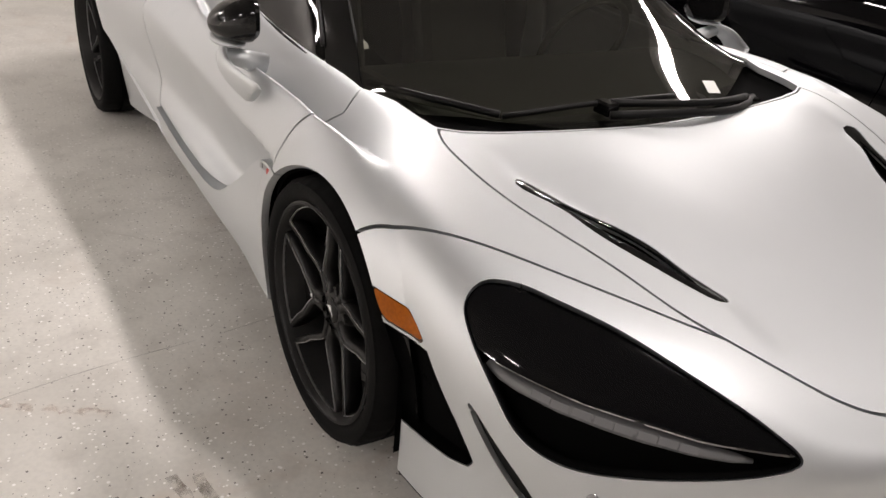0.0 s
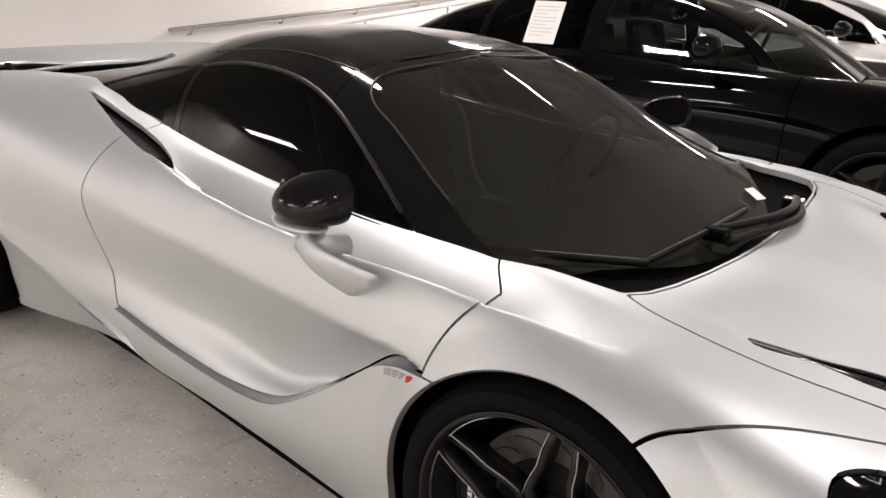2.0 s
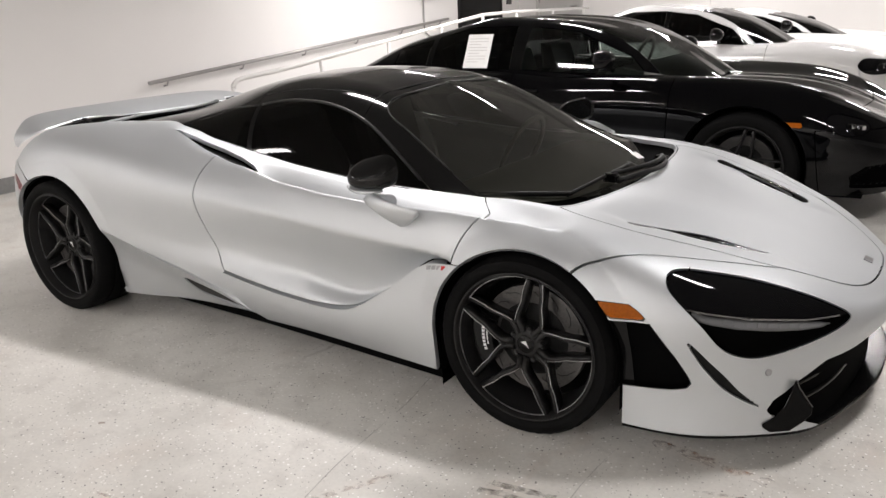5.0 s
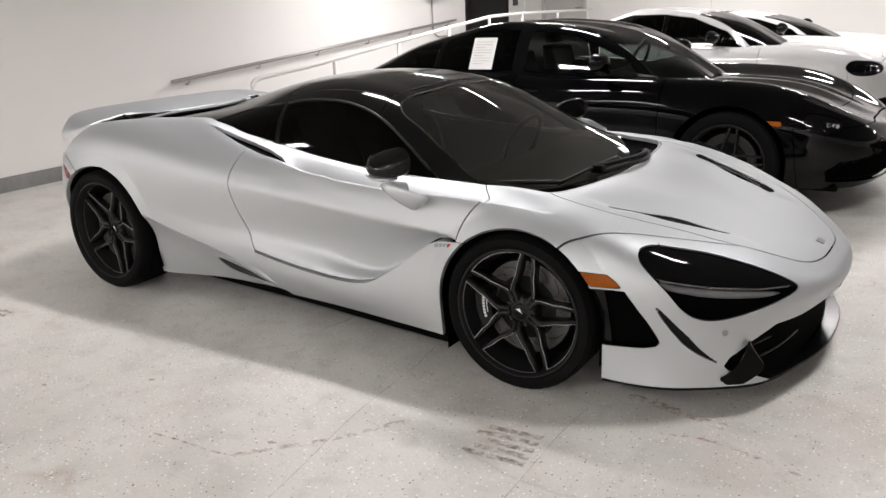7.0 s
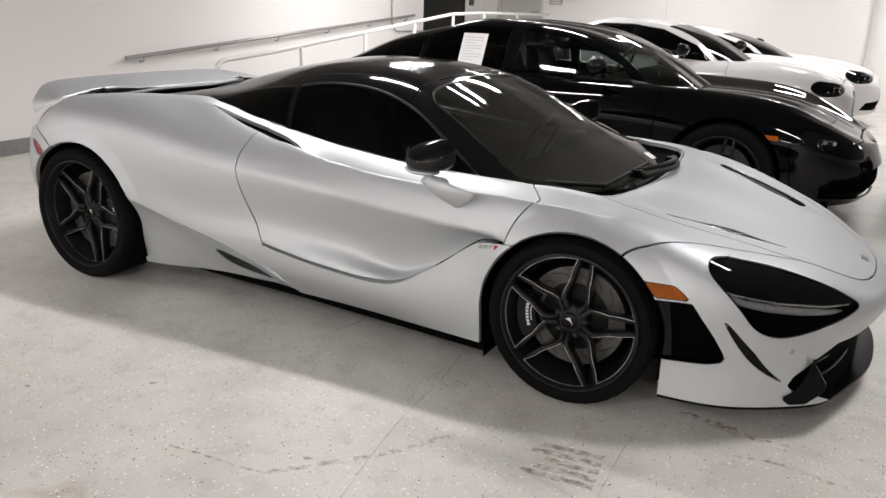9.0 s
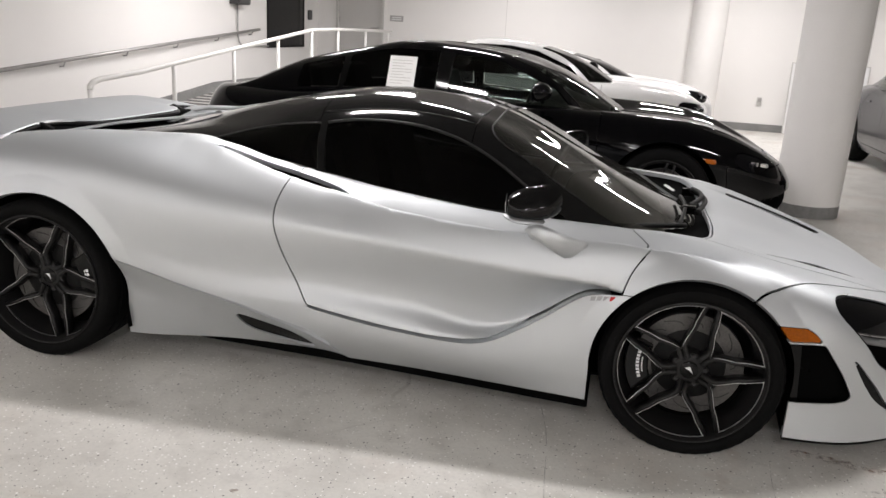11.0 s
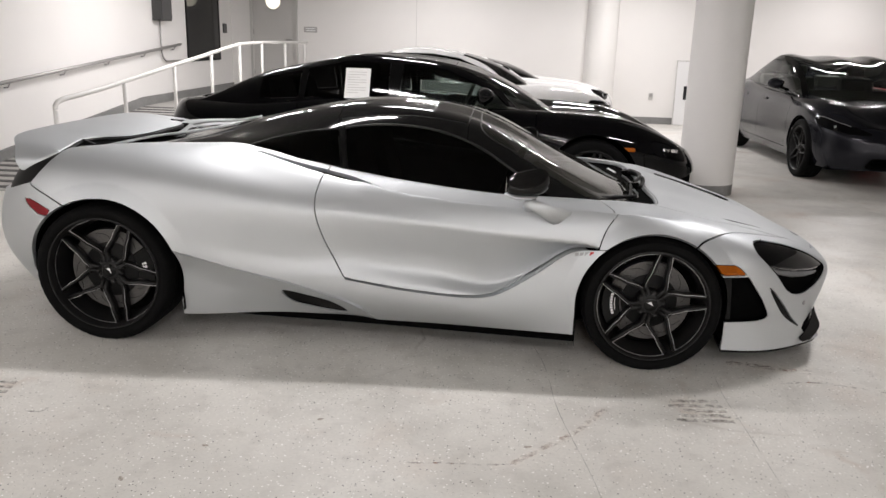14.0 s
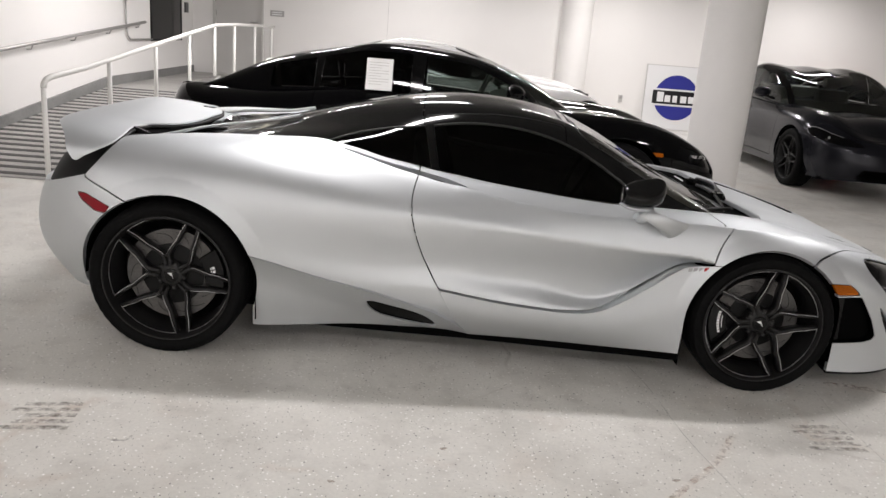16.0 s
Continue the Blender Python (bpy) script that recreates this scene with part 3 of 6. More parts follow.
# body curves from the middle line outwards and down; stations from the tail to the nose
SPINE = [(-2.00, 0, 0.79), (-1.90, 0, 0.81), (-1.70, 0, 0.84), (-1.335, 0, 0.86), (-0.95, 0, 0.86), (-0.55, 0, 0.80), (-0.15, 0, 0.72), (0.30, 0, 0.66), (0.70, 0, 0.64), (1.00, 0, 0.66), (1.335, 0, 0.722), (1.62, 0, 0.692), (1.88, 0, 0.622), (2.10, 0, 0.555), (2.265, 0, 0.495), (2.33, 0, 0.463)]
BULGE = [(-2.02, 0, 0.78), (-1.90, 0.36, 0.82), (-1.70, 0.43, 0.865), (-1.335, 0.50, 0.928), (-0.95, 0.56, 0.955), (-0.55, 0.56, 0.93), (-0.15, 0.42, 0.73), (0.30, 0.42, 0.67), (0.70, 0.42, 0.66), (1.00, 0.42, 0.68), (1.335, 0.42, 0.738), (1.62, 0.44, 0.710), (1.88, 0.38, 0.637), (2.10, 0.32, 0.558), (2.265, 0.22, 0.487), (2.352, 0, 0.45)]
CROWN = [(-2.05, 0, 0.77), (-1.87, 0.66, 0.855), (-1.68, 0.74, 0.905), (-1.335, 0.77, 0.932), (-0.95, 0.76, 0.928), (-0.55, 0.71, 0.915), (-0.15, 0.68, 0.862), (0.30, 0.705, 0.81), (0.70, 0.725, 0.785), (1.00, 0.745, 0.78), (1.335, 0.725, 0.757), (1.62, 0.685, 0.696), (1.88, 0.60, 0.626), (2.10, 0.54, 0.553), (2.27, 0.37, 0.468), (2.37, 0, 0.435)]
WAIST = [(-2.08, 0, 0.73), (-1.90, 0.775, 0.77), (-1.70, 0.895, 0.82), (-1.335, 0.925, 0.835), (-0.95, 0.940, 0.805), (-0.55, 0.934, 0.768), (-0.15, 0.928, 0.737), (0.30, 0.920, 0.708), (0.70, 0.922, 0.695), (1.00, 0.925, 0.70), (1.335, 0.89, 0.722), (1.62, 0.86, 0.680), (1.88, 0.80, 0.598), (2.10, 0.655, 0.512), (2.28, 0.44, 0.447), (2.383, 0, 0.415)]
MID = [(-2.10, 0, 0.60), (-1.955, 0.79, 0.60), (-1.72, 0.955, 0.63), (-1.335, 0.985, 0.66), (-0.95, 0.975, 0.58), (-0.55, 0.967, 0.53), (-0.15, 0.963, 0.51), (0.30, 0.96, 0.50), (0.70, 0.957, 0.50), (1.00, 0.957, 0.53), (1.335, 0.962, 0.60), (1.65, 0.938, 0.55), (1.89, 0.89, 0.475), (2.10, 0.735, 0.40), (2.28, 0.50, 0.385), (2.393, 0, 0.37)]
FLANK = [(-2.09, 0, 0.40), (-1.955, 0.775, 0.40), (-1.73, 0.94, 0.40), (-1.335, 0.975, 0.42), (-0.95, 0.962, 0.36), (-0.55, 0.952, 0.32), (-0.15, 0.954, 0.285), (0.30, 0.96, 0.27), (0.66, 0.96, 0.28), (0.98, 0.963, 0.36), (1.335, 0.955, 0.38), (1.67, 0.925, 0.33), (1.90, 0.875, 0.27), (2.11, 0.75, 0.24), (2.24, 0.55, 0.26), (2.35, 0, 0.27)]
SILL = [(-2.00, 0, 0.27), (-1.87, 0.74, 0.26), (-1.73, 0.88, 0.25), (-1.335, 0.93, 0.17), (-0.97, 0.93, 0.128), (-0.55, 0.885, 0.148), (-0.15, 0.862, 0.145), (0.30, 0.88, 0.150), (0.70, 0.92, 0.155), (0.98, 0.948, 0.157), (1.335, 0.945, 0.135), (1.675, 0.92, 0.115), (1.92, 0.875, 0.112), (2.14, 0.74, 0.115), (2.25, 0.60, 0.12), (2.34, 0, 0.125)]
# cabin curves: roof middle, roof side, roof rail, window middle, window foot; stations from the cowl to the tail
CAB_TOP = [(1.36, 0, 0.705), (0.98, 0, 0.865), (0.60, 0, 1.062), (0.36, 0, 1.146), (0.03, 0, 1.183), (-0.27, 0, 1.165), (-0.65, 0, 1.085), (-1.05, 0, 0.98), (-1.45, 0, 0.875)]
CAB_SIDE = [(1.30, 0.36, 0.718), (0.93, 0.33, 0.8725), (0.56, 0.31, 1.062), (0.34, 0.30, 1.135), (0.03, 0.29, 1.168), (-0.27, 0.27, 1.15), (-0.65, 0.24, 1.07), (-1.05, 0.21, 0.968), (-1.45, 0.2, 0.875)]
CAB_RAIL = [(1.13, 0.66, 0.762), (0.80, 0.615, 0.895), (0.50, 0.545, 1.045), (0.28, 0.515, 1.092), (0.03, 0.50, 1.105), (-0.27, 0.475, 1.085), (-0.65, 0.43, 1.015), (-1.05, 0.36, 0.962), (-1.45, 0.33, 0.885)]
CAB_PANE = [(1.10, 0.72, 0.768), (0.80, 0.685, 0.83), (0.48, 0.655, 0.93), (0.27, 0.635, 0.965), (0.03, 0.62, 0.985), (-0.27, 0.60, 0.99), (-0.65, 0.575, 0.975), (-1.05, 0.45, 0.958), (-1.45, 0.38, 0.895)]
CAB_FOOT = [(1.07, 0.752, 0.77), (0.80, 0.735, 0.772), (0.48, 0.725, 0.79), (0.27, 0.715, 0.805), (0.03, 0.70, 0.83), (-0.27, 0.68, 0.865), (-0.65, 0.67, 0.925), (-1.05, 0.545, 0.95), (-1.45, 0.43, 0.905)]
# joints and openings, as outlines in a side view (x, z), from above (x, half width) or from the front corner
REAR_SHUT = [(-0.262, 0.872), (-0.275, 0.83), (-0.283, 0.78), (-0.281, 0.73), (-0.262, 0.64), (-0.218, 0.52), (-0.138, 0.382)]
BLADE_LINE = [(-0.138, 0.382), (0.114, 0.345), (0.347, 0.325), (0.50, 0.323), (0.58, 0.337), (0.65, 0.37), (0.73, 0.42), (0.828, 0.49), (0.90, 0.545), (0.95, 0.572), (1.0, 0.582), (1.063, 0.588)]
FRONT_SHUT = [(1.063, 0.588), (1.078, 0.640), (1.102, 0.690), (1.132, 0.732), (1.165, 0.768)]
SKIRT_LINE = [(-1.05, 0.497), (-0.98, 0.478), (-0.695, 0.403), (-0.422, 0.344), (-0.153, 0.269), (-0.05, 0.212), (0.0, 0.167)]
HOOD_CUT = [(1.345, 0.674), (1.397, 0.692), (1.47, 0.695), (1.546, 0.686), (1.654, 0.657), (1.74, 0.621), (1.825, 0.584), (1.90, 0.556), (1.987, 0.525), (2.068, 0.475), (2.165, 0.395), (2.236, 0.324), (2.277, 0.262), (2.305, 0.18), (2.318, 0.09), (2.32, 0)]
HOOD_BACK = [(1.415, 0), (1.413, 0.2), (1.405, 0.38), (1.39, 0.53), (1.372, 0.62), (1.345, 0.674)]
FENDER_SEAM = [(1.46, 1.02), (1.515, 0.955), (1.545, 0.931), (1.618, 0.884), (1.728, 0.79), (1.839, 0.688), (1.937, 0.60), (2.016, 0.53), (2.068, 0.475)]
HEADLIGHT = [(0.652, 0.600), (0.665, 0.621), (0.70, 0.630), (0.80, 0.616), (0.925, 0.588), (1.05, 0.55), (1.165, 0.505), (1.24, 0.468), (1.275, 0.440), (1.24, 0.424), (1.155, 0.406), (1.06, 0.390), (0.955, 0.377), (0.88, 0.376), (0.82, 0.392), (0.785, 0.415), (0.74, 0.47), (0.70, 0.520), (0.665, 0.565)]
AMBER_LINE = [(1.60, 0.545), (1.698, 0.538), (1.730, 0.518), (1.756, 0.491), (1.64, 0.491)]
INTAKE_LINE = [(1.63, 0.482), (1.764, 0.482), (1.804, 0.427), (1.846, 0.369), (1.877, 0.314), (1.888, 0.289), (1.876, 0.272), (1.833, 0.261), (1.70, 0.255), (1.60, 0.252)]
SLIT_LINE = [(1.872, 0.436), (1.897, 0.383), (1.945, 0.312), (2.005, 0.25), (2.085, 0.204), (2.035, 0.249), (1.985, 0.312), (1.936, 0.369), (1.892, 0.419)]
VENT_MIDDLE = [(1.566, 0.610, 0.0015), (1.65, 0.568, 0.018), (1.746, 0.520, 0.031), (1.853, 0.466, 0.035), (1.952, 0.424, 0.024), (2.0, 0.392, 0.002)]
VENT_LINE = [(x - 0.48 * h, y - 0.88 * h) for x, y, h in VENT_MIDDLE] + [(x + 0.48 * h, y + 0.88 * h) for x, y, h in VENT_MIDDLE[::-1]]
VENT_CORE = [(x, y, h) for x, y, h in open_curve(VENT_MIDDLE, 6)]
VENT_CORE = VENT_CORE[round(len(VENT_CORE) * 0.16):round(len(VENT_CORE) * 0.86)]
VENT_HOLE = [(x - 0.48 * h * (0.22 + 0.6 * w), y - 0.88 * h * (0.22 + 0.6 * w)) for (x, y, h), w in zip(VENT_CORE, [math.sin(math.pi * i / (len(VENT_CORE) - 1)) ** 0.5 for i in range(len(VENT_CORE))])]
VENT_HOLE += [(x - 0.48 * h * (0.22 - 0.6 * w), y - 0.88 * h * (0.22 - 0.6 * w)) for (x, y, h), w in list(zip(VENT_CORE, [math.sin(math.pi * i / (len(VENT_CORE) - 1)) ** 0.5 for i in range(len(VENT_CORE))]))[-2:0:-1]]
SLOT_LINE = [(-0.657, 0.704), (-0.51, 0.742), (-0.354, 0.784), (-0.165, 0.822), (-0.03, 0.838), (0.06, 0.842), (-0.05, 0.785), (-0.169, 0.750), (-0.30, 0.724), (-0.514, 0.702)]
SIDE_SLIT = [(-0.46, 0.285), (-0.37, 0.284), (-0.262, 0.261), (-0.158, 0.210), (-0.135, 0.178), (-0.245, 0.178), (-0.351, 0.203), (-0.435, 0.243)]
MARKER_LINE = [(-1.735, 0.70), (-1.69, 0.70), (-1.571, 0.657), (-1.590, 0.628), (-1.64, 0.633), (-1.702, 0.666)]
GRILLE_LINE = [(0.0, 0.335), (0.31, 0.335), (0.445, 0.322), (0.582, 0.322), (0.685, 0.275), (0.752, 0.227), (0.768, 0.195), (0.755, 0.17), (0.70, 0.15), (0.60, 0.10), (0.0, 0.10)]
DOOR_GLASS = [(-0.215, 1.055), (-0.11, 1.072), (0.061, 1.080), (0.202, 1.071), (0.373, 1.033), (0.514, 0.975), (0.654, 0.89), (0.776, 0.812), (0.843, 0.776), (0.741, 0.772), (0.58, 0.778), (0.30, 0.80), (0.047, 0.834), (-0.174, 0.869)]
QUARTER_GLASS = [(-0.735, 0.945), (-0.578, 0.994), (-0.399, 1.032), (-0.251, 1.05), (-0.21, 0.874), (-0.352, 0.896), (-0.529, 0.92)]
SCREEN_EDGE = [(1.06, 0.722), (1.039, 0.715), (0.893, 0.66), (0.759, 0.619), (0.62, 0.580), (0.52, 0.545), (0.485, 0.50), (0.475, 0.40), (0.468, 0.2), (0.465, 0)]


def blade_height(x):
    p = open_curve(BLADE_LINE, 5)
    return np.interp(x, p[:, 0], p[:, 1])


def hollow(sheet):
    """Presses the air channel under the shoulder crease: it deepens along the door towards the front wheel and fades over the rear quarter."""
    V = sheet.V.copy()
    x, z = V[:, 0], V[:, 2]
    crease = np.interp(x, (-1.1, -0.70, -0.28, 0.30, 0.65, 0.95, 1.06), (0.735, 0.738, 0.716, 0.668, 0.640, 0.612, 0.598))
    foot = np.where(x < -0.138, np.interp(x, (-1.05, -0.98, -0.695, -0.422, -0.138), (0.497, 0.478, 0.403, 0.365, 0.382)), blade_height(x))
    deep = np.interp(x, (-0.95, -0.60, -0.28, 0.0, 0.25, 0.45, 0.62, 0.78, 0.90, 1.0, 1.06), (0.0, 0.016, 0.032, 0.050, 0.068, 0.080, 0.088, 0.082, 0.066, 0.042, 0.026))
    peak = np.interp(x, (0.30, 0.75), (0.70, 0.995))
    keep = np.interp(x, (-0.30, 0.35, 0.60, 0.80), (0.45, 0.30, 0.50, 1.0))
    u = np.clip((crease - z) / np.maximum(crease - foot, 0.02), 0, 1)
    # a short rounding at the crease, then the undercut, then the lip that swings out to the blade
    rise = np.clip(u / peak, 0, 1)
    soft = 0.06
    rise = np.where(rise < soft, rise * rise / (2 * soft), rise - soft / 2) / (1 - soft / 2)
    rise = 1 - (1 - rise) ** 1.7
    back = np.clip((u - peak) / (1 - peak), 0, 1)
    V[:, 1] += deep * rise * (1 - (1 - keep) * back * back * (3 - 2 * back)) * np.sign(-V[:, 1]) * (np.abs(V[:, 1]) > 0.6)
    return Sheet(V, sheet.F)


def tuck(sheet):
    """Turns the rear skirt under below its upper edge."""
    V = sheet.V.copy()
    line = open_curve(SKIRT_LINE, 6)
    d = np.clip((np.interp(V[:, 0], line[:, 0], line[:, 1]) - V[:, 2]) / 0.14, 0, 1)
    V[:, 1] += 0.034 * d * (2 - d) * np.sign(-V[:, 1])
    return Sheet(V, sheet.F)


def relief(sheet):
    """Raises the shoulder over the air slot and the lips round the wheel arches."""
    for x, z, r in ((1.33, 0.318, 0.352), (-1.337, 0.338, 0.385)):
        sheet = sheet.score(lambda V: np.where((np.abs(V[:, 1]) > 0.6) & (V[:, 2] > z + 0.05), np.hypot(V[:, 0] - x, V[:, 2] - z) - r - 0.07, 1.0))
    # a crest runs along the top of the door and on to the front fender, with a gutter between it and the window
    crest_at = lambda x: np.interp(x, (-0.25, 0.0, 0.2, 0.45, 0.7, 1.0, 1.165, 1.35), (0.80, 0.848, 0.872, 0.886, 0.893, 0.898, 0.900, 0.885))
    for off in (0.0, 0.038):
        sheet = sheet.score(lambda V: np.where((V[:, 2] > 0.66) & (V[:, 0] > -0.1) & (V[:, 0] < 1.4), np.abs(V[:, 1]) - crest_at(V[:, 0]) + off, 1.0))
    V = sheet.V.copy()
    s = np.abs(V[:, 1])
    d = s - crest_at(V[:, 0])
    high = np.interp(V[:, 0], (-0.12, 0.05, 0.2, 0.5, 0.9, 1.1, 1.25, 1.45), (0, 0.013, 0.023, 0.027, 0.027, 0.026, 0.019, 0))
    out = np.clip(d / 0.06, 0, 1)
    V[:, 2] += high * np.where(d > 0, 1 - out * out * (3 - 2 * out), np.clip(1 + d / 0.038, 0, 1)) * np.clip((V[:, 2] - 0.62) / 0.07, 0, 1)
    dip = np.clip((s - 0.735) / np.maximum(crest_at(V[:, 0]) - 0.038 - 0.735, 0.02), 0, 1) * np.clip(1 - (d + 0.038) / 0.03, 0, 1)
    V[:, 2] -= high * 1.8 * dip * (V[:, 2] > 0.66)
    for x, z, r, deep in ((1.33, 0.318, 0.352, 0.017), (-1.337, 0.338, 0.385, 0.010)):
        d = np.hypot(V[:, 0] - x, V[:, 2] - z) - r
        up = np.clip((V[:, 2] - z - 0.05) / 0.15, 0, 1)
        lip = deep * np.clip(1 - d / 0.07, 0, 1.2) * up * (s > 0.6)
        V[:, 1] += lip * np.sign(V[:, 1])
    # the bonnet steps down inside the ridge that runs along each vent
    ridge = np.interp(V[:, 0], [p[0] for p in VENT_MIDDLE], [p[1] for p in VENT_MIDDLE])
    d = (ridge + 0.022 - s) * 0.88
    run = np.clip((V[:, 0] - 1.44) / 0.14, 0, 1) * np.clip((2.14 - V[:, 0]) / 0.16, 0, 1)
    step, fade = np.clip(d / 0.055, 0, 1), np.clip((d - 0.06) / 0.26, 0, 1)
    V[:, 2] -= np.where(V[:, 2] > 0.45, 0.014 * run * step * step * (3 - 2 * step) * (1 - fade * fade * (3 - 2 * fade)), 0)
    outer = open_curve(SLOT_LINE[:6], 6)
    edge = np.interp(V[:, 0], outer[:, 0], outer[:, 1])
    span = np.clip((V[:, 0] + 0.80) / 0.2, 0, 1) * np.clip((0.14 - V[:, 0]) / 0.2, 0, 1)
    d = s - edge
    V[:, 2] += np.where(V[:, 2] > 0.74, 0.019 * span * np.exp(-(d / np.where(d > 0, 0.085, 0.035)) ** 2), 0)
    return Sheet(V, sheet.F)


def shell_normals(sheet, kept={}):
    if id(sheet) not in kept:
        kept[id(sheet)] = sheet.normals()
    return kept[id(sheet)]


def pair(name, sheet, material, parent, label="", depth=0.012):
    """A panel and its mirror image on the other flank."""
    return sheet_part(name, sheet, material, parent, label, depth), sheet_part(name, sheet.mirrored(), material, parent, label, depth)


def build_sports_car():
    car = thing("sports_car", "satin silver mid-engined sports car with black roof and black wheels", "car")
    shell = net_surface(car_net([SPINE, BULGE, CROWN, WAIST, MID, FLANK, SILL]), 380, 130, True, True)
    cabin = net_surface(car_net([CAB_TOP, CAB_SIDE, CAB_RAIL, CAB_PANE, CAB_FOOT]), 190, 80, False, True, soft=45)
    JOINT = 0.006
    shell = relief(shell)
    full_shell = shell
    # openings
    for a in (arch(1.327, 0.318, 0.356, 0.36, 0.995), arch(-1.337, 0.338, 0.385, 0.28, 0.945)):
        shell = shell.cut(a)[1]
    foot = np.array(CAB_FOOT)[:, [0, 1]]
    well = np.vstack([[(1.40, -0.2), (1.40, 0.0)], np.array(HOOD_BACK) - (0.01, 0), [(1.27, 0.685), (1.17, 0.692)], foot - (0, 0.02), [(-1.5, 0.3), (-1.62, 0.3), (-1.62, -0.2)]])
    shell = shell.cut(top(well))[1]
    # black sheet added behind the panels so that open joints read dark
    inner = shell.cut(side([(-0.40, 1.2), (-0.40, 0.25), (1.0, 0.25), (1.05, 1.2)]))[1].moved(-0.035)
    nose_side = lambda f: (lambda V: np.maximum(f(V), 1.45 - V[:, 0]))
    shell = shell.cut(nose_side(front(GRILLE_LINE)))[1]
    lamp, shell = shell.cut(nose_side(corner(rounded(HEADLIGHT, 6))), 0.004)
    amber, shell = shell.cut(side(AMBER_LINE), 0.003)
    intake, shell = shell.cut(side(INTAKE_LINE), 0.003)
    slit, shell = shell.cut(side(rounded(SLIT_LINE, 4)))
    low_side = lambda f: (lambda V: np.maximum(f(V), V[:, 2] - 0.5))
    scoop, shell = shell.cut(low_side(side(rounded(SIDE_SLIT, 6))))
    slot, shell = shell.cut(lambda V: np.maximum(top(SLOT_LINE)(V), 0.76 - V[:, 2]))
    mark, shell = shell.cut(side(MARKER_LINE), 0.003)
    tail, shell = shell.cut(side([(-1.598, 0.96), (-1.606, 0.905), (-1.652, 0.838), (-1.70, 0.778), (-1.95, 0.70), (-2.3, 0.68), (-2.3, 0.80), (-1.80, 0.875)]), 0.004)
    # panels
    hood_outline = [tuple(q) for q in open_curve(HOOD_CUT, 6)] + [(2.32, -0.3), (1.415, -0.3)] + HOOD_BACK[:-1]
    hood, shell = shell.cut(lambda V: np.maximum(top(hood_outline)(V), 0.44 - V[:, 2]), JOINT)
    vent, hood = hood.cut(top(rounded(VENT_LINE, 4)))
    blade_line = [tuple(q) for q in open_curve(BLADE_LINE, 5)]
    door_outline = [(-0.262, 1.1)] + [tuple(q) for q in open_curve(REAR_SHUT, 6)] + blade_line[1:] + [tuple(q) for q in open_curve(FRONT_SHUT, 6)][1:] + [(1.20, 0.80), (1.10, 0.86), (0.9, 1.1)]
    # in the gutter the front joint swings back to the foot of the windscreen
    over = lambda V: np.where((V[:, 2] > 0.66) & (np.abs(V[:, 1]) < 0.89), V[:, 0] - np.interp(np.abs(V[:, 1]), (0.70, 0.752, 0.81, 0.89), (1.06, 1.088, 1.138, 1.172)), -1.0)
    door, shell = shell.cut(lambda V: np.maximum(side(door_outline)(V), over(V)), 0.0055)
    blade_outline = blade_line + [(1.3, 0.6), (1.3, 0.0), (0.05, 0.0), (0.0, 0.167), (-0.061, 0.239)]
    blade, shell = shell.cut(side(blade_outline), 0.0036)
    front_end, rear = shell.cut(lambda V: 0.6 - V[:, 0])
    fender_outline = [tuple(q) for q in open_curve(FENDER_SEAM, 6)[::-1]] + [(0.9, 1.4), (0.9, -0.2), (1.40, -0.2), (2.05, 0.40)]
    fender, bumper = front_end.cut(lambda V: np.maximum(top(fender_outline)(V), 0.50 - V[:, 2]), JOINT)
    skirt, quarter = rear.cut(side(SKIRT_LINE + [(0.1, 0.0), (-1.2, 0.0), (-1.2, 0.52)]), 0.004)
    quarter, apron = quarter.cut(side([(-1.70, 0.765), (-1.60, 0.726), (-1.50, 0.682), (-1.0, 0.2), (1.0, 0.2), (1.0, 1.5), (-1.598, 1.5), (-1.606, 0.905), (-1.652, 0.838), (-1.70, 0.778)]), JOINT)
    sheet_part("joint_backing", inner.both(), VOID, car, "", 0)
    sheet_part("bonnet", hood.both(), SILVER, car, "satin silver front bonnet with two slim vents", 0.02)
    sheet_part("front_bumper", bumper.both(), SILVER, car, "satin silver front bumper with sensor eyes", 0.02)
    pair("front_fender", fender, SILVER, car, "", 0.02)
    pair("door", hollow(door), SILVER, car, "satin silver door with a deep air channel", 0.02)
    ledge = blade.rim(0.11)
    on_line = np.abs(ledge.V[:, 2] - blade_height(ledge.V[:, 0])) < 0.02
    ledge = Sheet(ledge.V, ledge.F[(on_line[ledge.F] | (np.abs(ledge.V[:, 1]) < 0.9)[ledge.F]).all(axis=1) & (ledge.V[:, 0] < 1.05)[ledge.F].all(axis=1) & (ledge.V[:, 2] > 0.31)[ledge.F].all(axis=1)]).tidy()
    pair("sill_blade", blade.join(blade.rim(0.02)).join(ledge), SILVER, car, "satin silver sill blade", 0)
    pair("rear_quarter", hollow(quarter), SILVER, car, "", 0.02)
    pair("rear_skirt", tuck(skirt), SILVER, car, "", 0.02)
    apron = apron.cut(lambda V: V[:, 0] + 1.49)[0]
    sheet_part("rear_bumper", apron.both(), SILVER, car, "", 0.02)
    sheet_part("tail_panel", tail.moved(-0.02).both(), TRIM, car, "matt black tail panel", 0.01)
    vent_floor, vent_frame = vent.cut(top(VENT_HOLE))
    pair("bonnet_vent", vent_frame.moved(-0.002), CARBON, car, "gloss black slim vent frame", 0.006)
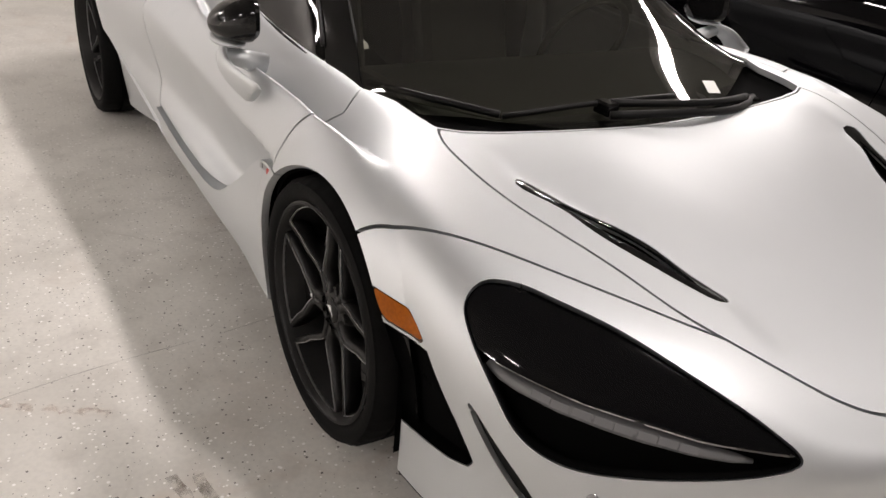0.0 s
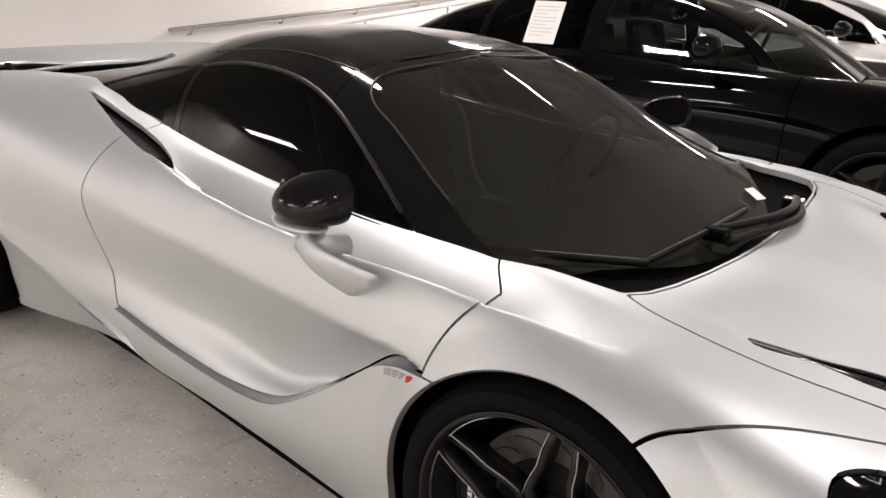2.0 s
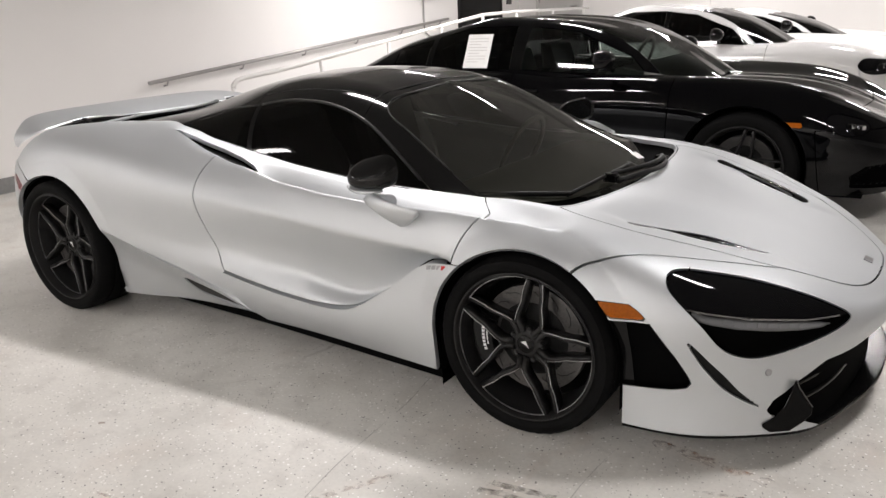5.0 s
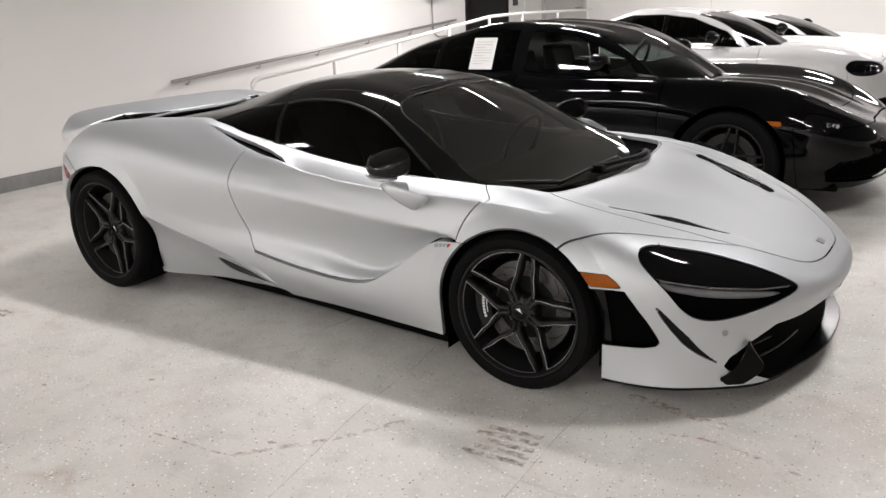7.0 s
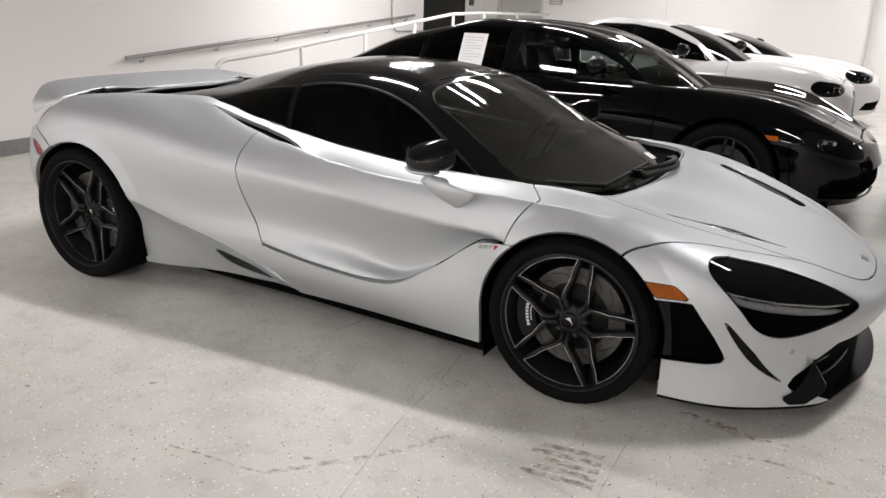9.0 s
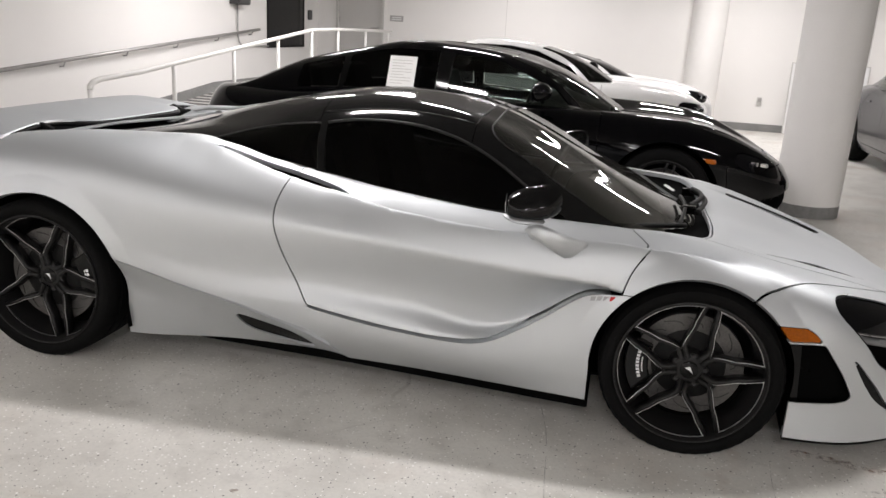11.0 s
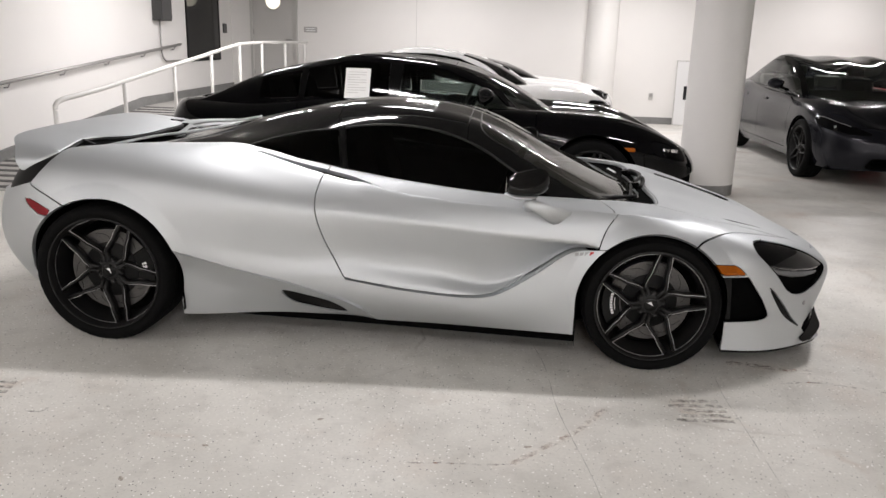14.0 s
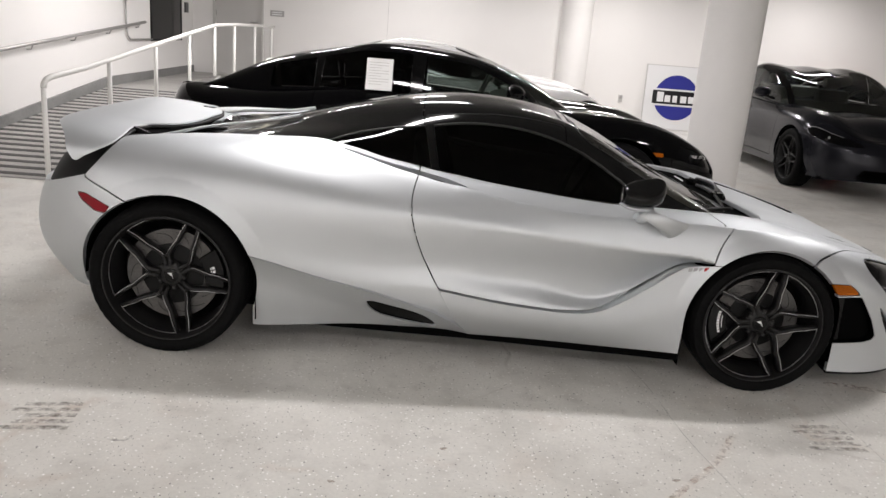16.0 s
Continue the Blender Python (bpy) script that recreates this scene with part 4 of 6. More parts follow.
    pair("vent_floor", vent_floor.moved(-0.030), VOID, car, "dark bottom of the vent", 0)
    pair("side_marker", amber.moved(-0.001), AMBER, car, "amber side marker lens", 0.01)
    pair("rear_marker", mark.moved(-0.001), RED, car, "red side marker lens", 0.01)
    pair("front_intake", intake.moved(-0.05), GLOSS, car, "gloss black brake air intake", 0)
    pair("intake_wall", intake.rim(0.05), GLOSS, car, "gloss black wall of the intake", 0)
    pair("intake_vane", intake.cut(lambda V: V[:, 0] - 1.70 - 0.10 * (0.40 - V[:, 2]))[0].moved(-0.018), GLOSS, car, "gloss black inner vane", 0.006)
    pair("bumper_slit", slit.moved(-0.012), TRIM, car, "dark aero slit", 0)
    pair("side_scoop", scoop.moved(-0.03), GLOSS, car, "gloss black lower scoop", 0)
    pair("shoulder_intake", slot.moved(-0.03), TRIM, car, "dark shoulder air intake", 0)
    build_headlights(car, lamp)
    build_cabin(car, cabin)
    build_nose(car, full_shell)
    build_tail(car)
    for flip in (False, True):
        sy = 1 if flip else -1
        build_wheel(car, (1.331, sy * 0.964, 0.3225), 0.326, 0.266, 0.25, 0, True, flip, True, 0.046, 0.020)
        build_wheel(car, (-1.338, sy * 0.991, 0.343), 0.347, 0.281, 0.31, 13, False, flip, True, 0.073, 0.046)
        for x, z, r, low in ((1.33, 0.318, 0.345, 0.09), (-1.337, 0.338, 0.378, 0.33)):
            n = 40
            arc = [(x + r * math.cos(math.pi * k / n), z + r * math.sin(math.pi * k / n)) for k in range(n + 1)]
            bm = bmesh.new()
            a = [bm.verts.new((p, sy * 0.93, q)) for p, q in [(x + r, 0.16)] + arc + [(x - r, low)]]
            b = [bm.verts.new((p, sy * 0.55, q)) for p, q in [(x + r, 0.16)] + arc + [(x - r, low)]]
            for i in range(len(a) - 1):
                bm.faces.new((a[i], a[i + 1], b[i + 1], b[i]))
            bm.faces.new(b)
            part("wheel_liner", bm, VOID, car, "black wheel-arch liner")
    for sy in (-1, 1):
        build_mirror(car, sy)
    build_badges(car, full_shell)
    part("floor_pan", prism(bmesh.new(), [(-0.95, -0.80), (0.0, -0.845), (0.985, -0.925), (0.985, 0.925), (0.0, 0.845), (-0.95, 0.80)], 0.112, 0.152, "z", 0.006), VOID, car, "matt black floor pan")
    part("underbody", boxed(-1.60, 1.90, -0.70, 0.70, 0.152, 0.165), VOID, car, "flat black underbody")
    return car


def build_headlights(car, lamp):
    """Dark glass above, a curved light blade across the middle and an open black duct below."""
    a_of = lambda V: (V[:, 0] - np.abs(V[:, 1])) * math.sqrt(0.5)
    line = lambda V: V[:, 2] - np.interp(a_of(V), (0.66, 0.72, 0.9, 1.10, 1.28), (0.548, 0.528, 0.491, 0.461, 0.449))
    duct, glass = lamp.cut(line)
    strip, duct2 = duct.cut(lambda V: -(line(V) + 0.040))
    for mirror in (False, True):
        f = (lambda s: s.mirrored()) if mirror else (lambda s: s)
        lens = sheet_part("headlight", f(glass.moved(-0.004)), LENS, car, "dark glass headlamp with a slim light blade", 0.02)
        sheet_part("duct", f(duct2.moved(-0.075)), GLOSS, lens, "open black duct under the lamp", 0)
        wall = lamp.rim(0.07)
        low = ((line(wall.V) < -0.02) & (a_of(wall.V) > 0.97))[wall.F].all(axis=1)
        sheet_part("duct_wall", f(Sheet(wall.V, wall.F[~low]).tidy()), GLOSS, lens, "", 0)
        sheet_part("duct_lip", f(Sheet(wall.V, wall.F[low]).tidy()), TINT, lens, "gloss black inner lip of the duct", 0)
        edge = strip.cut(lambda V: -(line(V) + 0.004))[0]
        sheet_part("light_edge", f(edge.moved(-0.016)), CHROME, lens, "thin bright edge of the light blade", 0)
        sheet_part("lamp_bed", f(strip.moved(-0.040)), GLOSS, lens, "", 0.03)
        mid = []
        for at in np.linspace(0.70, 1.20, 14):
            near = np.abs(a_of(strip.V) - at) < 0.03
            if near.any():
                mid.append(tuple((strip.V - strip.normals() * 0.024)[near].mean(axis=0) * (1, -1 if mirror else 1, 1)))
        n_mid = len(mid)
        part("light_blade", tube(bmesh.new(), mid, [0.005 + 0.012 * math.sin(math.pi * min(1, (k + 1) / n_mid)) ** 0.5 for k in range(n_mid)], 12), MILKY, lens, "dark glossy light bar", 60)
        sy = 1 if mirror else -1
        nrm = strip.normals()
        flip = Vector((1, -sy, 1))
        for i in range(3, n_mid - 3):
            p = Vector(mid[i])
            k = int(np.argmin(((strip.V * (1, -sy, 1) - mid[i]) ** 2).sum(axis=1)))
            n = Vector(nrm[k]) * flip
            p += n * (0.0052 + 0.012 * math.sin(math.pi * min(1, (i + 1) / n_mid)) ** 0.5)
            along = Vector(mid[i + 1]) - Vector(mid[i - 1])
            along = (along - n * along.dot(n)).normalized()
            across = n.cross(along)
            bm = boxed(-0.0175, 0.0175, -0.0012, 0.0012, -0.0075, 0.0075, bevel=0.0008)
            m = Matrix((along, n, across)).transposed().to_4x4()
            bmesh.ops.transform(bm, matrix=Matrix.Translation(p) @ m, verts=bm.verts)
            part("light_segment", bm, MILKY, lens, "pale grey light segment")


def build_cabin(car, cabin):
    rail = lambda V: np.abs(V[:, 1])
    glass_door, rest = cabin.cut(lambda V: np.maximum(side(DOOR_GLASS)(V), 0.42 - rail(V)), 0.004)
    glass_q, rest = rest.cut(lambda V: np.maximum(side(QUARTER_GLASS)(V), 0.42 - rail(V)), 0.004)
    screen, rest = rest.cut(top([(1.5, -0.3), (1.5, 0.95)] + SCREEN_EDGE + [(0.465, -0.3)]), 0.003)
    front_band, rest = rest.cut(lambda V: 0.415 - 0.02 * (rail(V) < 0) - V[:, 0], 0.004)
    pillar_cut = lambda V: np.maximum(rail(V) - 0.47, -0.27 - V[:, 0])
    roof, rest = rest.cut(pillar_cut, 0.004)
    side_frame, tail = rest.cut(lambda V: -0.262 - V[:, 0], 0.004)
    sheet_part("windscreen", screen.both(), GLASS, car, "dark tinted curved windscreen", 0.004)
    pair("side_window", glass_door, DARK_GLASS, car, "dark tinted door window", 0.004)
    pair("quarter_window", glass_q, DARK_GLASS, car, "dark tinted quarter window", 0.004)
    sheet_part("front_roof_frame", front_band.both(), CARBON, car, "", 0.01)
    sheet_part("roof_panel", roof.both(), CARBON, car, "gloss carbon roof panel", 0.01)
    pair("window_frame", side_frame, CARBON, car, "gloss black window frame", 0.01)
    sheet_part("rear_canopy", tail.both(), CARBON, car, "gloss black rear canopy", 0.01)
    # black sheet added 20 mm inside the rear cabin skin
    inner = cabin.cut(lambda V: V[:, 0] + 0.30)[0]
    sheet_part("cabin_backing", inner.moved(-0.02).both(), VOID, car, "", 0)
    # window rubber
    for sy in (-1, 1):
        bm = bmesh.new()
        foot = [(x, sy * (s + 0.004), z + 0.002) for x, s, z in CAB_FOOT[1:7]]
        tube(bm, [tuple(p) for p in open_curve(foot, 6)], 0.006, 8)
        part("window_seal", bm, TRIM, car, "", 60)
    # seals round door pane and windscreen, beads added along roof joints to catch highlights
    dense = cabin.V[cabin.V[:, 1] <= 1e-6]
    def laid(a, b, axis, off, low=0.0):
        """The cabin's surface at (x, z) from the side (axis 2) or (x, half width) from above (axis 1)."""
        P = dense[np.abs(dense[:, 1]) >= low]
        d2 = (P[:, 0] - a) ** 2 + ((P[:, 2] if axis == 2 else -P[:, 1]) - b) ** 2
        k = np.argsort(d2)[:5]
        w = 1 / (d2[k] + 1e-5)
        q = (P[k] * w[:, None]).sum(axis=0) / w.sum()
        return (a, q[1] - off, b) if axis == 2 else (a, -b, q[2] + off)
    lines = [("window_seal", DOOR_GLASS[:8], 2, 0.003, 0.42, 0.0065), ("window_seal", QUARTER_GLASS[:4], 2, 0.003, 0.42, 0.005), ("screen_seal", SCREEN_EDGE[2:], 1, 0.002, 0.0, 0.0035),
             ("roof_bead", [(0.40, 0.485), (0.25, 0.478), (0.03, 0.472), (-0.25, 0.468)], 1, 0.0015, 0.0, 0.0022), ("roof_bead", [(0.413, 0.48), (0.415, 0.33), (0.415, 0.15), (0.415, 0.0)], 1, 0.0015, 0.0, 0.0022)]
    for nm, line, axis, off, low, r in lines:
        q = open_curve([laid(a, b, axis, off, low) for a, b in line], 6).tolist()
        for sy in (1, -1):
            part(nm, tube(bmesh.new(), [(x, y * sy, z) for x, y, z in q], r, 8), SEAL, car, "thin black seal bead that catches highlights", 60)
    # tray under the windscreen and wipers
    bm = bmesh.new()
    back, fore = [], []
    for k in range(-16, 17):
        s = k / 16 * 0.735
        xb = np.interp(abs(s), (0, 0.36, 0.66, 0.75), (1.30, 1.25, 1.08, 1.02))
        xf = np.interp(abs(s), [p[1] for p in HOOD_BACK] + [0.75], [p[0] for p in HOOD_BACK] + [1.15])
        zc = np.interp(abs(s), (0, 0.4, 0.62, 0.735), (0.698, 0.706, 0.726, 0.752))
        back.append(bm.verts.new((xb, s, zc))), fore.append(bm.verts.new((xf + 0.01, s, zc - 0.006)))
    for i in range(len(back) - 1):
        bm.faces.new((back[i], back[i + 1], fore[i + 1], fore[i]))
    part("cowl_tray", bm, VOID, car, "matt black cowl tray", 60)
    for path, r in (([(1.02, -0.69, 0.774), (1.13, -0.60, 0.766), (1.29, -0.46, 0.752)], 0.010), ([(1.265, -0.431, 0.737), (1.307, -0.141, 0.761), (1.303, 0.145, 0.757)], 0.008)):
        part("wiper_blade", tube(bmesh.new(), open_curve(path, 6).tolist(), r, 8), TRIM, car, "black windscreen wiper blade", 50)
    for path, r in (([(1.324, -0.12, 0.764), (1.385, 0.06, 0.766), (1.401, 0.252, 0.763), (1.375, 0.37, 0.758)], 0.011), ([(1.360, -0.15, 0.744), (1.408, 0.06, 0.746), (1.405, 0.323, 0.741), (1.355, 0.43, 0.745)], 0.012)):
        part("wiper_arm", tube(bmesh.new(), open_curve(path, 6).tolist(), r, 8), TRIM, car, "black windscreen wiper arm", 50)
    for x, y, z in ((1.325, -0.135, 0.755), (1.36, 0.41, 0.735)):
        part("wiper_pivot", boxed(x - 0.03, x + 0.03, y - 0.02, y + 0.02, z - 0.02, z + 0.016, bevel=0.006), GLOSS, car, "black wiper pivot")
    sticker = boxed(-0.028, 0.028, -0.02, 0.02, -0.0005, 0.0005)
    m = Matrix.Translation((1.262, 0.352, 0.756)) @ Euler((0, radians(24), radians(-20))).to_matrix().to_4x4()
    bmesh.ops.transform(sticker, matrix=m, verts=sticker.verts)
    part("windscreen_sticker", sticker, PAPER, car, "small white windscreen sticker")
    # what shows dimly through the glass
    dash = bmesh.new()
    dash_top = open_curve([(1.22, 0.70), (1.05, 0.755), (0.86, 0.765), (0.76, 0.73), (0.74, 0.62), (0.80, 0.50)], 5)
    prism(dash, [tuple(p) for p in dash_top] + [(1.22, 0.50)], -0.62, 0.62, "y", 0.01)
    part("dashboard", dash, DASH, car, "dark stitched dashboard")
    ring = bmesh.new()
    c = Vector((0.66, 0.36, 0.74))
    pts = [c + Vector((0.19 * math.sin(a) * 0.42, 0.18 * math.cos(a), 0.17 * math.sin(a))) for a in np.linspace(0, 2 * math.pi, 33)]
    tube(ring, pts, 0.013, 8, False)
    part("steering_wheel", ring, DASH, car, "dark leather steering wheel", 60)
    for y in (-0.36, 0.36):
        seat = bmesh.new()
        prism(seat, [(0.40, 0.42), (0.42, 0.50), (-0.02, 0.47), (-0.16, 0.98), (-0.24, 1.02), (-0.30, 0.98), (-0.14, 0.40)], y - 0.22, y + 0.22, "y", 0.03)
        part("seat", seat, DASH, car, "dark bucket seat")


def on_shell(shell, x, s, z, n=shell_normals):
    """The point of the right flank nearest to a place, and its outward normal."""
    k = int(np.argmin(((shell.V - (x, -s, z)) ** 2).sum(axis=1)))
    return Vector(shell.V[k]), Vector(n(shell)[k])


def build_nose(car, shell):
    """Splitter, inner duct and lip under the bumper."""
    plan = open_curve([(1.68, 0.915), (1.92, 0.875), (2.10, 0.765), (2.18, 0.70), (2.232, 0.62), (2.292, 0.457), (2.338, 0.31), (2.366, 0.15), (2.372, 0.0)], 4)
    full = [tuple(p) for p in plan] + [(x, -s) for x, s in plan[::-1][1:]]
    prism_bm = prism(bmesh.new(), [(x, s) for x, s in full] + [(1.70, -0.70), (1.70, 0.70)], 0.100, 0.115, "z", 0.003)
    part("front_splitter", prism_bm, SPLITTER, car, "satin black front splitter")
    for sy in (-1, 1):
        fin = prism(bmesh.new(), [(2.088, 0.150), (2.115, 0.170), (2.140, 0.205), (2.153, 0.245), (2.160, 0.285), (2.165, 0.287), (2.174, 0.262), (2.196, 0.225), (2.214, 0.195), (2.214, 0.172), (2.19, 0.145), (2.16, 0.122), (2.11, 0.122), (2.09, 0.14)], -0.006, 0.006, "y", 0.002)
        for v in fin.verts:
            v.co.y = sy * (v.co.y + 0.772 - 0.75 * (v.co.x - 2.10) - 0.12 * (v.co.z - 0.12))
        bmesh.ops.recalc_face_normals(fin, faces=fin.faces)
        part("splitter_fin", fin, SPLITTER, car, "gloss black upright fin at the splitter's end")
    duct = open_curve([(2.03, 0.76), (2.12, 0.66), (2.20, 0.48), (2.24, 0.25), (2.25, 0.0)], 4)
    bm = bmesh.new()
    line = [tuple(p) for p in duct] + [(x, -s) for x, s in duct[::-1][1:]]
    lo, hi = [bm.verts.new((x, s, 0.112)) for x, s in line], [bm.verts.new((x - 0.03, s, 0.36)) for x, s in line]
    for i in range(len(line) - 1):
        bm.faces.new((lo[i], lo[i + 1], hi[i + 1], hi[i]))
    part("grille_duct", bm, TRIM, car, "black lower air duct", 60)
    for z, back in ((0.185, 0.0), (0.235, 0.015)):
        bm = bmesh.new()
        tube(bm, [(x + 0.03 - back, s, z + 0.05 * (1 - abs(s) / 0.76)) for x, s in line if abs(s) < 0.66], 0.011, 8)
        part("grille_vane", bm, GLOSS, car, "gloss black vane", 60)
    for sy in (-1, 1):
        for x, s, z in ((2.084, 0.748, 0.325), (2.372, 0.14, 0.36)):
            p, d = on_shell(shell, x, s, z)
            p, d = Vector((p.x, -sy * p.y, p.z)), Vector((d.x, -sy * d.y, d.z))
            bm = lathe([(0.0005, -0.003), (0.010, -0.0028), (0.0115, -0.0015), (0.0125, 0.003)], 20)
            bmesh.ops.transform(bm, matrix=Matrix.Translation(p) @ (-d).to_track_quat("Y", "Z").to_matrix().to_4x4(), verts=bm.verts)
            part("parking_sensor", bm, BADGE_GREY, car, "round grey parking sensor", 40)


def build_tail(car):
    """The raised rear wing with its curled ends, the black deck under it and the exhaust deck slats."""
    bm = bmesh.new()
    rows = []
    # half width, leading x, leading z, trailing x, trailing z
    spec = [(0.0, -1.43, 0.953, -1.955, 0.978), (0.28, -1.445, 0.952, -1.953, 0.977), (0.38, -1.50, 0.950, -1.951, 0.976), (0.45, -1.60, 0.950, -1.949, 0.975), (0.56, -1.63, 0.947, -1.942, 0.972), (0.70, -1.615, 0.934, -1.905, 0.961), (0.78, -1.612, 0.922, -1.855, 0.940), (0.835, -1.625, 0.906, -1.820, 0.906), (0.865, -1.67, 0.882, -1.805, 0.876), (0.88, -1.735, 0.850, -1.778, 0.838)]
    sp = open_curve(spec, 5)
    allrows = [(-s, *r) for s, *r in sp[::-1]] + [(s, *r) for s, *r in sp[1:]]
    n = 10
    for y, xl, zl, xt, zt in allrows:
        up, dn = [], []
        for k in range(n + 1):
            w = k / n
            x, z = xl + (xt - xl) * w, zl + (zt - zl) * (w ** 1.35) + 0.016 * math.sin(math.pi * w) * (1 - abs(y) / 1.1)
            th = 0.004 + 0.018 * math.sin(math.pi * min(1, w * 0.9 + 0.05))
            up.append(bm.verts.new((x, y, z))), dn.append(bm.verts.new((x + 0.004, y, z - th)))
        rows.append(up + dn[::-1])
    for a, b in zip(rows, rows[1:]):
        m = len(a)
        for k in range(m):
            bm.faces.new((a[k], a[(k + 1) % m], b[(k + 1) % m], b[k]))
    bm.faces.new(rows[0]), bm.faces.new(rows[-1])
    bmesh.ops.recalc_face_normals(bm, faces=bm.faces)
    part("rear_wing", bm, SILVER, car, "satin silver ducktail rear wing with curled ends", 45)
    for sy in (-1, 1):
        bm = bmesh.new()
        prism(bm, [(-1.58, 0.86), (-1.50, 0.90), (-1.62, 0.945), (-1.72, 0.94), (-1.76, 0.86)], sy * 0.55 - 0.012, sy * 0.55 + 0.012, "y", 0.003)
        part("wing_strut", bm, TRIM, car, "black wing strut")
        rail = bmesh.new()
        line = open_curve([(-1.60, 0.615, 0.893), (-1.50, 0.56, 0.912), (-1.32, 0.42, 0.950), (-1.06, 0.26, 0.985), (-0.90, 0.22, 1.018)], 5)
        rows = []
        for k, (x, h, z) in enumerate(line):
            w = 0.030 - 0.016 * k / len(line)
            rows.append([rail.verts.new(p) for p in ((x - w * 0.5, sy * (h + w), z - 0.004), (x - w * 0.5, sy * (h + w), z + 0.004), (x, sy * h, z + 0.009), (x + w * 0.5, sy * (h - w), z + 0.004), (x + w * 0.5, sy * (h - w), z - 0.004))])
        for q, r in zip(rows, rows[1:]):
            for k in range(5):
                rail.faces.new((q[k], q[(k + 1) % 5], r[(k + 1) % 5], r[k]))
        rail.faces.new(rows[0]), rail.faces.new(rows[-1])
        bmesh.ops.recalc_face_normals(rail, faces=rail.faces)
        part("deck_rail", rail, SILVER, car, "satin silver deck rail", 30)
        part("wing_actuator", boxed(-1.70, -1.57, sy * 0.60 - 0.07, sy * 0.60 + 0.07, 0.868, 0.915, bevel=0.012), TRIM, car, "matt black wing actuator cover")
        for i in range(5):
            x = -1.12 - 0.085 * i
            part("deck_slat", boxed(x - 0.03, x + 0.025, sy * 0.42 - 0.08, sy * 0.42 + 0.08, 0.885 - 0.004 * i, 0.893 - 0.004 * i, bevel=0.002), TRIM, car)
    # black strip added for the shaded gap under the wing's leading edge
    seal = [(xl + 0.006, y, zl - 0.020) for y, xl, zl, xt, zt in allrows if abs(y) < 0.78]
    part("wing_gap_strip", tube(bmesh.new(), seal, 0.010, 8), TRIM, car, "black strip drawing the dark gap under the wing's front edge", 60)
    part("deck_panel", boxed(-1.66, -1.50, -0.56, 0.56, 0.873, 0.922, bevel=0.012), VOID, car, "black panel under the wing")
    part("engine_deck", boxed(-1.75, -0.95, -0.66, 0.66, 0.84, 0.872, bevel=0.01), VOID, car, "matt black engine deck")


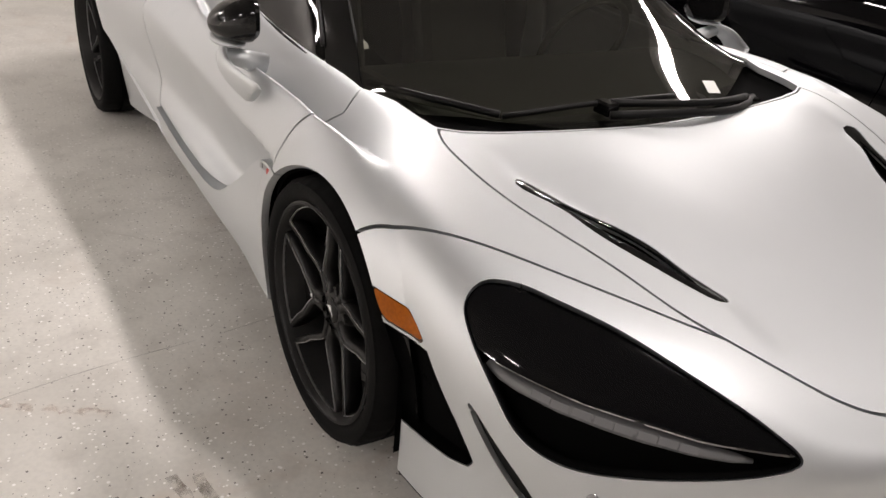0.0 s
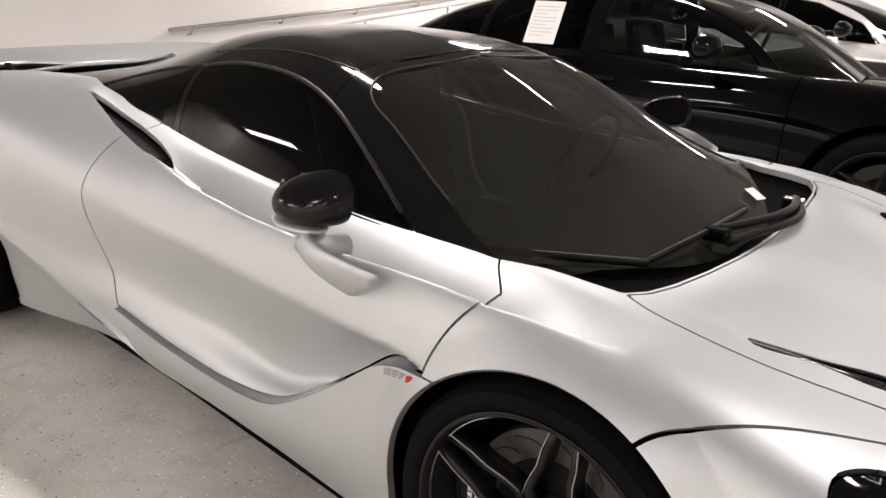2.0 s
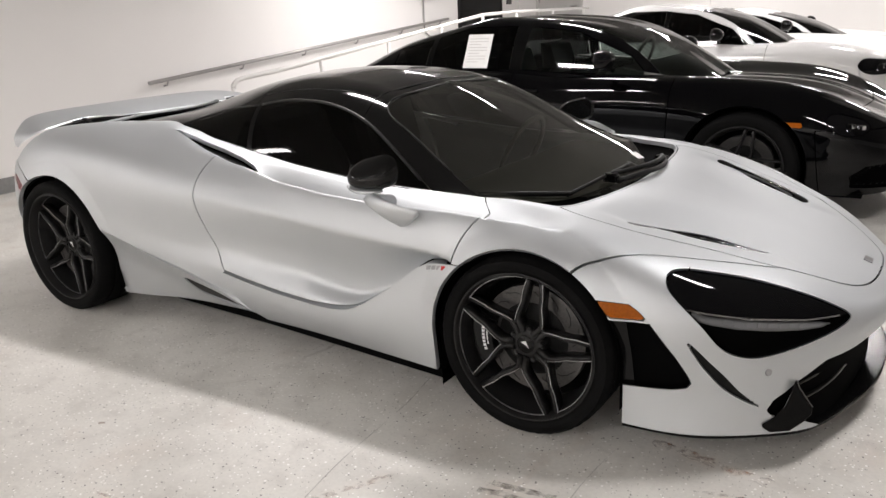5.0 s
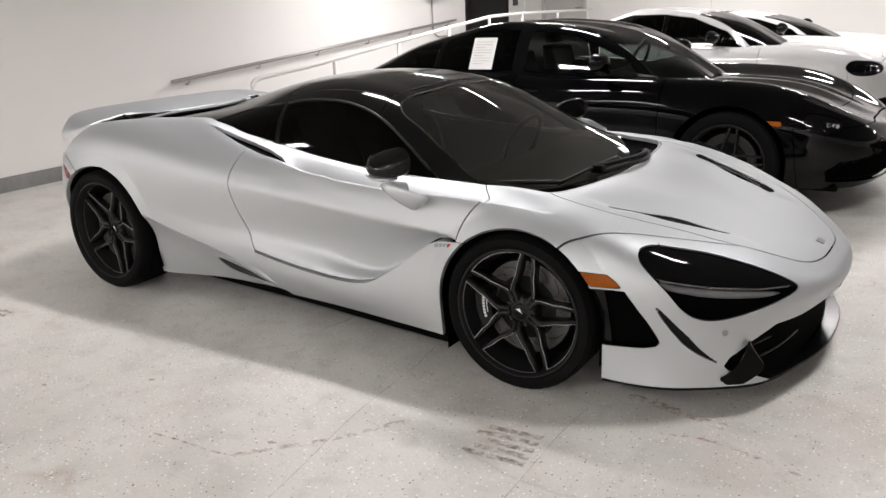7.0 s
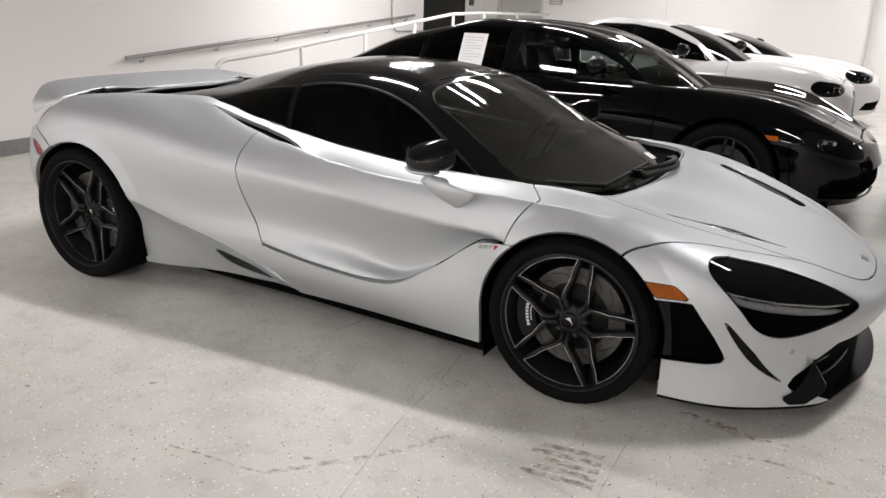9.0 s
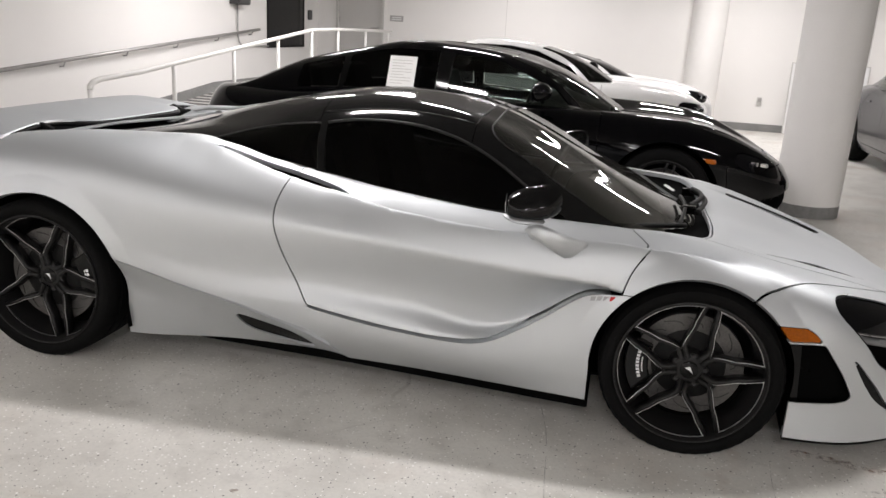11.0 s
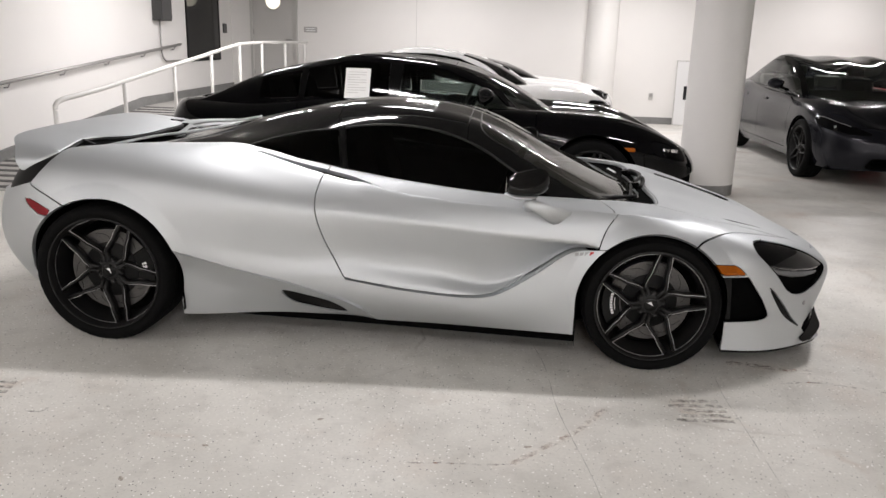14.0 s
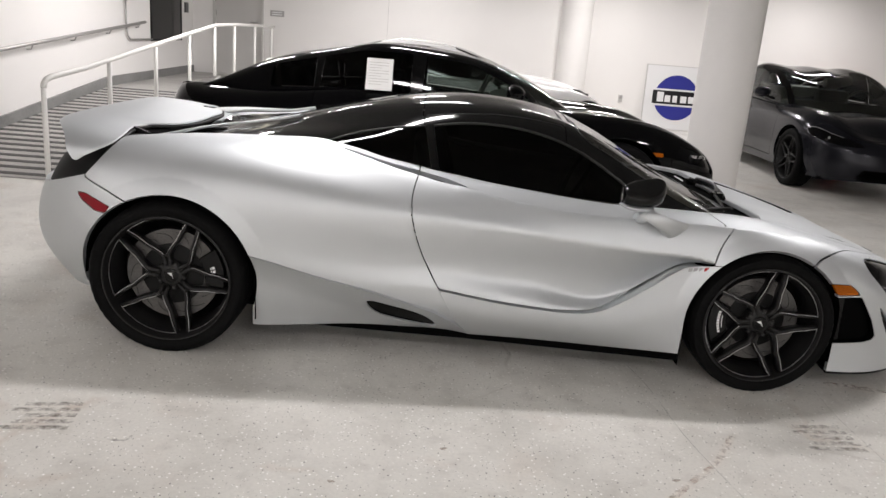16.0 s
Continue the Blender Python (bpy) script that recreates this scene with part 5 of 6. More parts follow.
def build_mirror(car, sy):
    """A gloss carbon mirror head on a slim silver stalk."""
    head = bmesh.new()
    rows, n = [], 32
    for k in range(15):
        u = math.sin(math.pi / 2 * k / 14)
        y = 0.900 + 0.096 * u
        w = max(0.02, (1 - u ** 2.3) ** 0.55)
        if k == 0:
            w, y = 0.86, 0.896
        cx, cz = 0.720 - 0.028 * u, 0.875 - 0.016 * u
        ring = []
        for i in range(n):
            t = 2 * math.pi * i / n
            px = math.copysign(abs(math.cos(t)) ** (0.62 + 0.3 * u), math.cos(t)) * 0.103 * w
            pz = math.copysign(abs(math.sin(t)) ** (0.72 + 0.2 * u), math.sin(t)) * 0.058 * w * ((1.16 - 0.30 * u) * (1 + 0.25 * (1 - u) * px / 0.101) if math.sin(t) > 0 else 0.95)
            ring.append(head.verts.new((max(cx + px, 0.622 + 0.012 * u), sy * y, cz + pz + 0.10 * px * (1 - u))))
        rows.append(ring)
    for q, r in zip(rows, rows[1:]):
        for i in range(n):
            head.faces.new((q[i], q[(i + 1) % n], r[(i + 1) % n], r[i]))
    head.faces.new(rows[0]), head.faces.new(rows[-1])
    bmesh.ops.recalc_face_normals(head, faces=head.faces)
    h = part("mirror_head", head, CARBON, car, "gloss carbon door mirror", 50)
    glass = prism(bmesh.new(), [(sy * 0.925 + 0.022 * math.cos(t), 0.868 + 0.036 * math.sin(t)) for t in np.linspace(0, 2 * math.pi, 24, endpoint=False)], 0.6200, 0.6216, "x")
    part("mirror_glass", glass, CHROME, h, "mirror glass")
    base = bmesh.new()
    pts = open_curve([(0.715, sy * 0.965, 0.803), (0.775, sy * 0.988, 0.783), (0.845, sy * 0.972, 0.748), (0.898, sy * 0.945, 0.724)], 5)
    rings = []
    for i, p in enumerate(pts):
        w = i / (len(pts) - 1)
        a, b = (0.024 + 0.030 * w) * (1 if w < 0.97 else 0.72), 0.012
        ring = []
        for k in range(14):
            t = 2 * math.pi * k / 14
            ring.append(base.verts.new((p[0] + a * math.cos(t) * 0.75, p[1] + sy * b * math.sin(t), p[2] + a * math.cos(t) * 0.66)))
        rings.append(ring)
    for q, r in zip(rings, rings[1:]):
        for k in range(14):
            base.faces.new((q[k], q[(k + 1) % 14], r[(k + 1) % 14], r[k]))
    base.faces.new(rings[0]), base.faces.new(rings[-1])
    bmesh.ops.recalc_face_normals(base, faces=base.faces)
    part("mirror_stalk", base, SILVER, car, "silver mirror stalk", 60)
    foot = tube(bmesh.new(), [(0.735, sy * 0.985, 0.790), (0.728, sy * 0.93, 0.778), (0.735, sy * 0.86, 0.752)], [0.018, 0.024, 0.034], 16)
    part("mirror_foot", foot, SILVER, car, "silver foot of the mirror on the door", 60)
    tray = bmesh.new()
    bmesh.ops.create_uvsphere(tray, u_segments=24, v_segments=10, radius=1)
    for v in tray.verts:
        x, y, z = v.co
        v.co = (0.690 + 0.078 * x, sy * (0.945 + 0.046 * y), 0.818 + 0.014 * z + (0.012 * x * x if x < 0 else 0))
    part("mirror_tray", tray, SILVER, car, "silver mirror underside", 60)


def build_badges(car, shell):
    """Model script as plain bars with one red bar on each front flank, and a small nose plate."""
    for sy in (-1, 1):
        for i in range(4):
            x = 0.952 + 0.0225 * i
            bm = boxed(-0.0085, 0.0085, -0.001, 0.001, -0.0075, 0.0075)
            for v in bm.verts:
                v.co.x += 0.35 * v.co.z
            p, d = on_shell(shell, x + 0.012, 0.961, 0.562 + 0.003 * i)
            m = Matrix.Translation((x + 0.012, sy * (abs(p.y) + 0.001), 0.560 + 0.003 * i)) @ Matrix.Rotation(radians(-9), 4, "Y")
            bmesh.ops.transform(bm, matrix=m, verts=bm.verts)
            part("badge_bar", bm, BADGE_RED if i == 3 else BADGE_GREY, car, "red badge bar" if i == 3 else "grey badge bar")
    bm = boxed(-0.016, 0.016, -0.026, 0.026, -0.002, 0.002, bevel=0.0015)
    p, d = on_shell(shell, 2.275, 0, 0.494)
    bmesh.ops.transform(bm, matrix=Matrix.Translation((p.x, 0, p.z + 0.002)) @ Matrix.Rotation(radians(21), 4, "Y"), verts=bm.verts)
    part("nose_badge", bm, BADGE_GREY, car, "small metal nose badge")




# ---------------------------------------------------------------- the parked cars behind
def saloon_curves(p):
    """Body and cabin curves of a four-door car from its main measures."""
    xf, xr, xn, xt, w = p["xf"], p["xr"], p["xn"], p["xt"], p["w"]
    zc, zn, zd, zb, zs = p["zc"], p["zn"], p["zd"], p["zb"], p["zs"]
    xs = np.array([xt, xt + 0.13, xr - 0.48, xr, xr + 0.52, 0.0, xf - 0.55, xf, xf + 0.40, xn - 0.22, xn - 0.07, xn])
    ws = np.array([0, 0.80, 0.955, 1.0, 0.99, 0.985, 0.985, 1.0, 0.955, 0.80, 0.50, 0]) * w
    hood = lambda x: np.interp(x, (xf - 0.6, xf, xf + 0.4, xn - 0.22, xn), (zc, zc - 0.03, zc - 0.09, zn + 0.06, zn))
    mid_z = np.array([zd - 0.07, zd - 0.01, zd, zd - 0.02, zb - 0.05, zb - 0.08, zc - 0.02, hood(xs[7]), hood(xs[8]), hood(xs[9]), hood(xs[10]) - 0.01, zn - 0.03])
    crown_z = np.array([zd - 0.10, zd - 0.045, zd - 0.03, zd - 0.01, zb, zb - 0.03, zb - 0.05, hood(xs[7]) + zs, hood(xs[8]) + zs * 0.7, hood(xs[9]) - 0.005, hood(xs[10]) - 0.04, zn - 0.06])
    waist_z = np.array([zd - 0.20, zd - 0.17, zd - 0.14, zd - 0.13, zb - 0.12, zb - 0.14, zb - 0.14, hood(xs[7]) - 0.09, hood(xs[8]) - 0.09, hood(xs[9]) - 0.09, hood(xs[10]) - 0.10, zn - 0.13])
    one = np.ones(12)
    ends = np.array([1.0] + [0.0] * 10 + [1.0])
    taper = np.array([1.0, 0.6] + [0.0] * 7 + [0.4, 0.8, 1.0])
    sgn = np.sign(xs)

    def row(f, z, back):
        return [(float(x - s * t * back), float(v * f), float(h)) for x, s, t, v, h in zip(xs, sgn, taper, ws, z)]

    nose = np.array([0.0] * 9 + [0.4, 0.8, 1.0])
    side_z = 0.56 + 0.02 * taper * (xs < 0) - nose * max(0, 0.56 - (zn - 0.20))
    flank_z = 0.36 - nose * max(0, 0.36 - (zn - 0.31))
    rows = [row(0.0, mid_z, 0.10), row(0.48, mid_z - 0.006, 0.07), row(0.80, crown_z, 0.05), row(0.955, waist_z, 0.02), row(1.0, side_z, 0.0), row(0.99, flank_z, 0.0), row(0.93, one * 0.20 + 0.02 * taper, 0.05)]
    rows[0] = [(x, 0.0, z) for x, s, z in rows[0]]
    wb, wt, rt, rb, H = p["wb"], p["wt"], p["rt"], p["rb"], p["H"]
    cx = np.array([wb, wb * 0.55 + wt * 0.45, wt, wt * 0.6 + rt * 0.4, wt * 0.2 + rt * 0.8, rt, rt * 0.45 + rb * 0.55, rb])
    top_z = np.array([zc - 0.01, zc + (H - zc) * 0.52, H - 0.055, H - 0.004, H - 0.004, H - 0.05, p["zq"], zd - 0.01])
    foot_z = np.interp(cx, (xr - 0.3, xr + 0.3, 0, wb), (zd - 0.005, zb - 0.005, zb - 0.02, zc - 0.04))
    foot_w = np.interp(cx, (rb, rt, wt, wb), (0.70, 0.83, 0.85, 0.80)) * w
    rail_w = np.interp(cx, (rb, rt, wt, wb), p.get("rail", (0.55, 0.60, 0.62, 0.68))) * w
    slope = np.array([0.30, 0.12, 0.05, 0, 0, 0, 0, 0])
    rail_z = foot_z + (top_z - foot_z) * np.array([0.2, 0.80, 0.90, 0.90, 0.90, 0.88, 0.8, 0.5])
    cab = [[(x, 0.0, z) for x, z in zip(cx, top_z)],
           [(x - 0.04 * s, 0.55 * r, z - 0.012) for x, r, z, s in zip(cx, rail_w, top_z, slope)],
           [(x - s * 0.9, r, z) for x, r, z, s in zip(cx, rail_w, rail_z, slope)],
           [(x - s, 0.5 * (r + f) + 0.025, 0.5 * (a + b)) for x, r, f, a, b, s in zip(cx, rail_w, foot_w, rail_z, foot_z, slope)],
           [(x - s * 1.05, f, z - 0.02) for x, f, z, s in zip(cx, foot_w, foot_z, slope)]]
    return rows, cab


def build_saloon(name, label, m, p, paint, glass, wheel_turn=0):
    car = thing(name, label, "car", m, "parked cars along the wall")
    rows, cab = saloon_curves(p)
    shell = net_surface(car_net(rows), 240, 80, True, True)
    # the mirrored stations past the tail come from the first station lying on the middle line
    cabin = net_surface(car_net(cab), 120, 56, False, True)
    xf, xr, R, w = p["xf"], p["xr"], p["R"], p["w"]
    for x in (xf, xr):
        shell = shell.cut(arch(x, R, R + 0.045, R))[1]
    rail, foot = np.array(cab[2]), np.array(cab[4])
    # added black sheet inside the body that darkens the door joints
    inner = shell.moved(-0.03)
    # openings and joints
    fx = lambda f: (lambda V: np.maximum(f(V), xf + 0.30 - V[:, 0]))
    lamp, shell = shell.cut(fx(corner(rounded(p["lamp"], 5))), 0.004)
    mouth, shell = shell.cut(fx(front(p["mouth"])), 0.002)
    amber, shell = (None, shell)
    if p.get("amber"):
        amber, shell = shell.cut(side(p["amber"]), 0.002)
    hood_out = [(xf + 0.60, -0.3), (xf + 0.66, 0.0), (xf + 0.62, 0.45 * w), (xf + 0.52, 0.62 * w), (xf, 0.72 * w), (p["wb"] - 0.25, 0.80 * w), (p["wb"] - 0.3, -0.3)]
    hood, shell = shell.cut(lambda V: np.maximum(top(hood_out)(V), p["zn"] - 0.05 - V[:, 2]), 0.006)
    b0, b1, b2 = xf - 0.50, p["bp"], xr + 0.45
    door_f, shell = shell.cut(side([(b1, 1.3), (b1, 0.30), (b0 - 0.05, 0.30), (b0, 0.5), (b0 + 0.02, 1.3)]), 0.006)
    door_r, shell = shell.cut(side([(b2 - 0.12, 1.3), (b2 - 0.12, 0.75), (b2, 0.45), (b2 + 0.1, 0.30), (b1, 0.30), (b1, 1.3)]), 0.006)
    bump, shell = shell.cut(lambda V: np.maximum(xf + 0.42 + 0.12 * (0.7 - V[:, 2]) - V[:, 0], V[:, 2] - p["zn"] - 0.02), 0.005)
    sheet_part("body", shell.both(), paint, car, "", 0.015)
    sheet_part("joint_backing", inner.both(), VOID, car, "", 0)
    sheet_part("bonnet", hood.both(), paint, car, "", 0.015)
    sheet_part("front_bumper", bump.both(), paint, car, "", 0.015)
    sheet_part("lower_grille", mouth.moved(-0.03).both(), TRIM, car, "matt black lower grille", 0)
    for side_no, f in ((-1, lambda s: s), (1, lambda s: s.mirrored())):
        for d in (door_f, door_r):
            ob = sheet_part("door", f(d), paint, car, "", 0.015)
            c = d.V[:, 0]
            hx = c.min() + 0.16
            part("door_handle", boxed(hx - 0.09, hx + 0.09, side_no * (w * 0.955) - 0.012, side_no * (w * 0.955) + 0.012, p["zb"] - 0.16, p["zb"] - 0.135, bevel=0.006), paint, ob, "flush door handle")
        lens = sheet_part("headlight", f(lamp.moved(-0.003)), LENS, car, "dark glass headlamp", 0.02)
        for k in range(3):
            c = lamp.V.mean(axis=0)
            q = Vector((c[0] - 0.04 + 0.06 * k, -side_no * (c[1] + 0.035 - 0.04 * k) + side_no * 0.012, c[2] + 0.004))
            e = p.get("eye", (0.022, 0.009))
            bm = boxed(-e[0], e[0], -0.012, 0.012, -e[1], e[1], bevel=0.003)
            bmesh.ops.transform(bm, matrix=Matrix.Translation(q) @ Matrix.Rotation(side_no * radians(45), 4, "Z"), verts=bm.verts)
            part("lamp_eye", bm, CHROME, lens, "small bright lamp eye")
        if p.get("drl"):
            edge_of = corner(rounded(p["lamp"], 5))
            band = lamp.cut(lambda V: edge_of(V) + 0.013)[1].cut(lambda V: -edge_of(V) - 0.005)[0].cut(lambda V: V[:, 2] - p["drl"])[1]
            sheet_part("light_strip", f(band.moved(0.0015)), MILKY_WHITE, lens, "pale outline of the daytime lamp", 0)
        if amber is not None:
            sheet_part("side_marker", f(amber.moved(-0.001)), AMBER, car, "amber side marker lens", 0.008)
    # cabin: windows by height over the belt line
    zf = lambda x: np.interp(x, foot[::-1, 0], foot[::-1, 2])
    zr = lambda x: np.interp(x, rail[::-1, 0], rail[::-1, 2])
    sr = lambda x: np.interp(x, rail[::-1, 0], rail[::-1, 1])
    def window(x0, x1):
        return lambda V: np.maximum.reduce([zf(V[:, 0]) + 0.03 - V[:, 2], V[:, 2] - zr(V[:, 0]) + 0.02, x0 + 0.35 * (V[:, 2] - p["zb"]) * 0.2 - V[:, 0], V[:, 0] - x1, 0.45 * w - np.abs(V[:, 1])])
    bp = p["bp"]
    w1, rest = cabin.cut(window(bp + p.get("post", 0.05), p["wb"] - 0.25), 0.006)
    w2, rest = rest.cut(window(p["rw"], bp - p.get("post", 0.05)), 0.006)
    w3, rest = (rest.cut(window(p["rw"] - 0.42, p["rw"] - 0.05), 0.006)) if p.get("third", True) else (None, rest)
    edge = lambda V: np.maximum(np.abs(V[:, 1]) - sr(V[:, 0]) * 0.93, p["wt"] - V[:, 0])
    screen, rest = rest.cut(edge, 0.006)
    back, rest = rest.cut(lambda V: np.maximum.reduce([np.abs(V[:, 1]) - sr(V[:, 0]) * 0.90, V[:, 0] - p["rt"] - 0.02, p["rb"] + 0.10 - V[:, 0]]), 0.006)
    sheet_part("windscreen", screen.both(), glass, car, "tinted windscreen", 0)
    sheet_part("rear_window", back.both(), p.get("rear_glass", DARK_GLASS), car, "tinted rear window", 0)
    for pane in (w1, w2, w3):
        if pane is not None and len(pane.F):
            pair("side_window", pane, glass if pane is w1 else DARK_GLASS if p.get("dark_rear") else glass, car, "tinted side window", 0)
    roof, frame_ = rest.cut(lambda V: np.abs(V[:, 1]) - sr(V[:, 0]) * 0.95, 0.003)
    sheet_part("roof", roof.both(), p.get("roof_paint", paint), car, p.get("roof_label", ""), 0.012)
    for px, half in ((bp, 0.07), (p["rw"] - 0.025, 0.05)):
        post, frame_ = frame_.cut(lambda V: np.maximum.reduce([np.abs(V[:, 0] - px) - half, zf(V[:, 0]) + 0.03 - V[:, 2], V[:, 2] - zr(V[:, 0]) + 0.02]))
        if len(post.F):
            pair("door_post", post, GLOSS, car, "gloss black door post", 0.006)
    pair("window_frame", frame_, p.get("frame_paint", paint), car, "", 0.012)
    # cabin fittings seen through the panes
    zb = p["zb"]
    dash = prism(bmesh.new(), [(p["wb"] - 0.10, zb - 0.10), (p["wb"] - 0.55, zb + 0.01), (p["wb"] - 0.68, zb - 0.03), (p["wb"] - 0.70, zb - 0.25), (p["wb"] - 0.10, zb - 0.25)], -w * 0.74, w * 0.74, "y", 0.01)
    part("dashboard", dash, DASH, car, "dark dashboard")
    ring = bmesh.new()
    c = Vector((p["wb"] - 0.78, 0.38, zb - 0.0))
    tube(ring, [c + Vector((0.07 * math.sin(a), 0.18 * math.cos(a), 0.17 * math.sin(a))) for a in np.linspace(0, 2 * math.pi, 29)], 0.014, 8, False)
    part("steering_wheel", ring, DASH, car, "dark steering wheel", 60)
    for x0 in (p["wb"] - 1.45, p["wb"] - 2.35):
        for y in (-0.40, 0.40):
            seat = prism(bmesh.new(), [(x0 + 0.5, zb - 0.42), (x0 + 0.5, zb - 0.30), (x0 + 0.05, zb - 0.34), (x0 - 0.10, zb + 0.12), (x0 - 0.20, zb + 0.14), (x0 - 0.14, zb - 0.42)], y - 0.24, y + 0.24, "y", 0.03)
            part("seat", seat, DASH, car, "dark leather seat")
            if x0 > p["wb"] - 2:
                part("headrest", boxed(x0 - 0.24, x0 - 0.13, y - 0.12, y + 0.12, zb + 0.16, zb + 0.30, bevel=0.03), DASH, car, "")
    for x in (xf, xr):
        for flip in (False, True):
            sy = 1 if flip else -1
            build_wheel(car, (x, sy * (w - 0.012), R), R, R * 0.76, 0.24, wheel_turn, x > 0, flip, False)
            n = 24
            r = R + 0.04
            line = [(x + r, 0.2)] + [(x + r * math.cos(math.pi * k / n), R + r * math.sin(math.pi * k / n)) for k in range(n + 1)] + [(x - r, 0.2)]
            bm = bmesh.new()
            a, b = [bm.verts.new((q, sy * (w - 0.04), z)) for q, z in line], [bm.verts.new((q, sy * (w - 0.42), z)) for q, z in line]
            for i in range(len(a) - 1):
                bm.faces.new((a[i], a[i + 1], b[i + 1], b[i]))
            bm.faces.new(b)
            part("wheel_liner", bm, VOID, car, "")
    for sy in (-1, 1):
        bm = bmesh.new()
        bmesh.ops.create_uvsphere(bm, u_segments=20, v_segments=14, radius=1)
        for v in bm.verts:
            x, y, z = v.co
            v.co = (p["wb"] - 0.60 + x * (0.10 if x > 0 else 0.05), sy * (w * 1.035 + 0.11 * y), zb + 0.075 + 0.07 * z)
        h = part("mirror", bm, p.get("mirror_paint", paint), car, "door mirror", 60)
        part("mirror_foot", tube(bmesh.new(), [(p["wb"] - 0.58, sy * w * 0.86, zb - 0.005), (p["wb"] - 0.58, sy * w * 0.98, zb + 0.03)], 0.018, 8), GLOSS, h, "", 60)
    part("underbody", boxed(p["xt"] + 0.3, p["xn"] - 0.3, -w * 0.84, w * 0.84, 0.19, 0.22), VOID, car, "black underbody")
    if p.get("lip"):
        part("chin_spoiler", prism(bmesh.new(), [(p["xn"] - 0.5, 0.16), (p["xn"] - 0.08, 0.16), (p["xn"] - 0.10, 0.185), (p["xn"] - 0.5, 0.20)], -w * 0.72, w * 0.72, "y", 0.004), GLOSS, car, "gloss black chin spoiler")
    if p.get("tail_lip"):
        part("tail_spoiler", prism(bmesh.new(), [(p["xt"] + 0.30, p["zd"] - 0.01), (p["xt"] + 0.04, p["zd"] + 0.03), (p["xt"] + 0.03, p["zd"] + 0.005), (p["xt"] + 0.12, p["zd"] - 0.04)], -w * 0.66, w * 0.66, "y", 0.004), paint, car, "")
    return car


BLACK_CAR = dict(xf=1.45, xr=-1.45, xn=2.47, xt=-2.42, w=0.975, H=1.355, zc=0.90, zn=0.60, zd=0.93, zb=0.985, zs=0.035, zq=1.17, wb=1.10, wt=0.22, rt=-0.95, rb=-2.08, R=0.36, bp=-0.28, rw=-1.08,
                 lamp=[(0.74, 0.68), (0.78, 0.715), (0.88, 0.705), (0.97, 0.675), (1.00, 0.64), (0.95, 0.605), (0.84, 0.59), (0.77, 0.61)],
                 mouth=[(0, 0.44), (0.30, 0.44), (0.62, 0.43), (0.84, 0.40), (0.87, 0.34), (0.84, 0.26), (0.3, 0.23), (0, 0.23)],
                 amber=[(1.63, 0.672), (1.80, 0.668), (1.81, 0.632), (1.64, 0.645)], dark_rear=True, eye=(0.026, 0.013))
WHITE_SALOON = dict(xf=1.40, xr=-1.42, xn=2.26, xt=-2.42, w=0.925, H=1.385, zc=0.96, zn=0.74, zd=1.02, zb=0.985, zs=0.01, zq=1.20, wb=1.00, wt=0.15, rt=-0.85, rb=-1.72, R=0.335, bp=-0.22, rw=-1.05,
                    lamp=[(0.66, 0.72), (0.72, 0.785), (0.86, 0.79), (1.05, 0.765), (1.15, 0.71), (1.05, 0.655), (0.86, 0.635), (0.72, 0.655)],
                    mouth=[(0, 0.66), (0.22, 0.68), (0.30, 0.60), (0.34, 0.40), (0.70, 0.38), (0.74, 0.28), (0.3, 0.26), (0, 0.26)], mirror_paint=GLOSS, frame_paint=WHITE_PAINT, dark_rear=True, post=0.018, eye=(0.04, 0.026))
WHITE_COUPE = dict(WHITE_SALOON, H=1.27, zc=0.90, zn=0.70, wt=0.10, rt=-0.70, rb=-1.60, zq=1.13, third=False)
GREY_CAR = dict(xf=1.48, xr=-1.48, xn=2.40, xt=-2.57, w=0.98, H=1.43, zc=0.95, zn=0.66, zd=1.03, zb=1.0, zs=0.02, zq=1.24, wb=1.12, wt=0.12, rt=-0.95, rb=-2.05, R=0.35, bp=-0.25, rw=-1.10, rail=(0.57, 0.66, 0.69, 0.73),
                lamp=[(0.63, 0.75), (0.70, 0.775), (0.85, 0.75), (1.05, 0.70), (1.22, 0.65), (1.29, 0.615), (1.20, 0.605), (1.0, 0.62), (0.82, 0.65), (0.68, 0.69)],
                mouth=[(0, 0.36), (0.45, 0.36), (0.50, 0.26), (0.45, 0.23), (0, 0.23)], frame_paint=GLOSS, roof_paint=CLEAR_GLASS, roof_label="tinted glass roof", rear_glass=LIGHT_GLASS, eye=(0.03, 0.012), drl=0.69)


def build_window_paper():
    """A printed sales sheet stuck inside a side window, its text as plain bars."""
    sheet = thing("window_sheet", "white printed sheet stuck to the black car's side window", "paper")
    sheet.matrix_basis = Matrix.Translation((-0.71, 2.27, 1.12)) @ Euler((radians(-28), 0, radians(2))).to_matrix().to_4x4()
    part("sheet", boxed(-0.108, 0.108, -0.001, 0.001, -0.14, 0.14), PAPER, sheet)
    for i in range(9):
        half = 0.08 - 0.03 * (i % 3 == 2)
        part("text_bar", boxed(-0.085, -0.085 + 2 * half, -0.0025, -0.0015, 0.10 - 0.024 * i, 0.105 - 0.024 * i), DOOR_PAINT, sheet)


# ---------------------------------------------------------------- the setting
X_EAST, Y_SOUTH, Y_NORTH = 9.5, -10.6, 11.35
WEST_TURN = 1.8
WEST = Matrix.Translation((-4.80, 2.0, 0)) @ Matrix.Rotation(radians(WEST_TURN), 4, "Z")
RAMP_FROM, RAMP_TO, RISE = 2.35, 7.0, 0.40


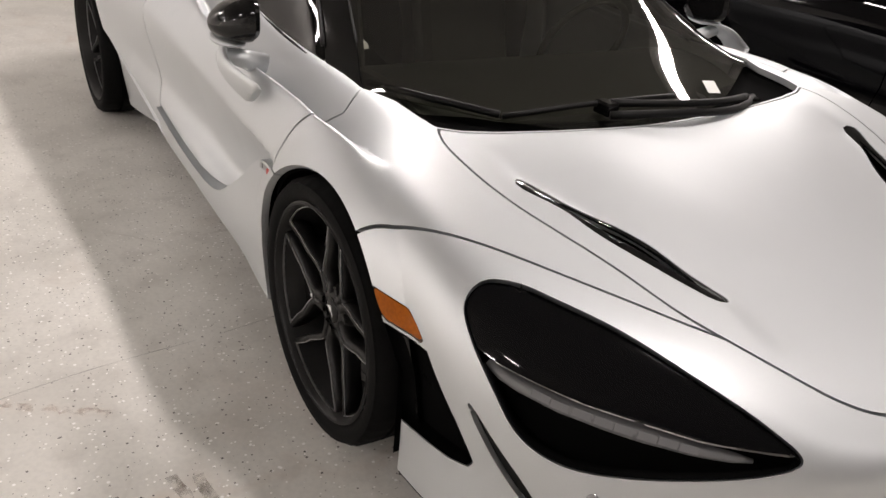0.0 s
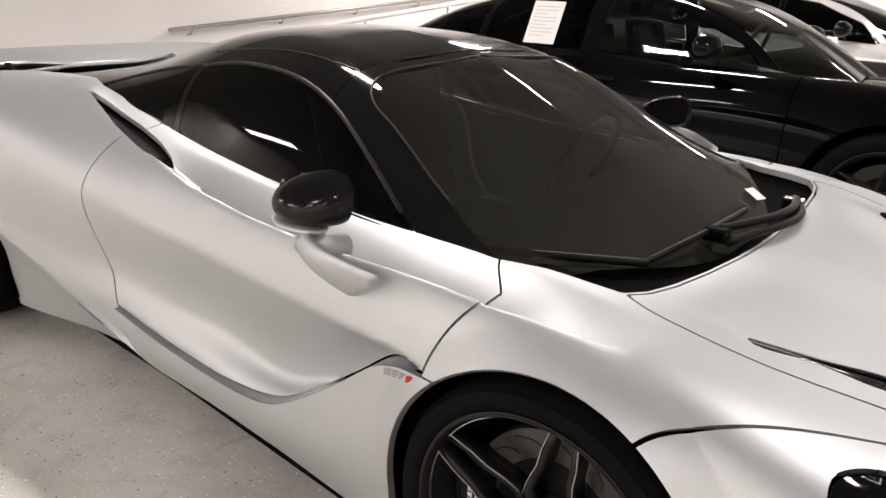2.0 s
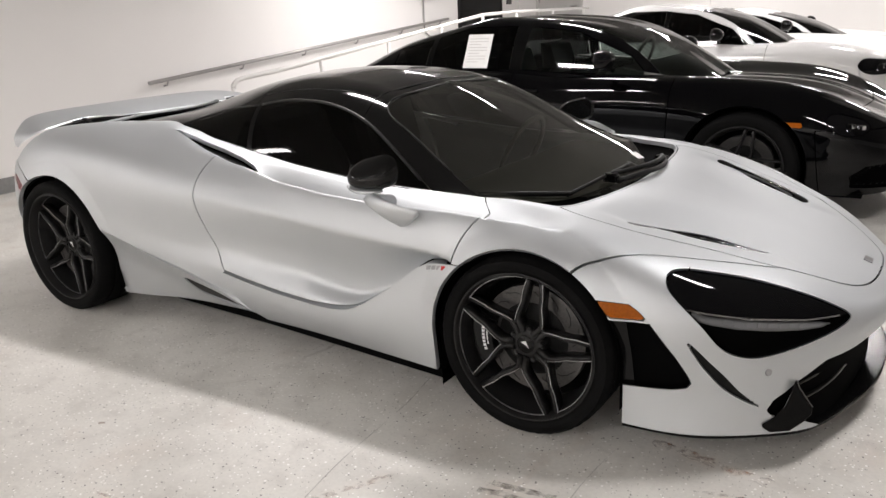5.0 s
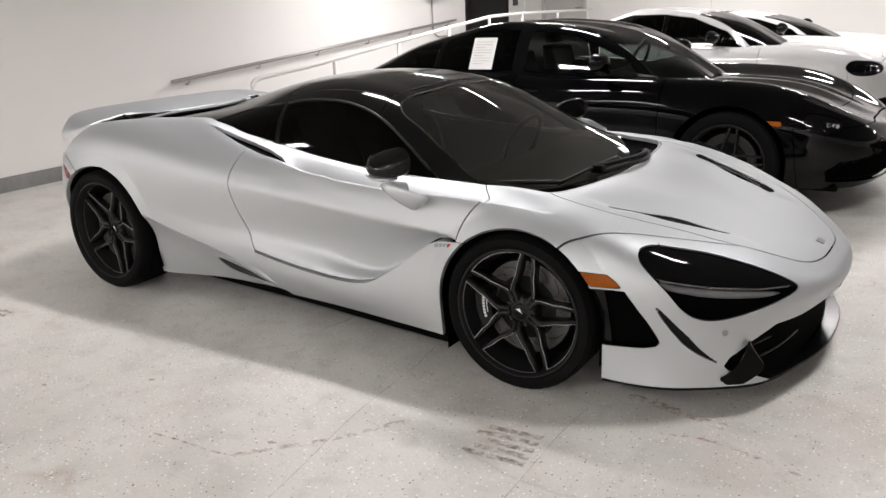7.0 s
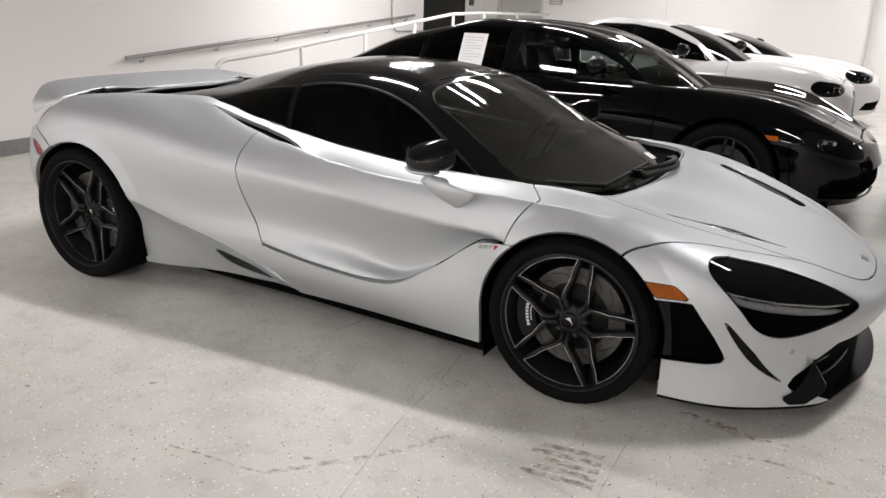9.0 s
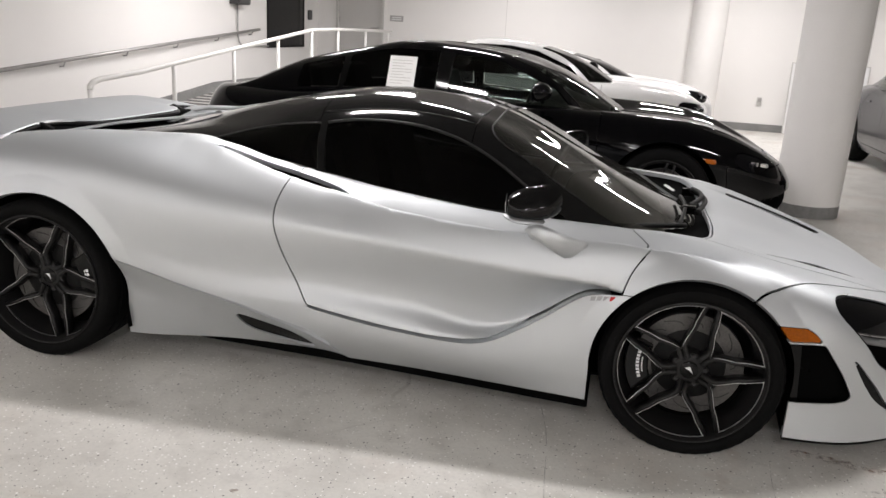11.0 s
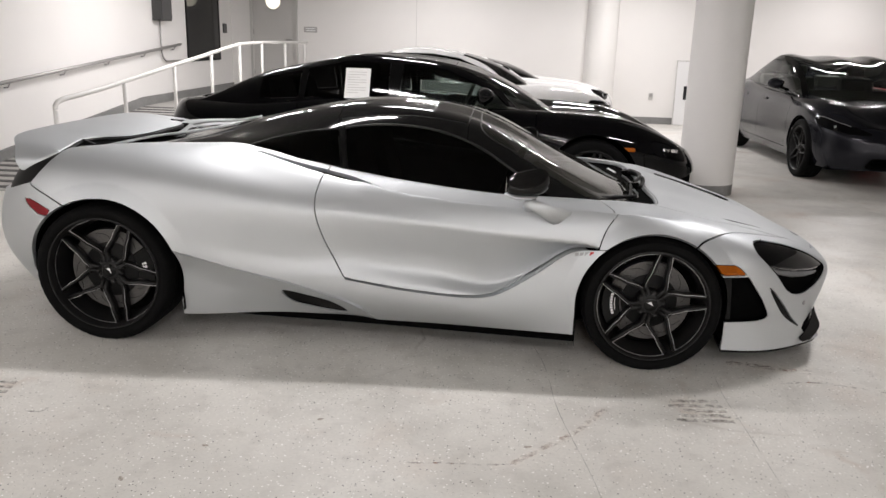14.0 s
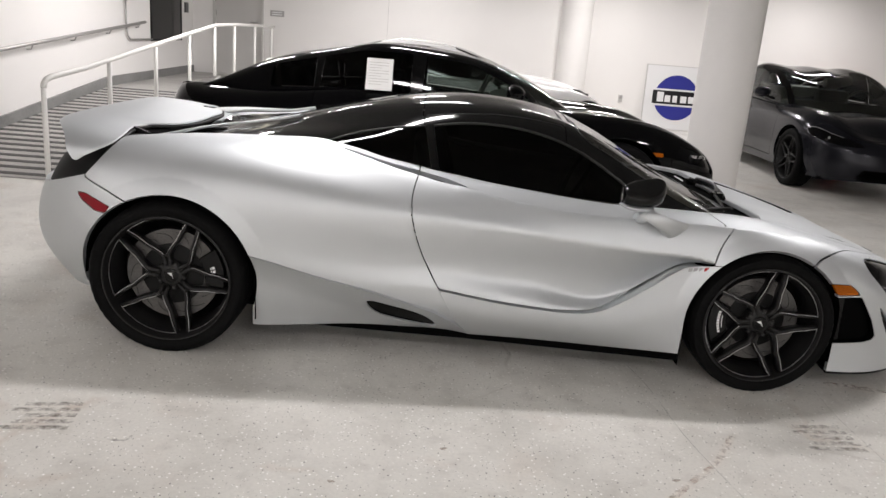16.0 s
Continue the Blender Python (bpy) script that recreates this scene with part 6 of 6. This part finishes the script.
def build_room():
    structure("floor", boxed(-5.6, X_EAST + 0.2, Y_SOUTH - 0.2, Y_NORTH + 0.2, -0.2, 0), FLOOR, "grey speckled epoxy garage floor with faint stains")
    # out of view; its dark colour dims the bounce from above
    structure("ceiling", boxed(-5.6, X_EAST + 0.2, Y_SOUTH - 0.2, Y_NORTH + 0.2, CEIL, CEIL + 0.2), CEILING, "unseen flat garage ceiling in dark grey")
    structure("wall_west", boxed(-0.2, 0, -13.0, 9.6, 0, CEIL), WALL, "white painted garage wall", WEST)
    structure("wall_east", boxed(X_EAST, X_EAST + 0.2, Y_SOUTH - 0.2, Y_NORTH + 0.2, 0, CEIL), WALL, "white painted garage wall")
    # south wall is added out of view, as a bounce surface
    structure("wall_south", boxed(-5.6, X_EAST, Y_SOUTH - 0.2, Y_SOUTH, 0, CEIL), BOUNCE_WALL, "white painted garage wall")
    # north wall with the door's opening
    d0, d1, sill, head = -4.70, -3.72, RISE, RISE + 2.22
    bm = bmesh.new()
    box(bm, -5.6, d0, Y_NORTH, Y_NORTH + 0.2, 0, CEIL)
    box(bm, d1, X_EAST, Y_NORTH, Y_NORTH + 0.2, 0, CEIL)
    box(bm, d0, d1, Y_NORTH, Y_NORTH + 0.2, head, CEIL)
    box(bm, d0, d1, Y_NORTH, Y_NORTH + 0.2, 0, sill)
    structure("wall_north", bm, WALL, "white painted garage wall with a grey door")
    structure("baseboard", boxed(-3.3, X_EAST, Y_NORTH - 0.02, Y_NORTH, 0, 0.13), GREY_BASE, "grey painted wall base strip")
    structure("baseboard_west", boxed(0, 0.02, -12.5, 0.6, 0, 0.14), GREY_BASE, "grey painted wall base strip", WEST)
    # door with frame, porthole, lever
    door = tagged(thing("door_1", "grey steel door with a lit round porthole", "", None, "", "structure"), kind="structure")
    part("door_leaf", boxed(d0 + 0.05, d1 - 0.05, Y_NORTH + 0.03, Y_NORTH + 0.08, sill + 0.005, head - 0.05, bevel=0.004), DOOR_PAINT, door)
    for nm, a in (("jamb", (d0, d0 + 0.05)), ("jamb", (d1 - 0.05, d1))):
        part(nm, boxed(a[0], a[1], Y_NORTH - 0.03, Y_NORTH + 0.12, sill, head, bevel=0.004), DOOR_PAINT, door, "grey steel door jamb")
    part("head_jamb", boxed(d0 + 0.05, d1 - 0.05, Y_NORTH - 0.03, Y_NORTH + 0.12, head - 0.05, head, bevel=0.004), DOOR_PAINT, door)
    cx, cz = -4.23, 2.14
    rim_bm = lathe([(0.145, -0.008), (0.175, -0.008), (0.18, 0.0), (0.145, 0.004)], 40, "y", None, True)
    bmesh.ops.translate(rim_bm, verts=rim_bm.verts, vec=(cx, Y_NORTH + 0.025, cz))
    part("porthole_rim", rim_bm, DOOR_PAINT, door, "", 40)
    pane = lathe([(0.001, 0.0), (0.146, 0.0)], 40)
    bmesh.ops.translate(pane, verts=pane.verts, vec=(cx, Y_NORTH + 0.024, cz))
    part("porthole", pane, PORT, door, "bright lit round pane")
    part("door_lever", tube(bmesh.new(), [(d1 - 0.13, Y_NORTH + 0.03, 1.42), (d1 - 0.13, Y_NORTH - 0.03, 1.42), (d1 - 0.25, Y_NORTH - 0.03, 1.415)], 0.014, 8), STEEL, door, "steel door lever", 60)
    for z in (0.75, 1.55, 2.35):
        part("hinge", boxed(d0 + 0.035, d0 + 0.065, Y_NORTH + 0.01, Y_NORTH + 0.035, z - 0.05, z + 0.05, bevel=0.003), STEEL, door, "steel hinge")
    plate = thing("wall_plate", "small grey sign plate beside the door", "sign")
    part("plate", boxed(-3.60, -3.33, Y_NORTH - 0.012, Y_NORTH, 1.56, 1.67, bevel=0.003), STEEL, plate)
    for i in range(2):
        part("text_bar", boxed(-3.56, -3.37, Y_NORTH - 0.015, Y_NORTH - 0.0125, 1.585 + 0.04 * i, 1.605 + 0.04 * i), PRINT, plate)
    # pilaster, wall joints, column
    for x in (-1.33, 5.0):
        structure("wall_joint", boxed(x - 0.004, x + 0.004, Y_NORTH - 0.004, Y_NORTH, 0.13, CEIL), DOOR_PAINT, "thin vertical joint in the white wall")
    bm = lathe([(0.30, 0), (0.30, CEIL)], 48, "z")
    structure("pilaster", bm, WALL, "round white column half sunk in the back wall", Matrix.Translation((2.30, Y_NORTH - 0.02, 0)), 40)
    col = structure("column", lathe([(0.283, 0.11), (0.283, CEIL)], 56, "z"), WALL, "round white painted concrete column with a grey foot", Matrix.Translation((2.735, 3.99, 0)), 40)
    part("column_foot", lathe([(0.286, 0.0), (0.286, 0.108), (0.283, 0.111)], 56, "z"), GREY_BASE, col, "grey painted column foot", 40)


def build_ramp():
    """A walkway ramp with ribbed concrete, up to a landing before the door."""
    x0, x1 = -5.25, -3.30
    bm = bmesh.new()
    prism(bm, [(RAMP_FROM, -0.05), (RAMP_FROM, 0.012), (RAMP_TO, RISE), (Y_NORTH, RISE), (Y_NORTH, -0.05)], x0, x1, "x")
    ramp = structure("walkway_ramp", bm, RAMP, "ribbed concrete walkway ramp with dark grooves")
    n = 24
    slope = (RISE - 0.012) / (RAMP_TO - RAMP_FROM)
    for k in range(n):
        y = RAMP_FROM + 0.10 + (RAMP_TO - RAMP_FROM - 0.2) * k / (n - 1)
        z = 0.012 + slope * (y - RAMP_FROM)
        bm = boxed(x0 + 0.35, x1 - 0.06, -0.036, 0.036, -0.002, 0.004)
        bmesh.ops.transform(bm, matrix=Matrix.Translation((0, y, z)) @ Matrix.Rotation(math.atan(slope), 4, "X"), verts=bm.verts)
        part("groove", bm, GROOVE, ramp)
    kerb = bmesh.new()
    prism(kerb, [(RAMP_FROM - 0.1, 0), (RAMP_FROM - 0.1, 0.10), (RAMP_FROM + 0.2, 0.14), (RAMP_TO, RISE + 0.13), (Y_NORTH - 0.05, RISE + 0.13), (Y_NORTH - 0.05, 0)], 0.0, 0.03, "x")
    for v in kerb.verts:
        v.co = Vector((v.co.x, v.co.y - 2.0, v.co.z))
    structure("ramp_base_strip", kerb, GREY_BASE, "grey painted base strip along the ramp", WEST)


def build_rails():
    X = -3.43
    rail = thing("guard_rail", "white painted tubular guard rail along the ramp", "railing")
    tops = [(2.20, 0.855), (2.30, 0.885), (2.95, 0.93), (7.04, 1.352), (8.09, 1.375), (10.9, 1.37)]
    pts = [(X, 2.19, 0.80)] + [(X, y, z) for y, z in tops]
    part("top_rail", tube(bmesh.new(), [(X, 2.19, 0.80), (X, 2.20, 0.84), (X, 2.24, 0.868), (X, 2.32, 0.885)] + [(X, y, z) for y, z in tops[2:]], 0.024, 12), WHITE_METAL, rail, "", 60)
    for y in (2.19, 3.48, 4.73, 5.92, 7.04, 8.09, 9.4, 10.7):
        zt = np.interp(y, [p[0] for p in tops], [p[1] for p in tops])
        zb = np.interp(y, (RAMP_FROM, RAMP_TO), (0, RISE))
        part("post", tube(bmesh.new(), [(X, y, zb), (X, y, zt - 0.015)], 0.022, 10), WHITE_METAL, rail, "", 60)
    hand = thing("wall_handrail", "dull steel handrail bracketed to the white wall", "railing", WEST)
    line = [(0.075, 0.20, 0.83), (0.075, 6.45, 1.30)]
    part("rail_bar", tube(bmesh.new(), line, 0.021, 12), STEEL, hand, "", 60)
    for k in range(6):
        y = 0.45 + 1.15 * k
        z = 0.83 + 0.47 * (y - 0.20) / 6.25
        part("bracket", tube(bmesh.new(), [(0.0, y, z - 0.07), (0.05, y, z - 0.065), (0.075, y, z - 0.015)], 0.008, 8), STEEL, hand, "", 60)


def build_wall_fittings():
    """Black glazed opening, switch box with its conduit, outlet and leaning sign."""
    win = thing("window_1", "black unlit window panel with a thin frame in the white wall", "", WEST, "", "structure")
    part("pane", boxed(0.0, 0.012, 6.95, 8.55, 1.03, 2.55), GLOSS, win, "black glass pane")
    for a in ((6.91, 6.95, 1.0, 2.58), (8.55, 8.59, 1.0, 2.58), (6.95, 8.55, 1.0, 1.03), (6.95, 8.55, 2.55, 2.58)):
        part("window_frame", boxed(0.0, 0.02, *a), TRIM, win)
    bx = thing("switch_box", "dark grey metal switch box on the wall", "electrical box", WEST)
    part("case", boxed(0.0, 0.14, 5.55, 5.98, 1.66, 2.24, bevel=0.01), IRON_GREY, bx)
    part("lid", boxed(0.14, 0.155, 5.57, 5.96, 1.68, 2.22, bevel=0.005), IRON_GREY, bx)
    part("switch_lever", boxed(0.06, 0.10, 5.98, 6.03, 2.0, 2.16, bevel=0.01), IRON, bx, "dark switch lever")
    part("conduit", tube(bmesh.new(), [(0.03, 5.76, 1.66), (0.03, 5.76, 1.20), (0.03, 5.80, 1.10), (0.03, 5.92, 1.04), (0.03, 6.90, 1.03)], 0.013, 8), STEEL, bx, "thin steel conduit", 60)
    part("feed_pipe", tube(bmesh.new(), [(0.03, 5.76, 2.24), (0.03, 5.76, CEIL)], 0.016, 8), STEEL, bx, "", 60)
    sw = thing("light_switch", "small grey switch plate on the wall", "switch", WEST)
    part("plate", boxed(0.0, 0.03, 8.80, 8.98, 1.50, 1.68, bevel=0.004), IRON_GREY, sw)
    out = thing("wall_outlet", "pale wall outlet with a green-tinged cover", "outlet")
    part("plate", boxed(3.30, 3.38, Y_NORTH - 0.03, Y_NORTH, 0.46, 0.60, bevel=0.004), DOOR_PAINT, out)
    part("cover", boxed(3.31, 3.37, Y_NORTH - 0.045, Y_NORTH - 0.03, 0.52, 0.59, bevel=0.004), STEEL, out)
    sign = thing("sign_board", "white sign board with a blue disc leaning on the wall", "sign")
    sign.matrix_basis = Matrix.Translation((4.42, Y_NORTH - 0.10, 0.005)) @ Matrix.Rotation(radians(-4), 4, "X")
    part("board", boxed(-0.62, 0.62, -0.015, 0.015, 0, 1.22, bevel=0.006), PRINT, sign, "white board")
    for e in ((-0.635, -0.62, 0, 1.235), (0.62, 0.635, 0, 1.235), (-0.62, 0.62, 1.22, 1.235)):
        part("board_edge", boxed(e[0], e[1], -0.018, 0.018, e[2], e[3]), DOOR_PAINT, sign, "grey board edge")
    disc = lathe([(0.001, 0), (0.435, 0), (0.435, 0.006), (0.001, 0.006)], 56)
    bmesh.ops.translate(disc, verts=disc.verts, vec=(0, -0.022, 0.62))
    part("disc", disc, BLUE, sign, "dark blue disc")
    part("white_band", boxed(-0.50, 0.50, -0.026, -0.0225, 0.455, 0.785), PRINT, sign, "white band")
    part("black_band", boxed(-0.47, 0.47, -0.030, -0.0265, 0.49, 0.75), SIGN_BLACK, sign, "black name band")
    for i, (w, h) in enumerate(((0.13, 0.19), (0.11, 0.13), (0.09, 0.13), (0.12, 0.13), (0.11, 0.13))):
        x = -0.38 + 0.155 * i
        part("name_bar", boxed(x, x + w, -0.033, -0.0305, 0.53, 0.53 + h), PRINT, sign, "white bar of lettering")
    red = thing("parts_bin", "small red plastic bin by the back wall", "bin")
    part("bin_body", boxed(7.15, 7.65, Y_NORTH - 0.55, Y_NORTH - 0.1, 0, 0.85, bevel=0.03), BADGE_RED, red)


def build_lamps():
    for i, (x, y, power) in enumerate(LAMPS):
        fix = thing("ceiling_lamp", "short white rectangular ceiling lamp, unseen, placed for its light", "lamp", Matrix.Translation((x, y, CEIL)), "ceiling lamps")
        part("housing", boxed(-0.46, 0.46, -0.13, 0.13, -0.05, 0, bevel=0.008), WHITE_METAL, fix)
        d = bpy.data.lights.new("tube_light", "AREA")
        d.shape, d.size, d.size_y, d.energy = "RECTANGLE", 0.80, 0.17, power
        d.color = LAMP_TINT
        ob = new("tube_light", d)
        ob.matrix_basis = pose(x, y, CEIL - 0.056)


def bmesh_plane(x0, x1, y0, y1, z):
    bm = bmesh.new()
    n = 6
    grid = [[bm.verts.new((x0 + (x1 - x0) * i / n, y0 + (y1 - y0) * j / n, z)) for i in range(n + 1)] for j in range(n + 1)]
    for j in range(n):
        for i in range(n):
            bm.faces.new((grid[j][i], grid[j][i + 1], grid[j + 1][i + 1], grid[j + 1][i]))
    return bm


def build_stains():
    """Grid-like tyre rust marks and smudges dried onto the floor."""
    rng = random.Random(5)
    for name, x, y, n, turn in (("tyre_mark", 1.49, -1.36, 5, 6), ("tyre_mark", -1.58, -1.63, 5, 8)):
        st = thing(name, "brown tyre tread mark with pale gaps on the floor", "stain", Matrix.Translation((x, y, 0)) @ Matrix.Rotation(radians(turn), 4, "Z"))
        for k in range(n):
            bm = bmesh.new()
            yy = -0.09 + 0.045 * k
            cut = 0.03 * (k % 3)
            pts = [(-0.12 + cut + (0.24 - cut) * i / 12 + 0.004 * rng.random(), yy + rng.uniform(-0.004, 0.004) + 0.014) for i in range(13)]
            low = [(p, q - 0.028 + rng.uniform(-0.003, 0.003)) for p, q in pts[::-1]]
            bm.faces.new([bm.verts.new((p, q, 0.0022)) for p, q in pts + low])
            part("tread_bar", bm, TREAD, st)
        part("smudge", bmesh_plane(-0.30, 0.14, -0.16, 0.13, 0.0012), SMUDGE, st, "soft brown smudge")
    for pts, w, material, label in (([(0.70, -1.90), (0.80, -1.785), (0.92, -1.66), (1.015, -1.52), (1.095, -1.40)], 0.030, RUST, "reddish rust scuff across the floor"),
                                    ([(-1.295, -1.751), (-1.257, -1.766), (-1.219, -1.76), (-1.209, -1.725)], 0.012, TREAD, "small dark curled mark on the floor"),
                                    ([(1.75, -0.80), (1.94, -0.83), (2.15, -0.87)], 0.05, RUST, "reddish rust scuff under the nose"),
                                    ([(1.95, -1.02), (2.10, -0.98), (2.24, -1.00), (2.45, -1.06)], 0.018, RUST, "thin reddish scuff on the floor by the nose"),
                                    ([(0.70, -0.4), (0.85, -0.99), (0.885, -1.41), (0.975, -1.90), (1.05, -2.6)], 0.0045, SEAM, "hairline seam in the floor coating"),
                                    ([(1.66, -0.9), (1.64, -1.14), (1.645, -1.39), (1.66, -2.0)], 0.004, SEAM, "hairline seam in the floor coating"),
                                    ([(0.30, -1.95), (0.45, -1.93), (0.62, -1.92), (0.70, -1.90)], 0.012, RUST, "faint scuff trailing over the floor")):
        line = open_curve(pts, 14)
        bm = bmesh.new()
        rows = []
        for k, (x, y) in enumerate(line):
            x1, y1 = line[min(k + 1, len(line) - 1)] - line[max(k - 1, 0)]
            h = math.hypot(x1, y1)
            a, b = w * rng.uniform(0.3, 0.6), w * rng.uniform(0.3, 0.6)
            rows.append((bm.verts.new((x - y1 / h * a, y + x1 / h * a, 0.0016)), bm.verts.new((x + y1 / h * b, y - x1 / h * b, 0.0016))))
        for p, q in zip(rows, rows[1:]):
            bm.faces.new((p[0], q[0], q[1], p[1]))
        tagged(part("floor_scuff", bm, material, None), label, "stain")
    for x, y, r in ((0.74, -1.97, 0.07), (1.347, -1.42, 0.08), (0.30, -1.62, 0.05), (-0.35, -2.2, 0.06), (2.3, -1.3, 0.16), (2.05, -0.95, 0.2)):
        tagged(part("floor_smudge", bmesh_plane(x - r, x + r, y - r * 0.7, y + r * 0.7, 0.0009), SMUDGE, None), "soft brown smudge dried on the floor", "stain", "floor smudges")
    for k in range(16):
        x, y = rng.uniform(-2.5, 2.8), rng.uniform(-3.2, -1.2)
        r = rng.uniform(0.004, 0.014)
        bm = bmesh.new()
        bm.faces.new([bm.verts.new((r * rng.uniform(0.5, 1.1) * math.cos(a) * 1.6, r * rng.uniform(0.5, 1.1) * math.sin(a), 0.0012)) for a in np.linspace(0, 2 * math.pi, 12, endpoint=False)])
        ob = part("floor_chip", bm, STAIN, None)
        ob.matrix_basis = pose(x, y, 0, 0, 0, rng.uniform(0, 180))
        tagged(ob, "small brown chip worn in the floor", "stain", "floor chips")


build_room()
build_ramp()
build_rails()
build_wall_fittings()
build_lamps()
build_sports_car()
build_saloon("black_saloon", "glossy black low four-door sports saloon", pose(-0.12, 3.10, 0), BLACK_CAR, BLACK_PAINT, CLEAR_GLASS)
build_window_paper()
build_saloon("white_saloon", "glossy white saloon with black mirrors", pose(-0.20, 6.72, 0), WHITE_SALOON, WHITE_PAINT, DARK_GLASS, 10)
build_saloon("white_coupe", "glossy white low coupe by the back wall", pose(0.07, 9.15, 0), WHITE_COUPE, WHITE_PAINT, DARK_GLASS, 20)
build_saloon("grey_saloon", "dark metallic grey electric saloon parked nose out", pose(5.09, 6.82, 0, 0, 0, -90), GREY_CAR, GREY_PAINT, LIGHT_GLASS, 8)
build_stains()
